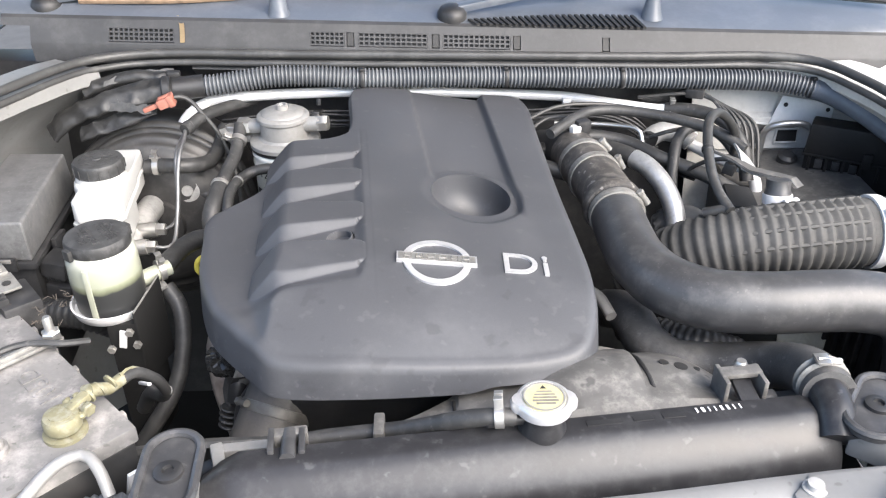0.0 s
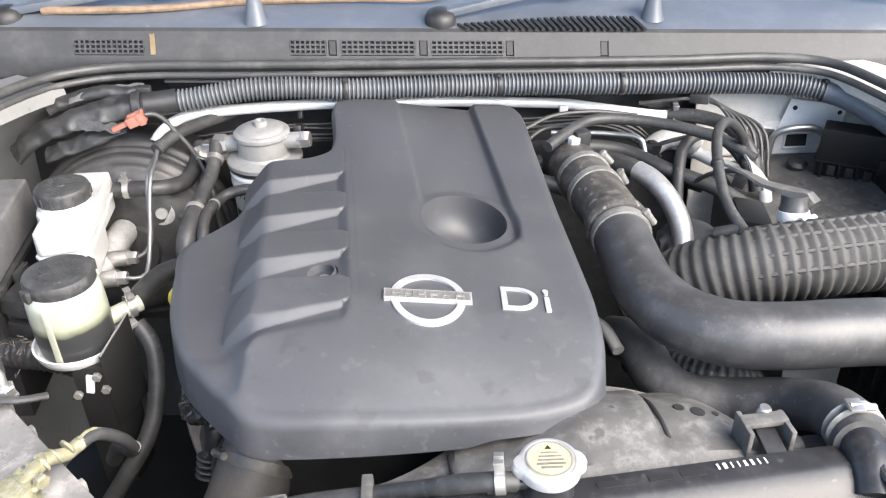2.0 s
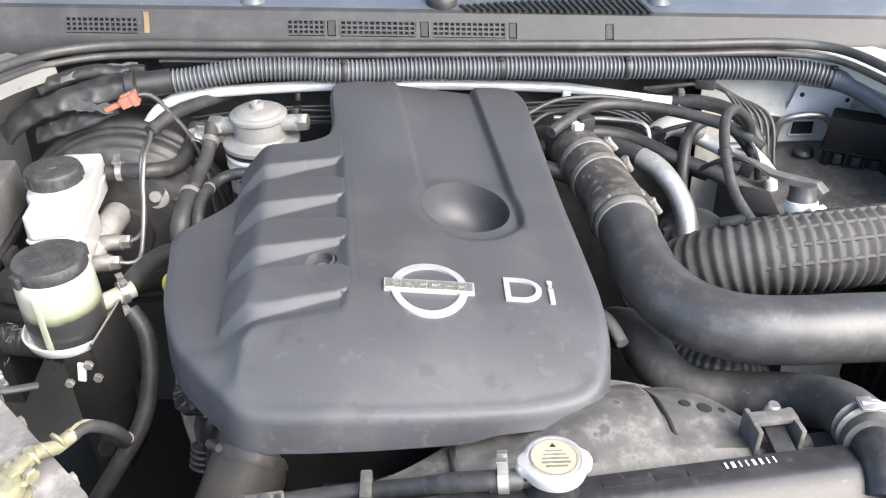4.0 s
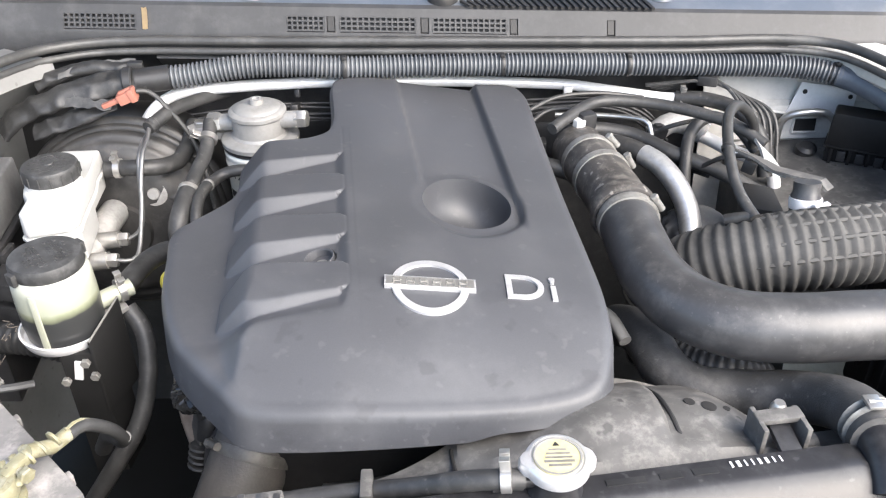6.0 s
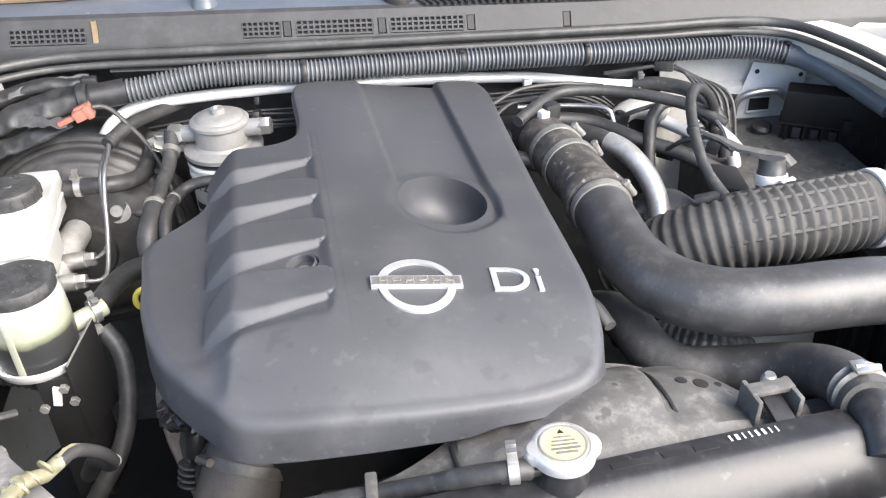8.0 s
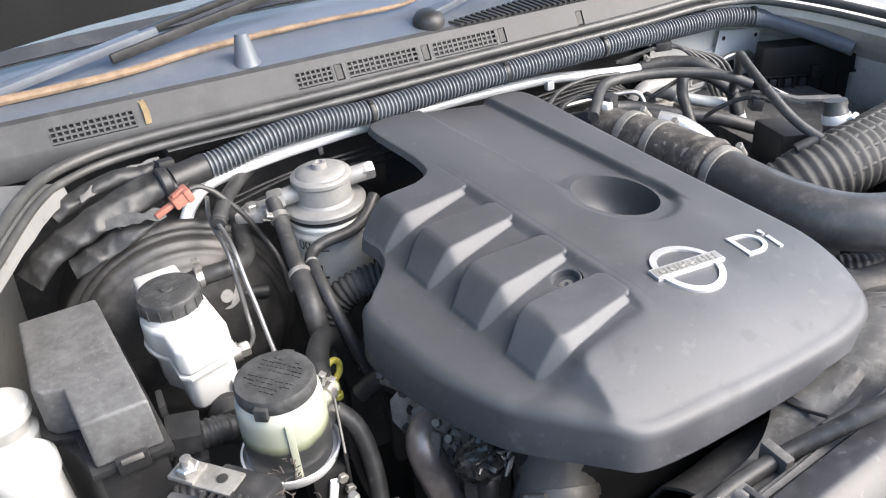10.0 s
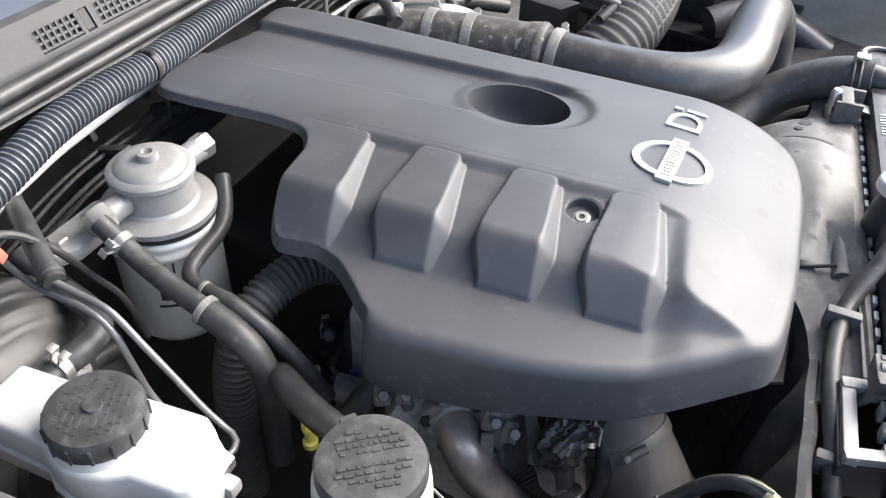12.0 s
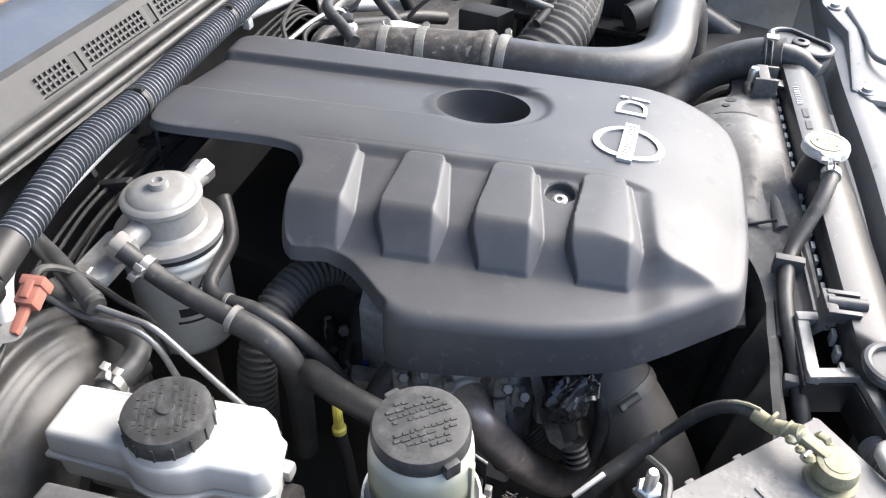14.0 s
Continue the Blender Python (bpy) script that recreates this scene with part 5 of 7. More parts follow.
# ---- power steering reservoir ----
def steering_reservoir():
    c = Vector((-0.355, 0.739, 0.0))
    t = thing("steering_fluid_reservoir", "translucent steering fluid reservoir with a worn black cap", "fluid reservoir", (c.x, c.y, 1.06))
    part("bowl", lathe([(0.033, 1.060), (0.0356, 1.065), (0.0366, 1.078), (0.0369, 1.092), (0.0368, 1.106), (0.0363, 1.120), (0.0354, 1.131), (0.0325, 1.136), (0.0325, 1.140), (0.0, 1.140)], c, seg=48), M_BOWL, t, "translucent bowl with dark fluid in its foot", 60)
    rib = Vector((math.cos(radians(262)), math.sin(radians(262)), 0))
    part("sight_rib", block(c + rib * 0.0372 + Vector((0, 0, 1.096)), (0.006, 0.003, 0.060), 0.001, (0, 0, 352)), M_PALE, t)
    cap = part("cap", lathe([(0.0328, 1.1355), (0.0335, 1.137), (0.0335, 1.145), (0.032, 1.1485), (0.026, 1.1495), (0.0, 1.1500)], c, seg=48), M_CAP, t, "worn black filler cap")
    for a in (232, 52):
        d = Vector((math.cos(radians(a)), math.sin(radians(a)), 0))
        part("cap_tab", block(c + d * 0.0345 + Vector((0, 0, 1.1395)), (0.006, 0.011, 0.012), 0.0012, (0, 0, a)), M_CAP, cap)
    rng = random.Random(5)
    for i in range(-4, 5):
        half = math.sqrt(max(0.0, 0.0235 ** 2 - (0.0048 * i) ** 2))
        x = -half
        while i and x < half - 0.003:
            w = rng.uniform(0.002, 0.0055)
            p = Matrix.Rotation(radians(128), 3, "Z") @ Vector((x + w / 2, 0.0048 * i + rng.uniform(-0.0004, 0.0004), 1.1500))
            if rng.random() < 0.8:
                part("raised_print", block(c + p, (w, 0.0024, 0.0009), 0, (0, 0, 128)), M_CAP, cap)
            x += w + 0.0014
    part("support_ring", lathe([(0.036, 1.056), (0.0400, 1.059), (0.0425, 1.066), (0.0432, 1.070), (0.0412, 1.070), (0.039, 1.064), (0.0355, 1.062)], c, seg=48), M_ALU, t, "pale support ring")
    # Bracket and its plate take the same shade-dark colour.
    part("bracket", prism([(-0.352, 0.700), (-0.318, 0.702), (-0.312, 0.745), (-0.325, 0.765), (-0.352, 0.735)], 0.90, 1.060, 0.003), M_SHADE_BLACK, t, "black bracket, coloured darker for the shade around it")
    plate = part("side_plate", prism([(-0.3215, 0.700), (-0.3185, 0.7005), (-0.3045, 0.752), (-0.3075, 0.753)], 0.985, lambda x, y: 1.074 + 0.25 * (y - 0.70), 0.0008), M_SHADE_BLACK, t, "black bracket plate with a worn bare edge")
    part("worn_edge", tube([(-0.320, 0.700, 1.0745), (-0.313, 0.726, 1.081), (-0.306, 0.7525, 1.0875), (-0.306, 0.7525, 1.05)], 0.0011, 6, straight=True), M_BAND, plate)
    part("bracket_tab", block((-0.336, 0.6985, 1.042), (0.008, 0.003, 0.022), 0.001, (0, 12, 0)), M_PAINTMARK, t, "pale plastic tab")
    for x, y, z in ((-0.322, 0.700, 1.035), (-0.327, 0.699, 1.052), (-0.350, 0.699, 1.030)):
        part("bracket_bolt", hexnut((x, y, z), (0, -1, 0), 0.0048, 0.005), M_BAND, t)
    b = tube([(-0.326, 0.757, 1.080), (-0.300, 0.778, 1.082)], 0.009, 14, straight=True)
    part("outlet", b, M_PALE, t)
    spring_clip(t, (-0.309, 0.772, 1.082), (0.78, 0.6, 0), 0.011, (0, -0.4, 1))
    part("ear", prism([(-0.330, 0.735), (-0.312, 0.742), (-0.300, 0.760), (-0.306, 0.768), (-0.325, 0.762)], 1.066, 1.071, 0.0015), M_FILTERCAP, t)


steering_reservoir()
hose("steering_hose", [(-0.308, 0.776, 1.080), (-0.303, 0.800, 1.081), (-0.292, 0.832, 1.080), (-0.276, 0.858, 1.072), (-0.262, 0.872, 1.052), (-0.25, 0.88, 1.02)], 0.0112, "thick black steering hose", M_TAPE)
hose("steering_hose", [(-0.305, 0.768, 1.062), (-0.291, 0.757, 1.045), (-0.287, 0.737, 1.01), (-0.297, 0.708, 0.965), (-0.322, 0.68, 0.93), (-0.345, 0.66, 0.90)], 0.0092, "black rubber hose curving down from the reservoir")


def dipstick():
    t = thing("oil_dipstick", "yellow plastic ring-handled oil dipstick", "dipstick", (-0.279, 0.836, 1.0))
    ax = Vector((0.93, 0.36, 0.05)).normalized()
    up = Vector((0, 0, 1))
    ring = [Vector((-0.280, 0.837, 1.0455)) + (ax * 0.0095 * math.cos(a) + up * 0.012 * math.sin(a)) for a in (2 * math.pi * k / 24 for k in range(25))]
    part("handle", tube(ring, 0.0032, 8, straight=True, caps=False), M_YELLOW, t)
    part("stem", lathe([(0.004, 0.0), (0.0062, 0.001), (0.0062, 0.006), (0.0045, 0.008), (0.0040, 0.026), (0, 0.026)], (-0.280, 0.837, 1.0095), seg=16), M_YELLOW, t)
    part("guide_tube", tube([(-0.280, 0.837, 1.010), (-0.278, 0.834, 0.98), (-0.272, 0.83, 0.90), (-0.25, 0.82, 0.80)], 0.0055, 10), M_DEEP, t)


dipstick()


# ---- fuse boxes ----
def fuse_box_left():
    t = thing("fuse_box", "dusty black fuse box with a stepped lid", "fuse box", (-0.51, 0.87, 0.95))
    plan = [(-0.462, 0.948), (-0.4485, 0.775), (-0.504, 0.776), (-0.509, 0.831), (-0.527, 0.836), (-0.534, 0.845), (-0.534, 0.952)]
    part("lid", prism(plan, 1.094, lambda x, y: 1.147 - 0.03 * (0.95 - y) + 0.02 * (x + 0.46), 0.0035, 0.97, 3), M_LID, t, "dusty black stepped lid")
    rim = [(-0.457, 0.953), (-0.443, 0.770), (-0.509, 0.771), (-0.514, 0.826), (-0.530, 0.831), (-0.539, 0.842), (-0.539, 0.957)]
    part("lid_rim", prism(rim, 1.086, 1.094, 0.002), M_BLACK, t)
    part("body", prism([(-0.463, 0.945), (-0.450, 0.778), (-0.505, 0.780), (-0.533, 0.845), (-0.533, 0.95)], 0.93, 1.086, 0.003), M_BLACK, t)
    latch = part("latch", block((-0.476, 0.7685, 1.094), (0.026, 0.006, 0.016), 0.0015), M_BLACK, t)
    part("latch_frame", block((-0.476, 0.7655, 1.100), (0.018, 0.004, 0.004), 0.001), M_SHROUD, latch)
    part("side_latch", block((-0.4405, 0.83, 1.088), (0.006, 0.026, 0.018), 0.0015, (0, 0, -4)), M_BLACK, t)


fuse_box_left()
solo("harness_tube", corrugated([(-0.455, 0.81, 1.055), (-0.425, 0.805, 1.060), (-0.395, 0.81, 1.052), (-0.37, 0.835, 1.01)], 0.0125, 0.006, 0.002), M_RUBBER, "corrugated black harness beside a fuse box", "wiring loom", sharp=70)
solo("harness_branch", corrugated([(-0.455, 0.775, 1.025), (-0.42, 0.765, 1.03), (-0.385, 0.765, 1.02), (-0.36, 0.79, 0.98)], 0.015, 0.007, 0.002), M_RUBBER, "corrugated black wiring branch", "wiring loom", sharp=70)
for z in (1.075, 1.045):
    solo("harness_plug", block((-0.432, 0.80, z), (0.03, 0.034, 0.02), 0.002, (0, 8, -10)), M_BLACK, "black plug on a fuse box side", "connector", "plugs on the fuse box")


def washer_cap():
    t = thing("washer_bottle", "white washer bottle neck with a pale grey cap", "washer bottle", (-0.565, 0.80, 0.95))
    part("neck", lathe([(0.026, 0), (0.026, 0.06), (0.025, 0.10), (0.024, 0.125), (0, 0.125)], (-0.556, 0.806, 0.975), seg=28), M_WHITE, t)
    part("cap", lathe([(0.026, 0), (0.028, 0.002), (0.028, 0.014), (0.025, 0.018), (0.0, 0.019)], (-0.556, 0.806, 1.090), seg=32), M_WHITE, t, "pale grey flat cap")
    t = thing("coolant_bottle", "white coolant bottle neck with a flat pale cap", "coolant bottle", (-0.568, 0.872, 0.95))
    part("neck", lathe([(0.026, 0), (0.026, 0.13), (0.021, 0.135), (0.021, 0.15), (0, 0.15)], (-0.566, 0.868, 0.96), seg=28), M_WHITE, t)
    part("cap", lathe([(0.024, 0), (0.0265, 0.002), (0.0265, 0.012), (0.024, 0.015), (0.0, 0.016)], (-0.566, 0.868, 1.108), seg=36), M_WHITE, t, "flat pale cap")


washer_cap()


def fuse_box_right():
    t = thing("relay_box", "matt black ribbed relay box beside the inner wing", "fuse box", (0.60, 1.07, 0.98))
    part("body", prism([(0.532, 1.072), (0.655, 1.006), (0.672, 1.036), (0.548, 1.098)], 0.985, 1.085, 0.003), M_RELAY, t)
    lid = part("lid", prism([(0.528, 1.068), (0.657, 1.000), (0.675, 1.034), (0.546, 1.100)], 1.072, 1.119, 0.004, 0.97), M_RELAY, t)
    part("lid_rim", prism([(0.526, 1.067), (0.6575, 0.9975), (0.677, 1.034), (0.546, 1.102)], 1.071, 1.0745, 0.001), M_RELAY, lid)
    for k in range(6):
        part("lid_rib", block((0.538 + 0.020 * k, 1.066 - 0.0107 * k, 1.060), (0.004, 0.006, 0.026), 0.001, (0, 0, -28)), M_RELAY, t)
    for k in range(3):
        x, y = 0.548 + 0.020 * k, 1.0575 - 0.0107 * k
        part("latch_slot", block((x, y, 1.062), (0.010, 0.006, 0.014), 0.001, (0, 0, -28)), M_BLACK, t)
    part("locking_tab", block((0.600, 1.026, 1.078), (0.012, 0.006, 0.022), 0.001, (0, 0, -28)), M_RELAY, t)


fuse_box_right()


# ---- battery ----
BX, BY = Vector((-0.7071, 0.7071, 0)), Vector((-0.7071, -0.7071, 0))
B0 = Vector((-0.246, 0.478, 0))


def on_battery(u, v, z=1.12):
    p = B0 + BX * u + BY * v
    return Vector((p.x, p.y, z))


def battery():
    mid = on_battery(0.15, 0.086)
    t = thing("car_battery", "large dusty grey car battery with corroded terminals", "battery", (mid.x, mid.y, 0.92))
    q = [on_battery(u, v) for u, v in ((0, 0), (0.302, 0), (0.302, 0.172), (0, 0.172))]
    part("case", prism([(p.x, p.y) for p in q][::-1], 0.92, 1.106, 0.004), M_DEEP, t, "black battery case side")
    q = [on_battery(u, v) for u, v in ((0.001, -0.004), (0.302, -0.004), (0.302, 0.176), (0.001, 0.176))]
    top = part("lid", prism([(p.x, p.y) for p in q][::-1], 1.104, 1.120, 0.003), M_BATTERY, t, "dusty grey battery lid")
    for k in range(7):
        u = 0.030 + k * 0.042
        p = on_battery(u, -0.0055, 1.110)
        part("edge_tooth", block(p, (0.007, 0.005, 0.010), 0.001, (0, 0, 135)), M_BATTERY, top)
    for k in range(6):
        p = on_battery(0.055 + 0.0385 * k, 0.088, 1.120)
        part("vent_plug", lathe([(0.0130, 0), (0.0130, 0.004), (0.0110, 0.005), (0.0105, 0.009), (0.0085, 0.010), (0, 0.010)], p, seg=24), M_BATTERY, top)
        part("plug_slot", block(p + Vector((0, 0, 0.0125)), (0.018, 0.004, 0.007), 0.001, (0, 0, 20 + 35 * k)), M_BATTERY, top)
    cu = bpy.data.curves.new("embossing", "FONT")
    cu.body, cu.size, cu.extrude, cu.align_x = "105D", 0.026, 0.0008, "CENTER"
    o = new("tmp", cu)
    b = bmesh.new()
    b.from_mesh(o.evaluated_get(bpy.context.evaluated_depsgraph_get()).to_mesh())
    bpy.data.objects.remove(o)
    w = on_battery(0.105, 0.020, 1.1204)
    for v in b.verts:
        p = w + BX * v.co.x + BY * v.co.y
        v.co = Vector((p.x, p.y, 1.1204 + v.co.z))
    part("embossed_code", b, M_BATTERY, top, "embossed code 105D")

    for u, v, name in ((0.035, 0.038, "terminal"), (0.262, 0.040, "terminal")):
        p = on_battery(u, v)
        post = part(name, lathe([(0.017, 0), (0.017, 0.003), (0.010, 0.004), (0.009, 0.020), (0, 0.020)], p, seg=28), M_BRASS, t, "corroded lead post")
        ringc = lathe([(0.0085, 0.006), (0.0140, 0.007), (0.0148, 0.010), (0.0146, 0.016), (0.0132, 0.019), (0.0105, 0.0195)], p, seg=28)
        part("clamp_ring", ringc, M_BRASS, post, "corroded brass clamp")
    # positive clamp arm, screw and its cable
    p = on_battery(0.035, 0.038)
    end = Vector((-0.266, 0.527, 1.132))
    d = (end - p)
    yaw = math.degrees(math.atan2(d.y, d.x))
    d = (end - p).normalized()
    arm = part("clamp_arm", block(p + d * 0.020 + Vector((0, 0, 0.015)), (0.026, 0.009, 0.008), 0.002, (0, -8, yaw)), M_BRASS, t, "corroded brass cable clamp")
    part("crimp", tube([p + d * 0.028 + Vector((0, 0, 0.017)), p.lerp(end, 0.75) + Vector((0, 0, 0.003)), end], 0.0056, 12, straight=True), M_BRASS, arm)
    for f in (0.45, 0.62, 0.8):
        q = p.lerp(end, f) + Vector((0, 0, 0.016 * (1 - f)))
        part("crimp_ridge", lathe([(0.0055, -0.0015), (0.0068, -0.001), (0.0068, 0.001), (0.0055, 0.0015)], q + Vector((0, 0, 0.004)), d, 14), M_BRASS, arm)
    cross = Vector((-d.y, d.x, 0))
    part("clamp_bolt", tube([p + d * 0.017 - cross * 0.013 + Vector((0, 0, 0.013)), p + d * 0.017 + cross * 0.012 + Vector((0, 0, 0.013))], 0.0034, 10, straight=True), M_STEEL, arm)
    part("clamp_nut", hexnut(p + d * 0.017 - cross * 0.008 + Vector((0, 0, 0.013)), -cross, 0.0060, 0.006), M_BRASS, arm)
    for k, (du, dv, r) in enumerate(((0.014, 0.010, 0.004), (0.022, 0.009, 0.003), (0.030, 0.008, 0.0035), (0.010, -0.011, 0.003))):
        part("white_crust", lathe([(r, 0), (r * 1.15, r * 0.6), (r * 0.6, r * 1.3), (0, r * 1.4)], p + d * du + cross * dv + Vector((0, 0, 0.012)), (0.3, 0.1, 1), 9), M_BRASS, arm, "white corrosion crust")
    # hold-down bar over the lid
    a, b2 = on_battery(0.152, -0.012, 1.1215), on_battery(0.152, 0.184, 1.1215)
    bar = part("hold_down_bar", block(a.lerp(b2, 0.5) + Vector((0, 0, 0.004)), (0.20, 0.012, 0.0035), 0.001, (0, 0, 225)), M_BAND, t, "dull steel hold-down bar")
    part("bar_ridge", block(a.lerp(b2, 0.5) + Vector((0, 0, 0.0065)), (0.196, 0.005, 0.005), 0.002, (0, 0, 225)), M_BAND, bar)
    part("hold_down_nut", hexnut(on_battery(0.152, -0.006, 1.127), (0, 0, 1), 0.0085, 0.009), M_STEEL, bar)
    part("hold_down_rod", lathe([(0.0042, 0), (0.0042, 0.021), (0.003, 0.024), (0, 0.024)], on_battery(0.152, -0.006, 1.127), seg=14), M_STEEL, bar)
    part("sleeve_cable", tube([(-0.318, 0.592, 1.122), (-0.335, 0.579, 1.1295), (-0.354, 0.578, 1.131), (-0.373, 0.575, 1.131), (-0.393, 0.559, 1.131), (-0.414, 0.533, 1.131), (-0.45, 0.495, 1.128)], 0.0032, 8), M_RUBBER, t)
    # tray flange
    part("tray_flange", prism([(-0.226, 0.484), (-0.216, 0.474), (-0.262, 0.430), (-0.272, 0.440)], 1.062, 1.070, 0.002), M_CAST, t, "pale battery tray flange")
    part("tray_label", block((-0.2405, 0.4700, 1.078), (0.034, 0.003, 0.038), 0.001, (24, 0, 45)), M_PAINTMARK, t, "white plastic tray tag")


battery()


def fusible_link():
    t = thing("fusible_link", "corroded fuse holder on the battery post", "fuse holder", (-0.428, 0.665, 1.1))
    part("plate", block((-0.424, 0.670, 1.134), (0.034, 0.022, 0.003), 0.001, (0, 0, -50)), M_BAND, t)
    part("plate_hole", lathe([(0.0042, 0), (0.0042, 0.002), (0, 0.002)], (-0.421, 0.668, 1.1345), seg=16), M_DEEP, t)
    part("side_plate", block((-0.441, 0.688, 1.1365), (0.022, 0.020, 0.004), 0.001, (0, 0, -50)), M_BAND, t)
    part("stud_nut", hexnut((-0.440, 0.685, 1.1385), (0, 0, 1), 0.0085, 0.007), M_STEEL, t)
    part("stud", lathe([(0.0042, 0), (0.0042, 0.007), (0, 0.008)], (-0.440, 0.685, 1.1455), seg=14), M_STEEL, t)
    part("holder", block((-0.412, 0.660, 1.112), (0.050, 0.036, 0.034), 0.004, (0, 0, -50)), M_BLACK, t)
    for k in range(6):
        part("holder_rib", block((-0.436 + 0.0042 * k, 0.664 - 0.0050 * k, 1.130), (0.002, 0.014, 0.010), 0.0005, (0, 0, -50)), M_BLACK, t)
    rng = random.Random(3)
    for k in range(44):
        x, y = -0.396 + rng.uniform(-0.04, 0.035), 0.652 + rng.uniform(-0.025, 0.025)
        z = 1.121 + rng.uniform(-0.012, 0.006)
        line = [(x + rng.uniform(-0.006, 0.006), y + rng.uniform(-0.006, 0.006), z + rng.uniform(-0.004, 0.004)) for _ in range(4)]
        part("fibre", tube(line, 0.0005, 5, 0.006), M_DEBRIS, t)
    part("cable", tube([(-0.46, 0.655, 1.135), (-0.485, 0.63, 1.132), (-0.505, 0.60, 1.12), (-0.53, 0.57, 1.10)], 0.0045, 10), M_RUBBER, t)


fusible_link()


def battery_cable():
    t = thing("battery_cable", "thick black battery cable with a pale split sleeve end", "cable", (-0.27, 0.55, 1.05))
    part("core", tube([(-0.266, 0.525, 1.132), (-0.261, 0.536, 1.130), (-0.252, 0.555, 1.108), (-0.253, 0.575, 1.077), (-0.266, 0.598, 1.052), (-0.285, 0.620, 1.036), (-0.305, 0.638, 1.00)], 0.0050, 12), M_RUBBER, t)
    part("sleeve", tube([(-0.254, 0.580, 1.072), (-0.266, 0.598, 1.052), (-0.285, 0.620, 1.036), (-0.305, 0.638, 1.00)], lambda f: 0.0053 + 0.0022 * min(1.0, f * 5), 12), M_RUBBER, t)
    part("split_edge", tube([(-0.2665, 0.524, 1.1375), (-0.262, 0.536, 1.1355), (-0.2525, 0.554, 1.1135), (-0.2535, 0.573, 1.083)], 0.0014, 6), M_BRASS, t, "yellowed split sleeve edge")
    part("sleeve_flap", block((-0.293, 0.626, 1.042), (0.030, 0.004, 0.003), 0.001, (10, 28, 132)), M_PAINTMARK, t, "pale torn sleeve edge")


battery_cable()


# ---- radiator and front ----
def tank_y(x):
    return 0.432 + 0.115 * x


def radiator():
    t = thing("radiator", "black plastic radiator top tank with a metal pressure cap", "radiator", (0.07, 0.44, 0.62))
    prof = [(-0.022, 1.055), (-0.022, 1.066), (-0.020, 1.084), (-0.013, 1.099), (-0.004, 1.110), (0.005, 1.1175), (0.013, 1.1222), (0.018, 1.1234), (0.036, 1.1215), (0.039, 1.117), (0.039, 1.055)]
    b = bmesh.new()
    rings = []
    for k in range(41):
        x = -0.182 + 0.502 * k / 40
        e = min(1.0, (k + 0.6) / 2.2, (40.6 - k) / 2.2)
        rings.append([b.verts.new((x, tank_y(x) + y * (0.55 + 0.45 * e), 1.055 + (z - 1.055) * (0.80 + 0.20 * e))) for y, z in prof])
    for p, q in zip(rings, rings[1:]):
        for i in range(len(prof)):
            j = (i + 1) % len(prof)
            b.faces.new((p[i], p[j], q[j], q[i]))
    b.faces.new(rings[0])
    b.faces.new(rings[-1][::-1])
    tank = part("top_tank", b, M_TANK, t, "glossy black plastic tank", 50)
    for k in range(26):
        x = -0.17 + 0.0188 * k
        part("crimp_tab", block((x, tank_y(x) + 0.0425, 1.096), (0.010, 0.004, 0.012), 0.001, (0, 0, 6)), M_CAST, t)
    rail = bmesh.new()
    for k in range(24):
        x = -0.10 + 0.0165 * k
        block((x, tank_y(x) + 0.052, 1.098), (0.018, 0.006, 0.006), 0.001, (0, 0, 6.5), rail)
    part("rear_rail", rail, M_SHROUD, t, "pale dusty shroud edge")
    part("core", prism([(-0.18, 0.395), (0.32, 0.450), (0.32, 0.485), (-0.18, 0.430)], 0.62, 1.056, 0.002), M_DEEP, t, "dark finned core")
    # white stamping and a faint label, as plain bars
    for k, w in enumerate((0.003, 0.005, 0.002, 0.002, 0.004, 0.004, 0.002, 0.002)):
        x = 0.205 + 0.0052 * k
        part("stamped_mark", block((x, tank_y(x) + 0.029, 1.1228), (w * 0.5, 0.0055, 0.0006), 0, (-6, 0, 6)), M_PAINTMARK, tank, "white stamped mark")
    for x, w in ((0.128, 0.028), (0.160, 0.016), (0.185, 0.018)):
        part("faded_label", block((x, tank_y(x) + 0.026, 1.1230), (w, 0.006, 0.0006), 0, (-6, 0, 6)), M_BLACK, tank)
    # filler neck and cap
    c = Vector((0.0785, 0.4700, 0.004))
    part("filler_neck", lathe([(0.021, 1.095), (0.019, 1.120), (0.0165, 1.127), (0.0165, 1.137), (0.019, 1.139), (0, 1.139)], c, seg=32), M_TANK, t)
    part("overflow_spout", tube([(0.066, 0.469, 1.133), (0.034, 0.464, 1.134)], 0.0052, 12, straight=True), M_TANK, t)
    b = bmesh.new()
    n = 96
    rows = [(0.92, 1.1385), (1.0, 1.1395), (1.0, 1.1450), (0.95, 1.1478), (0.86, 1.1490), (0.82, 1.1490), (0.80, 1.1482)]
    rings = []
    for f, z in rows:
        ring = []
        for k in range(n):
            a = 2 * math.pi * k / n
            ear = max(0.0, math.cos(a - 0.05) ** 2 - 0.86) / 0.14
            r = 0.0222 + (0.0042 * ear if f > 0.9 else 0)
            ring.append(b.verts.new((c.x + r * f * math.cos(a), c.y + r * f * math.sin(a), c.z + z)))
        rings.append(ring)
    for p, q in zip(rings, rings[1:]):
        for k in range(n):
            b.faces.new((p[k], p[(k + 1) % n], q[(k + 1) % n], q[k]))
    b.faces.new(rings[-1])
    cap = part("pressure_cap", b, M_CHROME, t, "bright metal pressure cap with two ears")
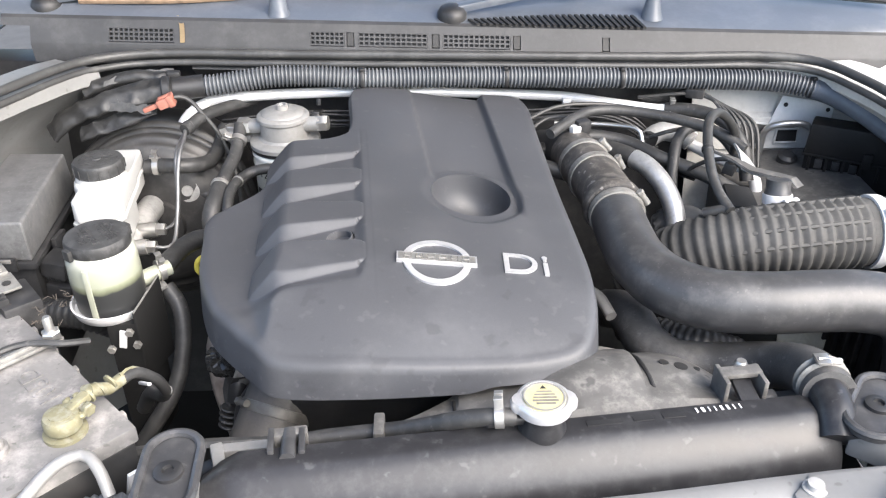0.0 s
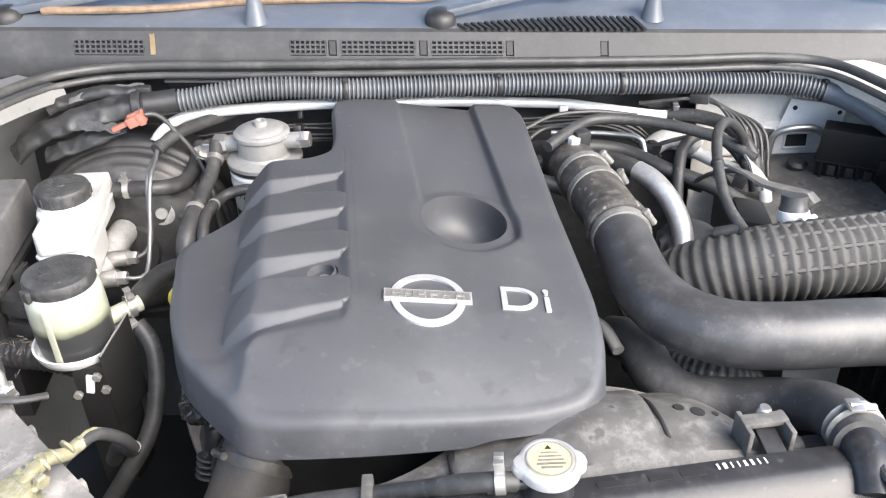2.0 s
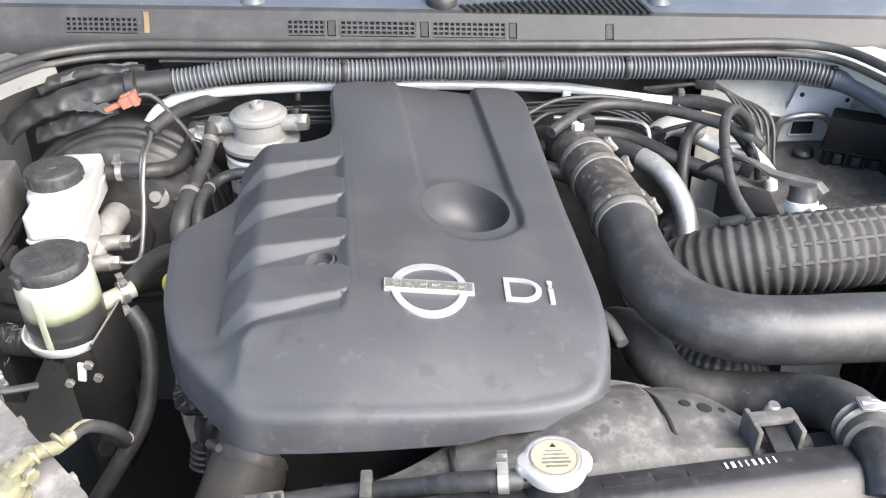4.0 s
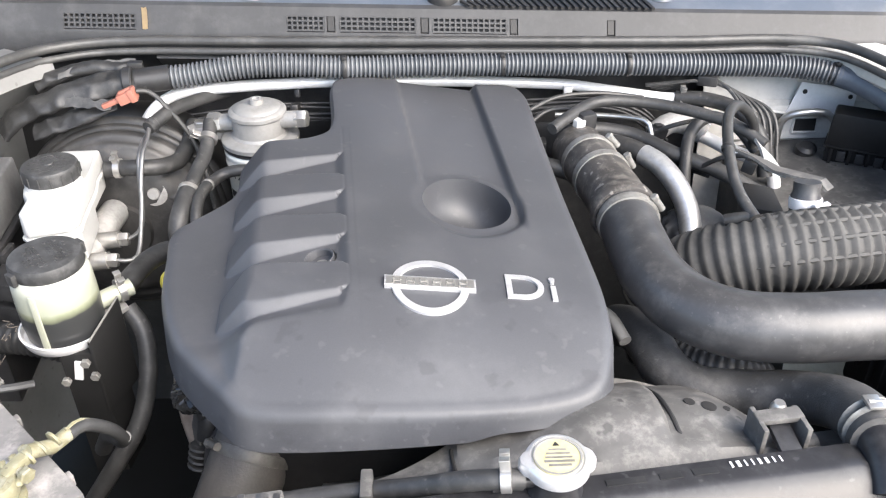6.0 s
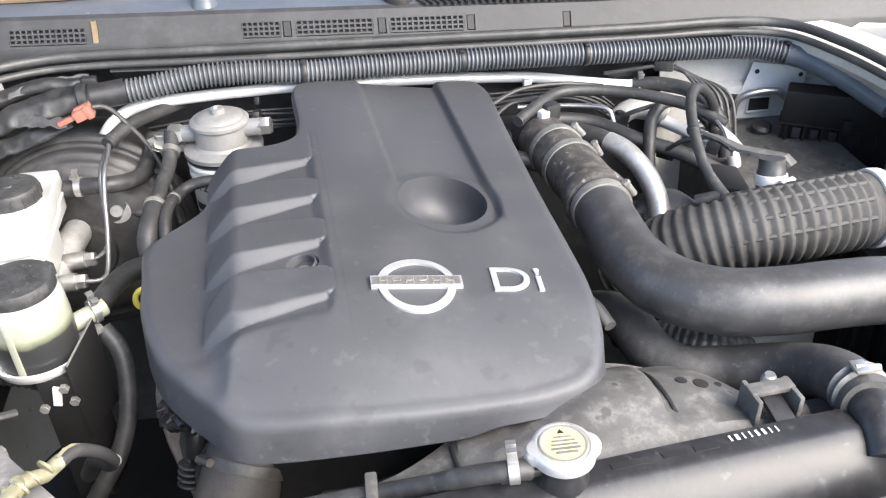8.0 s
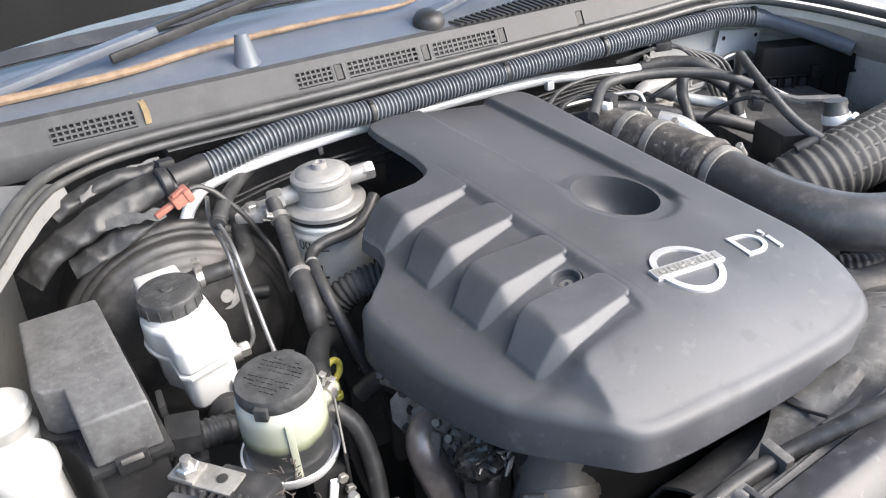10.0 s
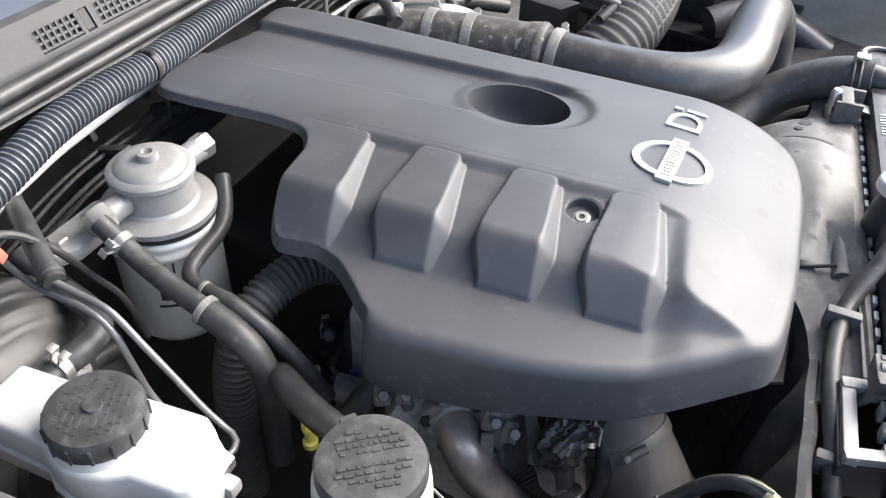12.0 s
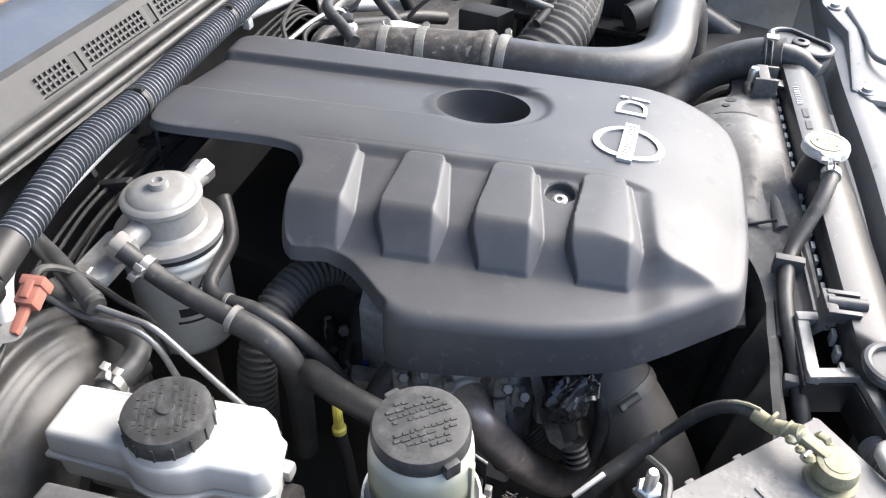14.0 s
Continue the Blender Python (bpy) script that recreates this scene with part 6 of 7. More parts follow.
    part("cap_label", lathe([(0.0165, 1.1480), (0.0165, 1.1493), (0, 1.1494)], c, seg=40), M_LABEL, cap, "yellow warning label")
    part("label_ring", lathe([(0.0163, 1.1490), (0.0163, 1.1499), (0.0150, 1.1499), (0.0150, 1.1490)], c, seg=40), M_FILTERCAP, cap)
    tri = bmesh.new()
    tri.faces.new([tri.verts.new((c.x + dx, c.y + dy, c.z + 1.1499)) for dx, dy in ((-0.0025, 0.0085), (0.0025, 0.0085), (0, 0.0125))])
    part("warning_triangle", tri, M_DARKINK, cap)
    for k, w in enumerate((0.012, 0.016, 0.018, 0.020, 0.015)):
        part("label_bar", block((c.x + 0.0005, c.y + 0.0055 - 0.0034 * k, c.z + 1.1497), (w, 0.0014 if k < 3 else 0.0018, 0.0004), 0), M_BAND, cap)
    # overflow hose
    h = thing("overflow_hose", "thin black overflow hose from the radiator neck", "hose", (-0.08, 0.48, 1.08))
    part("tube", tube([(0.055, 0.465, 1.137), (0.046, 0.464, 1.139), (0.018, 0.470, 1.132), (-0.016, 0.4835, 1.112), (-0.037, 0.4915, 1.101), (-0.071, 0.4945, 1.0945), (-0.110, 0.4930, 1.090), (-0.154, 0.4850, 1.082), (-0.20, 0.478, 1.070), (-0.24, 0.462, 1.03)], 0.0072, 14), M_RUBBER, h)
    spring_clip(h, (0.044, 0.4645, 1.1385), (1, -0.1, 0.1), 0.0080, (-0.1, 0.3, 1))
    for x, y, z in ((-0.052, 0.4935, 1.098), (-0.178, 0.4815, 1.077)):
        part("hose_holder", block((x, y, z), (0.009, 0.026, 0.019), 0.002), M_SHROUD, h, "grey plastic hose holder")


radiator()


def fan_shroud():
    t = thing("fan_shroud", "dusty black plastic fan shroud behind the radiator", "fan shroud", (0.05, 0.52, 0.70))
    def back(x):
        return 0.478 + 0.110 * x
    rows = []
    for f, dz in ((0.0, 0.020), (0.10, 0.022), (0.20, 0.016), (0.30, 0.010), (0.36, 0.009), (0.42, 0.008), (0.5, 0.006), (0.6, 0.005), (0.7, 0.004), (0.85, 0.002), (1.0, 0.0), (1.02, -0.03), (1.03, -0.30)):
        row = []
        for k in range(91):
            x = -0.13 + 0.45 * k / 90
            bulge = 0.072 * math.exp(-((x - 0.165) / 0.088) ** 4)
            wide = 0.072 * math.exp(-((x - 0.165) / (0.088 if x > 0.165 else 0.165)) ** 4)
            y0, y1 = back(x), back(x) + 0.040 + wide
            y = y0 + (y1 - y0) * f
            pad = 0.007 * ramp(0.514, 0.524, y) * ramp(0.008, 0.016, x) * (1 - ramp(0.168, 0.176, x)) * (f <= 1.0)
            row.append((x, y, 1.082 + dz + pad + 0.024 * bulge / 0.072 * math.sin(min(1, f) * 3.14)))
        rows.append(row)
    part("top_panel", sheet(rows, 0.003), M_SHROUD, t)
    # curved ring that sweeps up beside the cover
    rows = []
    for k in range(25):
        a = radians(8 + 30 * k / 24)
        row = []
        for r, y in ((0.285, 0.508), (0.292, 0.515), (0.293, 0.600), (0.287, 0.606)):
            row.append((0.085 + r * math.sin(a) * 0.86, y + 0.095 * 0.085 + 0.05 * math.sin(a), 0.800 + r * math.cos(a)))
        rows.append(row)
    part("fan_ring", sheet(rows, 0.003), M_SHROUD, t, "dusty curved fan ring")
    def skin(x, y):
        bulge = 0.072 * math.exp(-((x - 0.165) / 0.088) ** 4)
        f = min(1.0, max(0.0, (y - back(x)) / (0.040 + bulge)))
        return 1.082 + 0.012 * (1 - f) ** 2 + 0.024 * bulge / 0.072 * math.sin(f * 3.14)
    part("panel_joint", tube([(x, y, skin(x, y) + 0.0045) for x, y in ((0.171, 0.588), (0.176, 0.565), (0.180, 0.540), (0.184, 0.522), (0.192, 0.519), (0.205, 0.522))], 0.0019, 8), M_DEEP, t, "dark joint line")
    part("panel_joint", tube([(0.0105, 0.540, 1.0870), (0.0115, 0.525, 1.0900), (0.0125, 0.512, 1.0950), (0.0135, 0.503, 1.0985)], 0.0016, 8), M_DEEP, t, "dark joint line")
    part("rolled_edge", tube([(x, 0.4965 + 0.128 * (x - 0.0126), 1.0905) for x in (0.006, 0.012, 0.05, 0.10, 0.15, 0.20, 0.25, 0.29)], 0.0088, 16), M_SHROUD, t, "rolled stiffening edge")
    for x, y, r in ((0.212, 0.555, 0.0062), (0.198, 0.560, 0.0045), (0.227, 0.556, 0.0030)):
        part("shroud_slot", lathe([(r, 0), (r, 0.0034), (0, 0.0036)], (x, y, skin(x, y)), (0.15, 0.15, 1), 16), M_DEEP, t, "dark hole")
    # clips to the tank
    for x in (0.252,):
        y = back(x) + 0.013
        c = part("mount_clip", block((x, y + 0.006, 1.128), (0.036, 0.012, 0.005), 0.0012, (0, 0, 6)), M_SHROUD, t)
        part("clip_strap", block((x + 0.002, y - 0.004, 1.118), (0.016, 0.034, 0.005), 0.001, (12, 0, 6)), M_TANK, c)
        for s in (-1, 1):
            part("clip_leg", block((x + 0.016 * s, y + 0.002, 1.115), (0.004, 0.026, 0.030), 0.001, (0, 0, 6)), M_SHROUD, c)
        part("clip_stud", lathe([(0.006, 0), (0.006, 0.012), (0.004, 0.016), (0, 0.016)], (x + 0.004, y + 0.016, 1.116), seg=14), M_STEEL, c)
    # open frame bracket at the end of the tank
    loop = [(-0.232, 0.416), (-0.170, 0.440), (-0.182, 0.476), (-0.118, 0.483), (-0.108, 0.442)]
    b = bmesh.new()
    for k, (p, q) in enumerate(zip(loop, loop[1:])):
        d = Vector((q[0] - p[0], q[1] - p[1]))
        block(((p[0] + q[0]) / 2, (p[1] + q[1]) / 2, 1.096 + 0.0012 * (k % 2)), (d.length + 0.010, 0.010, 0.008), 0.0015, (0, 0, math.degrees(math.atan2(d.y, d.x))), b)
    part("frame_bracket", b, M_FILTERCAP, t, "grey plastic open bracket")
    part("bracket_web", prism([(-0.230, 0.419), (-0.173, 0.442), (-0.185, 0.479), (-0.116, 0.486), (-0.116, 0.490), (-0.190, 0.482), (-0.178, 0.445), (-0.233, 0.423)], 1.060, 1.093, 0.001), M_TANK, t)
    c = part("latch_clip", block((-0.121, 0.468, 1.117), (0.030, 0.010, 0.016), 0.002, (0, 0, 8)), M_SHROUD, t)
    for s in (-1, 1):
        part("latch_arm", block((-0.121 + 0.012 * s, 0.458, 1.120), (0.005, 0.026, 0.012), 0.001, (0, 0, 6)), M_PIPE, c)
    part("latch_pin", tube([(-0.120, 0.470, 1.121), (-0.118, 0.440, 1.122)], 0.0062, 14, straight=True), M_PIPE, c)
    # outer wall at the end of the shroud, with upright folds
    rows = []
    for z, dy in ((1.082, -0.010), (1.086, -0.006), (1.084, 0.000), (1.072, 0.004), (1.05, 0.008), (1.00, 0.014), (0.95, 0.020), (0.80, 0.024)):
        rows.append([(x, 0.506 + dy + 0.05 * (x + 0.15) + 0.007 * math.sin(x * 98 + 1.2) * min(1.0, max(0.0, (1.086 - z) / 0.03)), z - 0.02 * max(0.0, -0.2 - x) * 4 - 0.035 * min(1.0, max(0.0, (x + 0.09) / 0.04))) for x in (-0.285 + 0.005 * k for k in range(122))])
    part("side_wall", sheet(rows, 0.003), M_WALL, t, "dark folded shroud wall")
    # the shroud's inner lip, sloping down under the engine cover
    rows = [[(x, 0.517 + 0.05 * (x + 0.15) + dy, 1.066 - dz - 0.01 * math.sin(x * 19) ** 2) for x in (-0.095 + 0.0125 * k for k in range(20))] for dy, dz in ((0.0, 0.0), (0.006, 0.003), (0.02, 0.010), (0.045, 0.030), (0.06, 0.060))]
    part("inner_lip", sheet(rows, 0.003), M_SHROUD, t)


fan_shroud()


def mount_bracket(x, y, turn, label, z=1.095):
    t = thing("radiator_mount", label, "bracket", (x, y, z - 0.025))
    m = pose(0, 0, 0, 0, 0, turn)
    oval = []
    for k in range(40):
        a = 2 * math.pi * k / 40
        v = m @ Vector((0.021 * math.cos(a), 0.020 * (1 if math.sin(a) > 0 else -1) + 0.021 * math.sin(a), 0))
        oval.append((x + v.x, y + v.y))
    part("plate", prism(oval, z, z + 0.006, 0.0015), M_PIPE, t)
    rim = []
    for k in range(41):
        a = 2 * math.pi * k / 40
        v = m @ Vector((0.020 * math.cos(a), 0.020 * (1 if math.sin(a) > 0 else -1) + 0.020 * math.sin(a), 0))
        rim.append((x + v.x, y + v.y, z + 0.007))
    part("rim", tube(rim, 0.0036, 8, straight=True, caps=False), M_PIPE, t)
    part("bush", lathe([(0.0105, 0), (0.0105, 0.0035), (0.008, 0.0045), (0.0045, 0.0045), (0.004, 0.002), (0, 0.002)], (x, y, z + 0.0055), seg=24), M_BLACK, t, "black rubber bush")
    part("foot", block((x, y - 0.01, z - 0.013), (0.034, 0.05, 0.028), 0.003, (0, 0, turn)), M_BODY, t)


mount_bracket(-0.197, 0.412, 4, "grey oval radiator mount with a rubber bush", 1.133)
mount_bracket(0.350, 0.482, -37, "grey oval radiator mount with a rubber bush", 1.120)
solo("front_loom", corrugated([(-0.225, 0.430, 1.078), (-0.25, 0.425, 1.090), (-0.28, 0.415, 1.092), (-0.33, 0.39, 1.085), (-0.40, 0.36, 1.07)], 0.010, 0.0055, 0.002, 18), M_CONDUIT, "grey corrugated wiring conduit before the battery", "wiring loom", sharp=70)
solo("pale_strap", tube([(-0.250, 0.424, 1.105), (-0.258, 0.434, 1.122), (-0.270, 0.444, 1.127), (-0.283, 0.440, 1.127), (-0.294, 0.427, 1.125), (-0.303, 0.410, 1.120), (-0.33, 0.385, 1.10)], 0.0048, 10), M_FILTERCAP, "pale plastic strap beside the battery", "strap")
t = thing("headlamp_panel", "silver pressed panel at the front corner", "body panel", (0.42, 0.38, 1.105))
part("panel", prism([(0.255, 0.30), (0.56, 0.30), (0.62, 0.45), (0.48, 0.452), (0.40, 0.425), (0.275, 0.424), (0.255, 0.405)], 1.105, lambda x, y: 1.114 + 0.014 * (0.31 < x < 0.50), 0.004), M_BODY, t)
part("pressed_ridge", tube([(0.315, 0.31, 1.1285), (0.318, 0.36, 1.1285), (0.33, 0.395, 1.1285), (0.39, 0.405, 1.1285), (0.47, 0.42, 1.1285)], 0.004, 10), M_BODY, t, "rolled pressed ridge")
for x, y, z in ((0.272, 0.408, 1.114), (0.470, 0.437, 1.128), (0.34, 0.36, 1.128)):
    solo("panel_bolt", lathe([(0.009, 0), (0.009, 0.0015), (0.0065, 0.002), (0.006, 0.006), (0, 0.0065)], (x, y, z), seg=16), M_CAST, "dull bolt on the pressed front panel", "bolt", "bolts on the front panel")


# ---- hoses and intake on the right ----
def intercooler_pipe():
    t = thing("intercooler_pipe", "large black moulded intercooler pipe with a rubber coupler", "pipe", (0.25, 0.75, 1.05))
    part("moulded_pipe", tube([(0.207, 0.835, 1.117), (0.206, 0.775, 1.117), (0.210, 0.715, 1.118), (0.228, 0.670, 1.119), (0.262, 0.643, 1.120), (0.312, 0.634, 1.121), (0.365, 0.634, 1.122), (0.410, 0.633, 1.121), (0.440, 0.629, 1.114), (0.460, 0.623, 1.095), (0.468, 0.617, 1.06), (0.470, 0.61, 0.98)], 0.0302, 30, 0.008), M_PIPE, t, sharp=60)
    part("coupler", tube([(0.186, 1.005, 1.108), (0.192, 0.96, 1.113), (0.199, 0.91, 1.116), (0.205, 0.86, 1.117), (0.207, 0.832, 1.117)], lambda f: 0.0318 + 0.003 * math.exp(-((f - 0.93) / 0.05) ** 2), 28, 0.006), M_DUSTYRUBBER, t, "dusty rubber coupler", 60)
    part("lip", lathe([(0.030, 0), (0.0355, 0.001), (0.036, 0.005), (0.0335, 0.010), (0.029, 0.011)], (0.206, 0.842, 1.117), (0.03, -1, 0), 36), M_DUSTYRUBBER, t)
    hose_clamp(t, (0.193, 0.962, 1.1130), (0.14, -1, 0.05), 0.0322, 0.012, (0.8, 0, 0.7), M_BAND)
    hose_clamp(t, (0.1985, 0.917, 1.1158), (0.13, -1, 0.04), 0.0322, 0.012, (0.9, 0, 0.5), M_BAND)
    hose_clamp(t, (0.207, 0.820, 1.117), (0.02, -1, 0.0), 0.0312, 0.012, (0.85, 0, 0.6), M_BAND, "pale band clamp")
    part("throttle_neck", tube([(0.150, 1.06, 1.09), (0.172, 1.03, 1.102), (0.186, 1.00, 1.108)], 0.027, 24), M_BLACK, t)
    part("sensor", block((0.196, 1.012, 1.143), (0.020, 0.016, 0.020), 0.003, (0, 0, 20)), M_BLACK, t)
    part("sensor_clip", hexnut((0.186, 1.004, 1.138), (0, 0, 1), 0.008, 0.010), M_ALU, t)


intercooler_pipe()


def radiator_hose():
    t = thing("radiator_hose", "black woven-faced radiator hose with a wire clamp", "hose", (0.24, 0.6, 1.05))
    part("tube", tube([(0.196, 0.77, 1.02), (0.203, 0.730, 1.045), (0.209, 0.697, 1.052), (0.216, 0.672, 1.047), (0.2365, 0.647, 1.043), (0.2745, 0.634, 1.0465), (0.311, 0.609, 1.066), (0.3275, 0.572, 1.092), (0.3255, 0.5325, 1.1125), (0.320, 0.500, 1.121)], 0.0222, 26, 0.008), M_WOVEN, t, sharp=60)
    part("spigot", tube([(0.320, 0.508, 1.121), (0.318, 0.485, 1.118), (0.315, 0.465, 1.106)], 0.0165, 24), M_TANK, t)
    for dy in (0.0, 0.007):
        part("wire_clamp", lathe([(0.0210, -0.0014), (0.0234, 0.0), (0.0210, 0.0014)], (0.3205, 0.515 + dy, 1.1205), (0.0, -1, 0.15), 28), M_BAND, t, "spring wire clamp")
    part("clamp_screw", tube([(0.332, 0.519, 1.142), (0.312, 0.519, 1.144)], 0.003, 8, straight=True), M_STEEL, t)
    part("clamp_tab", block((0.316, 0.519, 1.1445), (0.012, 0.014, 0.003), 0.001), M_STEEL, t)


radiator_hose()


def intake_hose():
    t = thing("intake_hose", "black ribbed air intake hose", "hose", (0.38, 0.78, 1.05))
    line = [(0.245, 0.835, 1.010), (0.268, 0.812, 1.050), (0.300, 0.790, 1.082), (0.345, 0.776, 1.101), (0.40, 0.772, 1.110), (0.455, 0.776, 1.113), (0.478, 0.778, 1.113)]
    path = smooth_path(line, 0.00265)
    n = len(path)
    wave = (0.0, 0.0004, 0.0030, 0.0028)
    part("ribbed_tube", tube(path, lambda f: 0.0385 + wave[int(round(f * (n - 1))) % 4] * (f < 0.97) - 0.008 * max(0.0, 0.25 - f), 32, straight=True), M_INTAKE, t, sharp=50)
    # long straps that cross the ribs
    for k in range(6):
        a = radians(20 + 28 * k)
        b = bmesh.new()
        strip = [p + Vector((0, -math.cos(a) * 0.0388, math.sin(a) * 0.0388)) for p in path[int(n * 0.35):int(n * 0.96)]]
        part("cross_strap", tube(strip, 0.0029, 6, straight=True, bm=b), M_INTAKE, t)
    hose_clamp(t, (0.482, 0.778, 1.113), (1, 0.03, 0), 0.0405, 0.013, (0, -0.6, 0.8), M_ALU, "bright band clamp")
    part("outlet_duct", tube([(0.478, 0.778, 1.113), (0.53, 0.78, 1.112), (0.60, 0.78, 1.11)], 0.0385, 28), M_PIPE, t)


intake_hose()


def air_box():
    t = thing("air_filter_box", "black ribbed air filter box", "air filter box", (0.58, 0.72, 0.85))
    part("body", prism([(0.50, 0.62), (0.66, 0.60), (0.67, 0.88), (0.52, 0.87)], 0.85, 1.040, 0.006), M_BLACK, t)
    part("lid", prism([(0.535, 0.70), (0.66, 0.69), (0.67, 0.88), (0.545, 0.87)], 1.040, 1.135, 0.008, 0.95), M_BLACK, t)
    part("flange", prism([(0.488, 0.61), (0.67, 0.59), (0.68, 0.89), (0.512, 0.882)], 1.032, 1.042, 0.002), M_BLACK, t)
    for k in range(9):
        part("wall_rib", block((0.497 + 0.002 * k, 0.635 + 0.028 * k, 0.965), (0.008, 0.004, 0.13), 0.001, (0, 0, 4)), M_BLACK, t)
    for k in range(6):
        part("top_rib", block((0.565, 0.625 + 0.012 * k, 1.046), (0.10, 0.003, 0.010), 0.0008, (0, 0, -4)), M_BLACK, t)


air_box()


def breather():
    t = thing("breather_neck", "black breather neck with a bright clamp and a bent stay", "pipe", (0.39, 0.82, 1.10))
    part("neck", lathe([(0.0165, 0), (0.0150, 0.012), (0.0150, 0.030), (0.0135, 0.033), (0.0135, 0.045), (0, 0.045)], (0.389, 0.815, 1.112), (0, 0.25, 1), 24), M_PIPE, t)
    hose_clamp(t, (0.389, 0.820, 1.134), (0, 0.25, 1), 0.0152, 0.012, (0.4, -1, 0), M_ALU, "bright band clamp")
    part("stay", sheet([[(0.333, 0.905, 1.158), (0.352, 0.882, 1.156), (0.366, 0.858, 1.152), (0.380, 0.842, 1.154), (0.402, 0.828, 1.154), (0.410, 0.822, 1.146)], [(0.345, 0.915, 1.150), (0.366, 0.893, 1.150), (0.380, 0.872, 1.148), (0.394, 0.858, 1.150), (0.416, 0.842, 1.150), (0.424, 0.836, 1.142)]], 0.003), M_SHROUD, t, "bent grey metal stay")
    part("upright_stay", sheet([[(0.362, 0.868, 1.150), (0.370, 0.905, 1.153), (0.374, 0.935, 1.152)], [(0.384, 0.862, 1.142), (0.383, 0.905, 1.145), (0.380, 0.935, 1.145)]], 0.003), M_CAST, t, "pale metal stay")
    part("web", prism([(0.352, 0.862), (0.385, 0.845), (0.393, 0.905), (0.362, 0.92)], 1.04, 1.105, 0.004), M_DEEP, t)


breather()

solo("lamp_housing", prism([(0.40, 0.47), (0.56, 0.46), (0.60, 0.58), (0.44, 0.60)], 0.85, 1.045, 0.01), M_BLACK, "black lamp housing back beside the radiator", "lamp housing")
solo("inlet_duct", tube([(0.50, 0.70, 1.06), (0.53, 0.66, 1.07), (0.545, 0.61, 1.06), (0.55, 0.55, 1.03)], 0.022, 18), M_PIPE, "grey inlet duct behind the intercooler pipe", "duct")


# ---- right rear corner ----
t = thing("breather_hose", "thin black breather hose arching over the intake", "hose", (0.35, 0.9, 1.1))
part("tube", tube([(0.324, 0.786, 1.138), (0.316, 0.815, 1.150), (0.316, 0.860, 1.172), (0.330, 0.915, 1.190), (0.350, 0.945, 1.188), (0.372, 0.965, 1.170), (0.392, 0.985, 1.140), (0.40, 1.0, 1.11)], 0.0058, 12), M_RUBBER, t)
part("spigot", tube([(0.322, 0.790, 1.138), (0.300, 0.800, 1.128)], 0.006, 12, straight=True), M_RUBBER, t)
part("tie", lathe([(0.0064, -0.003), (0.0072, -0.002), (0.0072, 0.002), (0.0064, 0.003)], (0.317, 0.868, 1.1745), (0.1, 0.9, 0.4), 16), M_BLACK, t)
hose("coolant_hose", [(0.150, 0.985, 1.145), (0.175, 1.01, 1.150), (0.215, 1.045, 1.152), (0.27, 1.045, 1.150), (0.33, 1.02, 1.147), (0.375, 0.99, 1.140), (0.40, 0.965, 1.128)], 0.0072, "black coolant hose crossing behind the intake")
hose("coolant_hose", [(0.14, 1.02, 1.105), (0.20, 1.055, 1.110), (0.26, 1.05, 1.105), (0.31, 1.01, 1.095), (0.36, 0.98, 1.085), (0.40, 0.95, 1.07)], 0.0095, "thick black coolant hose behind the intake")
hose("coolant_hose", [(0.13, 0.985, 1.11), (0.10, 0.99, 1.11), (0.165, 0.965, 1.10), (0.19, 0.96, 1.09)], 0.010, "short black hose beside the cover")
hose("coolant_hose", [(0.315, 0.965, 1.05), (0.318, 0.99, 1.09), (0.332, 1.025, 1.120), (0.36, 1.045, 1.128), (0.39, 1.035, 1.120), (0.41, 1.0, 1.10)], 0.0078, "black hose bowing over a pale pipe")
hose("steel_line", [(0.17, 1.085, 1.118), (0.25, 1.075, 1.118), (0.285, 1.06, 1.116), (0.29, 1.05, 1.10)], 0.0035, "bare steel line behind the cover", M_STEEL, "pipe", 10)
hose("coolant_hose", [(0.205, 1.05, 1.098), (0.23, 1.028, 1.104), (0.255, 1.006, 1.105), (0.270, 0.989, 1.103)], 0.0125, "thick black hose joining a foil-wrapped one")
hose("foil_hose", [(0.266, 0.994, 1.104), (0.281, 0.972, 1.101), (0.297, 0.943, 1.086), (0.305, 0.917, 1.066), (0.304, 0.890, 1.038), (0.30, 0.875, 1.01)], 0.0130, "foil-wrapped silver hose behind the coupler", M_FOIL, "hose", 18)


def turbo_pipes():
    t = thing("turbo_oil_pipe", "pale cast elbow and pipe of the turbo feed", "pipe", (0.38, 1.05, 1.05))
    part("elbow", tube([(0.30, 1.085, 1.085), (0.325, 1.090, 1.100), (0.350, 1.085, 1.098), (0.366, 1.075, 1.090)], 0.014, 16), M_CAST, t)
    part("union", hexnut((0.362, 1.083, 1.092), (0.3, -0.3, 0.9), 0.011, 0.014), M_ALU, t)
    part("long_pipe", tube([(0.350, 1.097, 1.090), (0.368, 1.085, 1.083), (0.40, 1.058, 1.074), (0.430, 1.036, 1.068), (0.446, 1.026, 1.056), (0.452, 1.018, 1.02), (0.455, 1.01, 0.97)], 0.0085, 14), M_ALU, t)
    part("pipe_nut", hexnut((0.452, 1.018, 1.022), (0, -0.2, -1), 0.012, 0.012), M_CAST, t)


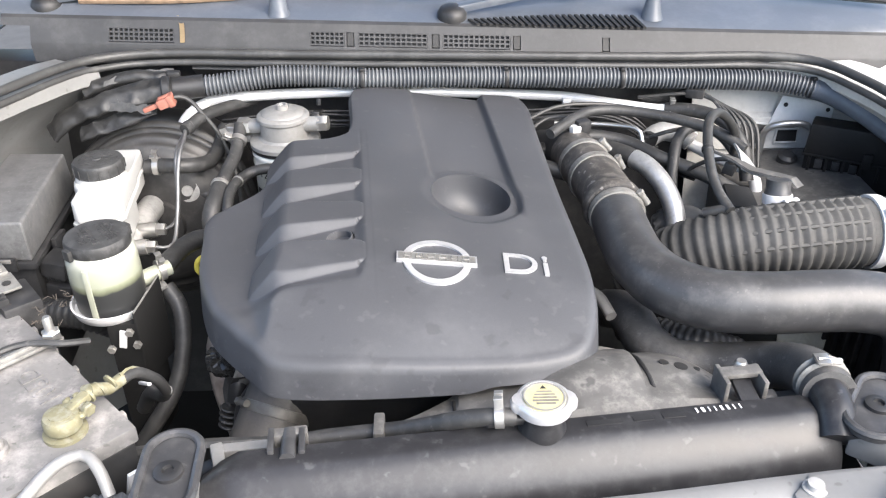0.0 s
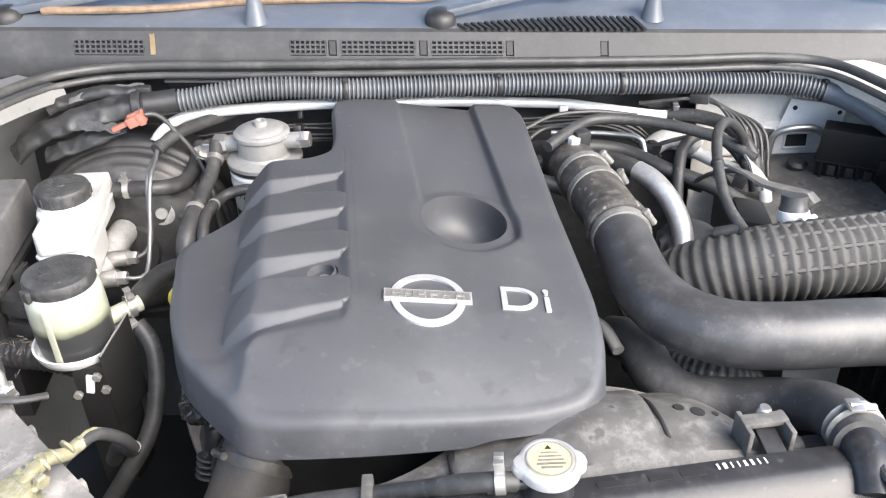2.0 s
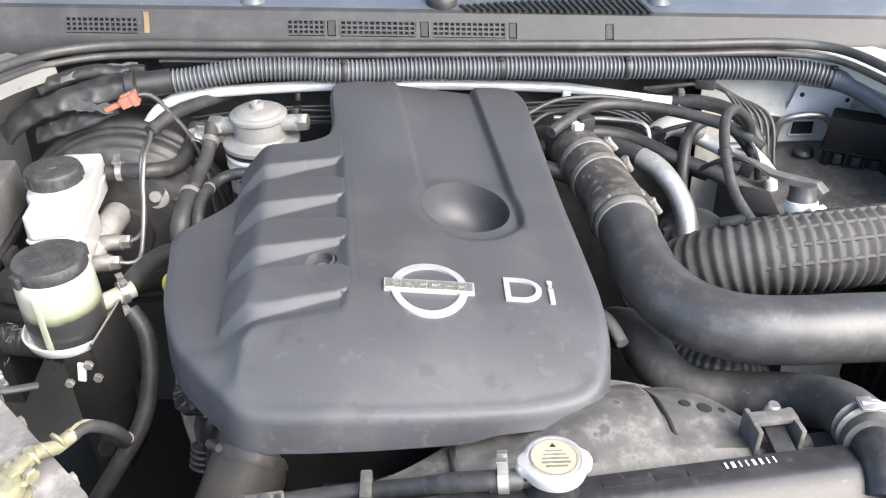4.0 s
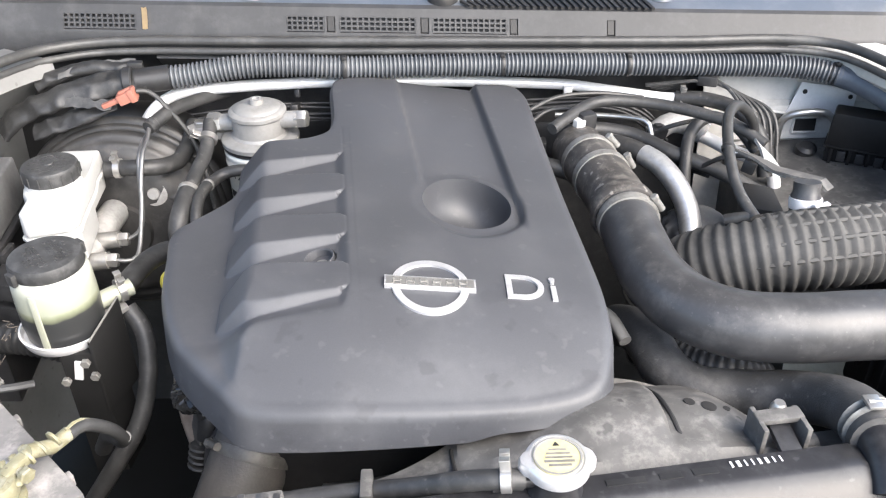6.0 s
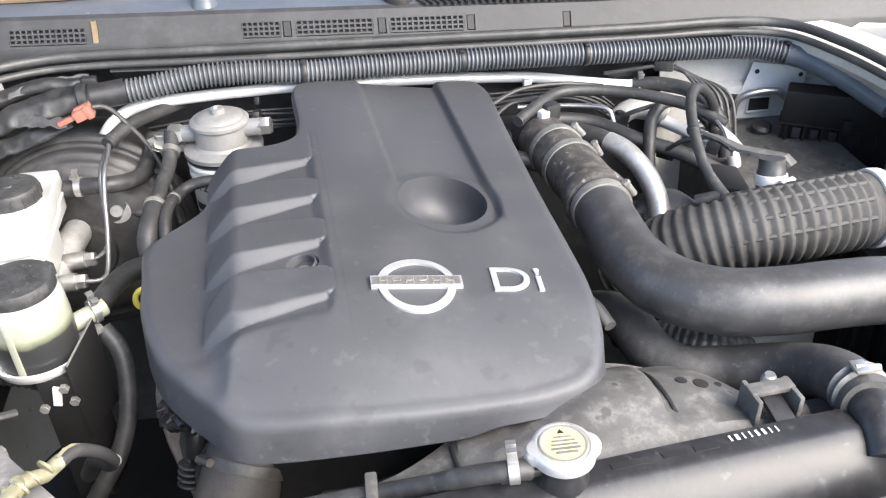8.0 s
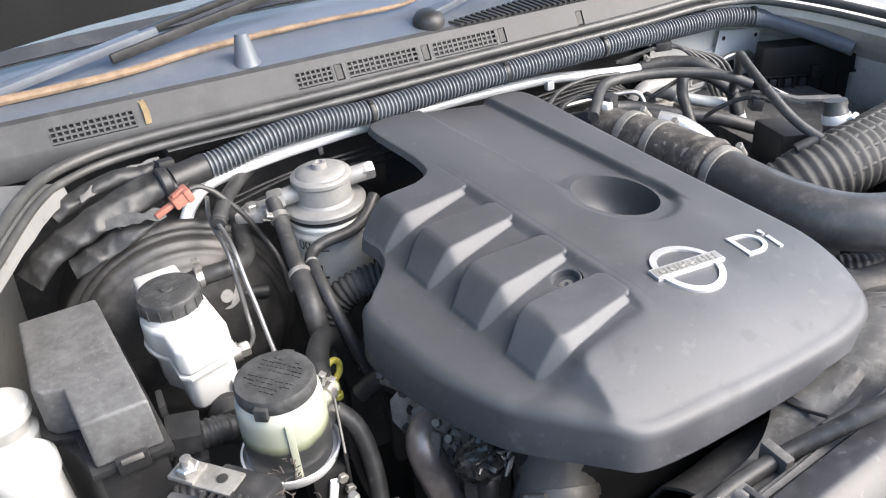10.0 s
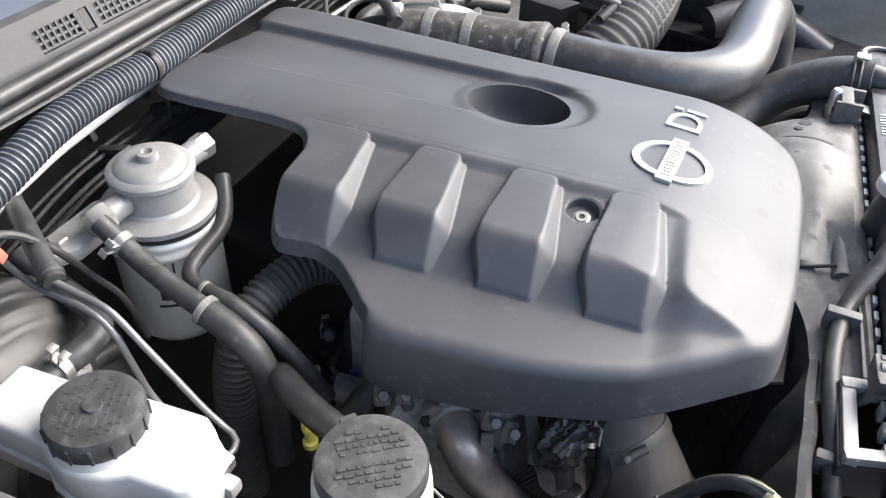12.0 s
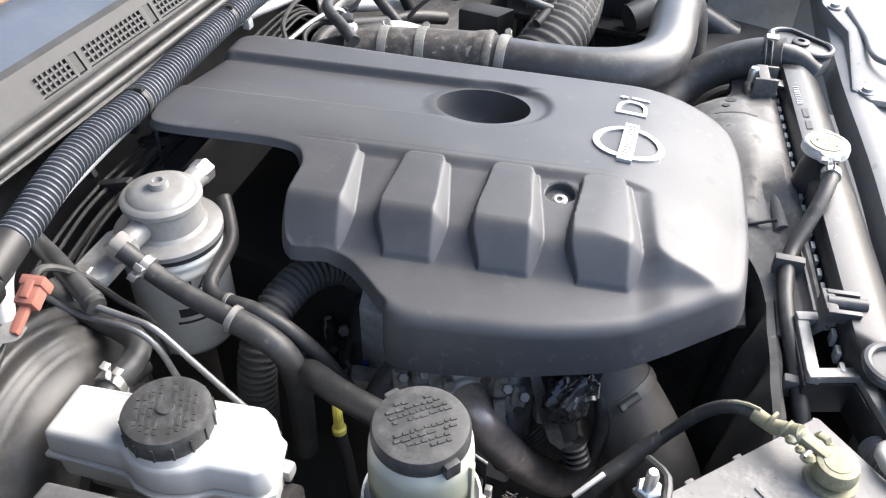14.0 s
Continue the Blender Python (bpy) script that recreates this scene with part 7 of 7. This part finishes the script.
turbo_pipes()
b = bmesh.new()
rings = []
for r, z in ((0.034, 1.000), (0.036, 1.004), (0.036, 1.020), (0.033, 1.022), (0.033, 1.026), (0.036, 1.028), (0.036, 1.046), (0.033, 1.052), (0.025, 1.058), (0.012, 1.059)):
    wide = [r + 0.004 * (k % 8 in (1, 2, 3, 4)) * (r > 0.034) for k in range(96)]
    rings.append([b.verts.new((0.321 + w * math.cos(2 * math.pi * k / 96), 0.925 + w * math.sin(2 * math.pi * k / 96), z)) for k, w in enumerate(wide)])
for r0, r1 in zip(rings, rings[1:]):
    for k in range(96):
        b.faces.new((r0[k], r0[(k + 1) % 96], r1[(k + 1) % 96], r1[k]))
b.faces.new(rings[0][::-1])
b.faces.new(rings[-1])
solo("ribbed_cap", b, M_LID, "black ribbed plastic cap among the hoses", "cap")
for k in range(6):
    dy = 0.008 * k
    hose("wiring_lead", [(0.335 - 0.008 * k, 1.140 - 0.4 * dy, 1.120 + 0.004 * k), (0.362 + 0.003 * k, 1.125 - 0.3 * dy, 1.147), (0.392 + 0.004 * k, 1.108 - 0.3 * dy, 1.146 - 0.002 * k), (0.412 + 0.007 * k, 1.080 - 0.4 * dy, 1.122), (0.420 + 0.006 * k, 1.045 - 0.4 * dy, 1.07)], 0.0026, "thin black wiring lead fanning from the bulkhead", M_RUBBER, "cable", 7, "leads at the bulkhead")
for k, line in enumerate(([(0.13, 1.06, 1.135), (0.17, 1.085, 1.142), (0.23, 1.10, 1.140), (0.29, 1.11, 1.128)], [(0.125, 1.03, 1.128), (0.155, 1.05, 1.140), (0.185, 1.045, 1.143), (0.205, 1.02, 1.138)], [(0.29, 1.06, 1.10), (0.315, 1.045, 1.118), (0.345, 1.05, 1.122), (0.37, 1.07, 1.112)],
                          [(0.335, 0.99, 1.085), (0.352, 0.965, 1.112), (0.372, 0.935, 1.128), (0.385, 0.905, 1.125)])):
    hose("sensor_lead", line, 0.0030, "thin black sensor lead behind the intake", M_RUBBER, "cable", 8, "sensor leads")
for x, y, z, turn in ((0.300, 1.060, 1.102, 20), (0.345, 1.000, 1.080, -30), (0.372, 0.930, 1.120, 60)):
    t = thing("sensor_connector", "small black electrical plug on a lead", "connector", (x, y, z - 0.01), "plugs behind the intake")
    part("shell", block((x, y, z), (0.022, 0.015, 0.015), 0.002, (10, 8, turn)), M_BLACK, t)
    part("lock_tab", block((x, y, z + 0.009), (0.010, 0.007, 0.004), 0.001, (10, 8, turn)), M_BLACK, t)
solo("loom_block", block((0.375, 1.118, 1.148), (0.026, 0.018, 0.014), 0.003, (0, 0, -20)), M_BLACK, "black wiring block at the bulkhead", "connector")


def side_shelf():
    t = thing("strut_tower", "dusty grey suspension tower top beside the relay box", "body panel", (0.5, 1.05, 0.9))
    part("shelf", prism([(0.415, 0.93), (0.60, 0.90), (0.60, 1.15), (0.425, 1.16)], 0.90, lambda x, y: 1.035 + 0.10 * (x - 0.40), 0.008), M_SHROUD, t)
    part("rubber_buffer", lathe([(0.014, 0), (0.014, 0.010), (0.009, 0.014), (0, 0.014)], (0.520, 1.10, 1.046), (0, -0.3, 1), 20), M_BLACK, t, "black rubber buffer")
    part("loop_stay", tube([(0.490, 1.13, 1.04), (0.492, 1.125, 1.085), (0.505, 1.12, 1.095), (0.545, 1.115, 1.097), (0.558, 1.11, 1.085)], 0.005, 10), M_STEEL, t, "bent metal stay")


side_shelf()


# ---- below and beside the cover ----
def engine_block():
    t = thing("engine", "grimy dark engine block under the cover", "engine", (-0.03, 0.85, 0.50))
    part("block", prism([(-0.17, 0.60), (0.10, 0.60), (0.12, 1.06), (-0.13, 1.06)], 0.50, 1.045, 0.01), M_DEEP, t)
    part("head_side", prism([(-0.215, 0.70), (-0.165, 0.69), (-0.150, 0.86), (-0.195, 0.85)], 0.90, 1.075, 0.006), M_CAST, t, "cast aluminium cylinder head side")
    plate = [(-0.010, -0.030), (0.028, -0.034), (0.040, -0.012), (0.044, 0.022), (0.022, 0.036), (-0.012, 0.034), (-0.030, 0.010)]
    fl = prism(plate, 0.0, 0.010, 0.002)
    face = Vector((0, 0, 1)).rotation_difference(Vector((-0.75, -0.55, 0.25)).normalized()).to_matrix().to_4x4()
    bmesh.ops.transform(fl, matrix=Matrix.Translation((-0.205, 0.762, 1.036)) @ face, verts=fl.verts)
    part("port_flange", fl, M_CAST, t, "cast aluminium port flange")
    m = Matrix.Translation((-0.211, 0.760, 1.026)) @ face
    fl = prism([(-0.046, -0.020), (-0.036, -0.030), (0.020, -0.034), (0.040, -0.018), (0.044, 0.018), (0.026, 0.034), (-0.030, 0.032), (-0.046, 0.016)], -0.006, 0.006, 0.0025)
    bmesh.ops.transform(fl, matrix=m, verts=fl.verts)
    plate2 = part("pipe_flange_casting", fl, M_CAST, t, "grey cast flange plate with bolts")
    for u, v in ((-0.036, 0.000), (-0.008, 0.027), (0.026, 0.024), (0.034, -0.010), (-0.028, -0.022)):
        p = m @ Vector((u, v, 0.006))
        part("flange_bolt", hexnut(p, (-0.75, -0.55, 0.25), 0.0055, 0.006), M_CLAMP, plate2)
    for k, (x, y, z, w) in enumerate(((-0.237, 0.797, 1.047, 0.014), (-0.233, 0.780, 1.052, 0.010), (-0.222, 0.712, 1.046, 0.008), (-0.218, 0.698, 1.036, 0.008))):
        lug = part("head_lug", block((x, y, z), (w, 0.014, 0.018), 0.004, (10 * k, 20, 30 + 8 * k), None, 3), M_BAND, t, "cast lug of the cylinder head")
        part("lug_bolt", hexnut((x - 0.008, y - 0.006, z + 0.009), (-0.6, -0.3, 0.7), 0.0048, 0.006), M_CLAMP, lug)
    part("side_strap", block((-0.236, 0.708, 1.010), (0.004, 0.010, 0.060), 0.001, (0, 12, 30)), M_BAND, t, "dull steel strap")
    part("right_head", prism([(0.10, 0.62), (0.15, 0.64), (0.17, 0.98), (0.12, 1.00)], 0.80, 1.04, 0.01), M_DEEP, t)
    rng = random.Random(7)
    for k in range(6):
        y = 0.69 + 0.17 * rng.random()
        x = -0.212 - 0.02 * rng.random()
        part("head_bolt", hexnut((x, y, 1.02 + 0.05 * rng.random()), (-1, -0.3, 0.5), 0.0050 + 0.0015 * rng.random(), 0.007), M_DEEP, t)
    for k in range(8):
        y = 0.64 + 0.2 * rng.random()
        part("casting_lug", block((-0.205 - 0.02 * rng.random(), y, 0.99 + 0.08 * rng.random()), (0.02, 0.016 + 0.02 * rng.random(), 0.016), 0.004, (20 * rng.random(), 30 * rng.random(), 40 * rng.random())), M_BAND, t)


engine_block()


def egr_pipe():
    t = thing("exhaust_gas_pipe", "heat-browned steel pipe with a flange under the cover", "pipe", (-0.22, 0.68, 0.9))
    part("flange", lathe([(0.027, -0.004), (0.027, 0.003), (0.0255, 0.005), (0.0215, 0.006), (0.0205, 0.010), (0.0170, 0.011)], (-0.216, 0.746, 1.022), (-0.8, -0.5, 0.15), 32), M_CAST, t)
    for a in (30, 150, 270):
        d = Vector((0.25 * math.cos(radians(a)), -0.4 * math.cos(radians(a)), math.sin(radians(a)))).normalized()
        part("flange_bolt", hexnut(Vector((-0.216, 0.745, 1.021)) + d * 0.025, (-0.8, -0.5, 0.15), 0.0065, 0.008), M_STEEL, t)
    part("bent_pipe", tube([(-0.198, 0.752, 1.018), (-0.215, 0.744, 1.024), (-0.238, 0.727, 1.020), (-0.236, 0.703, 0.984), (-0.222, 0.68, 0.946), (-0.202, 0.652, 0.914), (-0.180, 0.638, 0.911), (-0.165, 0.648, 0.95), (-0.160, 0.66, 1.0)], 0.0168, 22, 0.006), M_HEAT, t, sharp=60)
    part("weld", lathe([(0.0172, -0.0010), (0.0179, 0.0), (0.0172, 0.0010)], (-0.2335, 0.698, 0.974), (0.1, -0.55, -0.83), 24), M_HEAT, t)


egr_pipe()


def charge_hose():
    t = thing("charge_hose", "thick black rubber charge hose with a band clamp", "hose", (-0.17, 0.58, 0.9))
    part("tube", tube([(-0.148, 0.652, 1.045), (-0.160, 0.627, 1.018), (-0.176, 0.596, 0.985), (-0.195, 0.566, 0.945), (-0.214, 0.544, 0.89), (-0.228, 0.53, 0.80)], 0.0360, 32, 0.008), M_CHARGE, t, sharp=60)
    part("mouth", tube([(-0.115, 0.685, 1.06), (-0.138, 0.664, 1.054), (-0.152, 0.642, 1.036)], 0.0375, 30), M_BLACK, t)
    hose_clamp(t, (-0.164, 0.618, 1.0085), (-0.30, -0.68, -0.70), 0.0364, 0.011, (-0.64, -0.13, 0.77), M_CLAMP)


charge_hose()


def sensor_cluster():
    t = thing("sensor_plug", "black sensor plug with a torn pale sleeve under the cover", "connector", (-0.21, 0.67, 1.0))
    part("plug", block((-0.205, 0.664, 1.030), (0.024, 0.022, 0.040), 0.004, (15, 20, 30)), M_BLACK, t)
    part("plug_neck", lathe([(0.010, 0), (0.010, 0.02), (0.008, 0.024), (0, 0.024)], (-0.214, 0.652, 0.995), (0.2, 0.3, 1), 16), M_BLACK, t)
    for k in range(4):
        part("grommet_ring", lathe([(0.011, -0.0015), (0.0125, 0), (0.011, 0.0015)], (-0.218 - 0.001 * k, 0.646 - 0.002 * k, 0.990 - 0.006 * k), (0.2, 0.3, 1), 18), M_RUBBER, t)
    part("sleeve", sheet([[(-0.215, 0.690, 1.060), (-0.222, 0.680, 1.03), (-0.230, 0.665, 1.00), (-0.226, 0.650, 0.985)], [(-0.212, 0.682, 1.060), (-0.216, 0.670, 1.03), (-0.222, 0.655, 1.003), (-0.219, 0.643, 0.99)]], 0.0015), M_OLDTAPE, t, "pale torn sleeve")
    for k in range(4):
        part("lead", tube([(-0.20, 0.66 + 0.005 * k, 1.045), (-0.215 - 0.003 * k, 0.668, 1.02 - 0.004 * k), (-0.222, 0.685 - 0.004 * k, 0.99), (-0.21, 0.70, 0.95)], 0.0018, 6), M_BLACK, t)
    t = thing("sensor_plug", "black plug and loom beside the head", "connector", (-0.19, 0.64, 1.0))
    part("plug", block((-0.185, 0.648, 1.050), (0.020, 0.026, 0.020), 0.003, (10, 10, 40)), M_BLACK, t)
    for k in range(4):
        part("plug_rib", block((-0.190 - 0.003 * k, 0.655 - 0.006 * k, 1.058 - 0.004 * k), (0.014, 0.002, 0.014), 0.0005, (10, 20, 40)), M_CAST, t)
    part("stem", tube([(-0.178, 0.64, 1.04), (-0.20, 0.625, 1.01), (-0.21, 0.63, 0.96)], 0.007, 10), M_BLACK, t)


sensor_cluster()
b = lathe([(0.0, -0.024), (0.010, -0.022), (0.016, -0.012), (0.018, 0.0), (0.016, 0.012), (0.010, 0.022), (0.0, 0.024)], (-0.218, 0.655, 1.048), (0.4, -0.4, 0.6), 26)
bmesh.ops.subdivide_edges(b, edges=b.edges[:], cuts=2, use_grid_fill=True)
for v in b.verts:
    crease = abs(noise.noise(v.co * 70)) + 0.6 * abs(noise.noise(v.co * 150))
    v.co += Vector(noise.noise_vector(v.co * 60)) * 0.003 + (v.co - Vector((-0.218, 0.655, 1.048))) * (0.35 - crease) * 0.5
solo("crumpled_wrap", b, M_WRAP, "crumpled shiny black plastic wrap under the cover corner", "plastic wrap", sharp=20)
solo("loom_tube", corrugated([(-0.130, 0.868, 1.050), (-0.145, 0.882, 1.071), (-0.160, 0.896, 1.079), (-0.180, 0.907, 1.081), (-0.205, 0.915, 1.078), (-0.2285, 0.920, 1.069), (-0.246, 0.923, 1.050), (-0.256, 0.924, 1.020), (-0.262, 0.924, 0.96), (-0.265, 0.92, 0.88)], 0.0152, 0.0062, 0.0026, 22, sharp_ribs=True), M_INTAKE, "arched corrugated black wiring tube", "wiring loom", sharp=70)
hose("stub_hose", [(-0.262, 0.818, 1.020), (-0.245, 0.812, 1.036), (-0.228, 0.802, 1.050), (-0.205, 0.79, 1.060)], 0.0105, "short black hose under the cover edge", M_TAPE)
solo("intake_duct", tube([(-0.13, 0.86, 1.03), (-0.165, 0.855, 1.015), (-0.185, 0.855, 0.97), (-0.19, 0.86, 0.91)], 0.019, 18), M_BLACK, "short black duct under the cover edge", "duct")


def injector_clutter():
    rng = random.Random(11)
    t = thing("injection_pump", "dark injection pump with small unions and clips", "pump", (-0.2, 0.87, 0.9))
    part("housing", prism([(-0.235, 0.82), (-0.16, 0.81), (-0.14, 0.90), (-0.21, 0.91)], 0.90, 0.985, 0.008), M_DEEP, t)
    for k in range(10):
        x, y = -0.225 + 0.07 * rng.random(), 0.825 + 0.075 * rng.random()
        part("union", lathe([(0.006, 0), (0.006, 0.012), (0.004, 0.015), (0.004, 0.022), (0, 0.022)], (x, y, 0.982), (rng.uniform(-0.4, 0.4), rng.uniform(-0.4, 0.4), 1), 8), M_CAST if k % 3 == 0 else M_DEEP, t)
    for k in range(5):
        x, y = -0.225 + 0.06 * rng.random(), 0.82 + 0.07 * rng.random()
        part("small_lead", tube([(x, y, 0.99), (x + 0.02 * rng.uniform(-1, 1), y + 0.02, 1.02), (x + 0.03, y + 0.03, 1.01), (x + 0.04, y + 0.05, 0.97)], 0.003, 7), M_RUBBER, t)
    part("plug", block((-0.218, 0.838, 1.000), (0.020, 0.024, 0.018), 0.002, (10, 5, 30)), M_BLACK, t)
    part("blue_clip", block((-0.205, 0.842, 1.012), (0.005, 0.006, 0.010), 0.001, (10, 0, 30)), M_BLUE, t, "small blue locking clip")
    for p in ((-0.238, 0.858, 1.022), (-0.225, 0.868, 1.016)):
        part("wire_clip", lathe([(0.0095, -0.001), (0.0108, 0), (0.0095, 0.001)], p, (0.4, -0.6, -0.5), 20), M_STEEL, t)


injector_clutter()
t = thing("pipe_stay", "small pale steel stay beside the cover", "bracket", (0.165, 0.70, 1.05))
part("arm", tube([(0.155, 0.735, 1.075), (0.168, 0.700, 1.085), (0.176, 0.672, 1.080)], 0.006, 12), M_STEEL, t)
part("end", hexnut((0.158, 0.742, 1.073), (-0.2, 1, -0.2), 0.009, 0.012), M_CAST, t)
solo("bellows_hose", corrugated([(0.20, 0.72, 1.03), (0.235, 0.69, 1.045), (0.27, 0.665, 1.05), (0.31, 0.66, 1.04)], 0.014, 0.007, 0.002, 18), M_RUBBER, "small corrugated hose under the intercooler pipe", "hose", sharp=70)
for k in range(5):
    hose("lower_lead", [(0.36 + 0.03 * k, 0.60, 0.98), (0.385 + 0.03 * k, 0.57, 1.02), (0.40 + 0.03 * k, 0.53, 1.03), (0.41 + 0.03 * k, 0.48, 1.0)], 0.006, "dark lead in the corner beside the radiator", M_DEEP, "cable", 8, "leads beside the radiator")
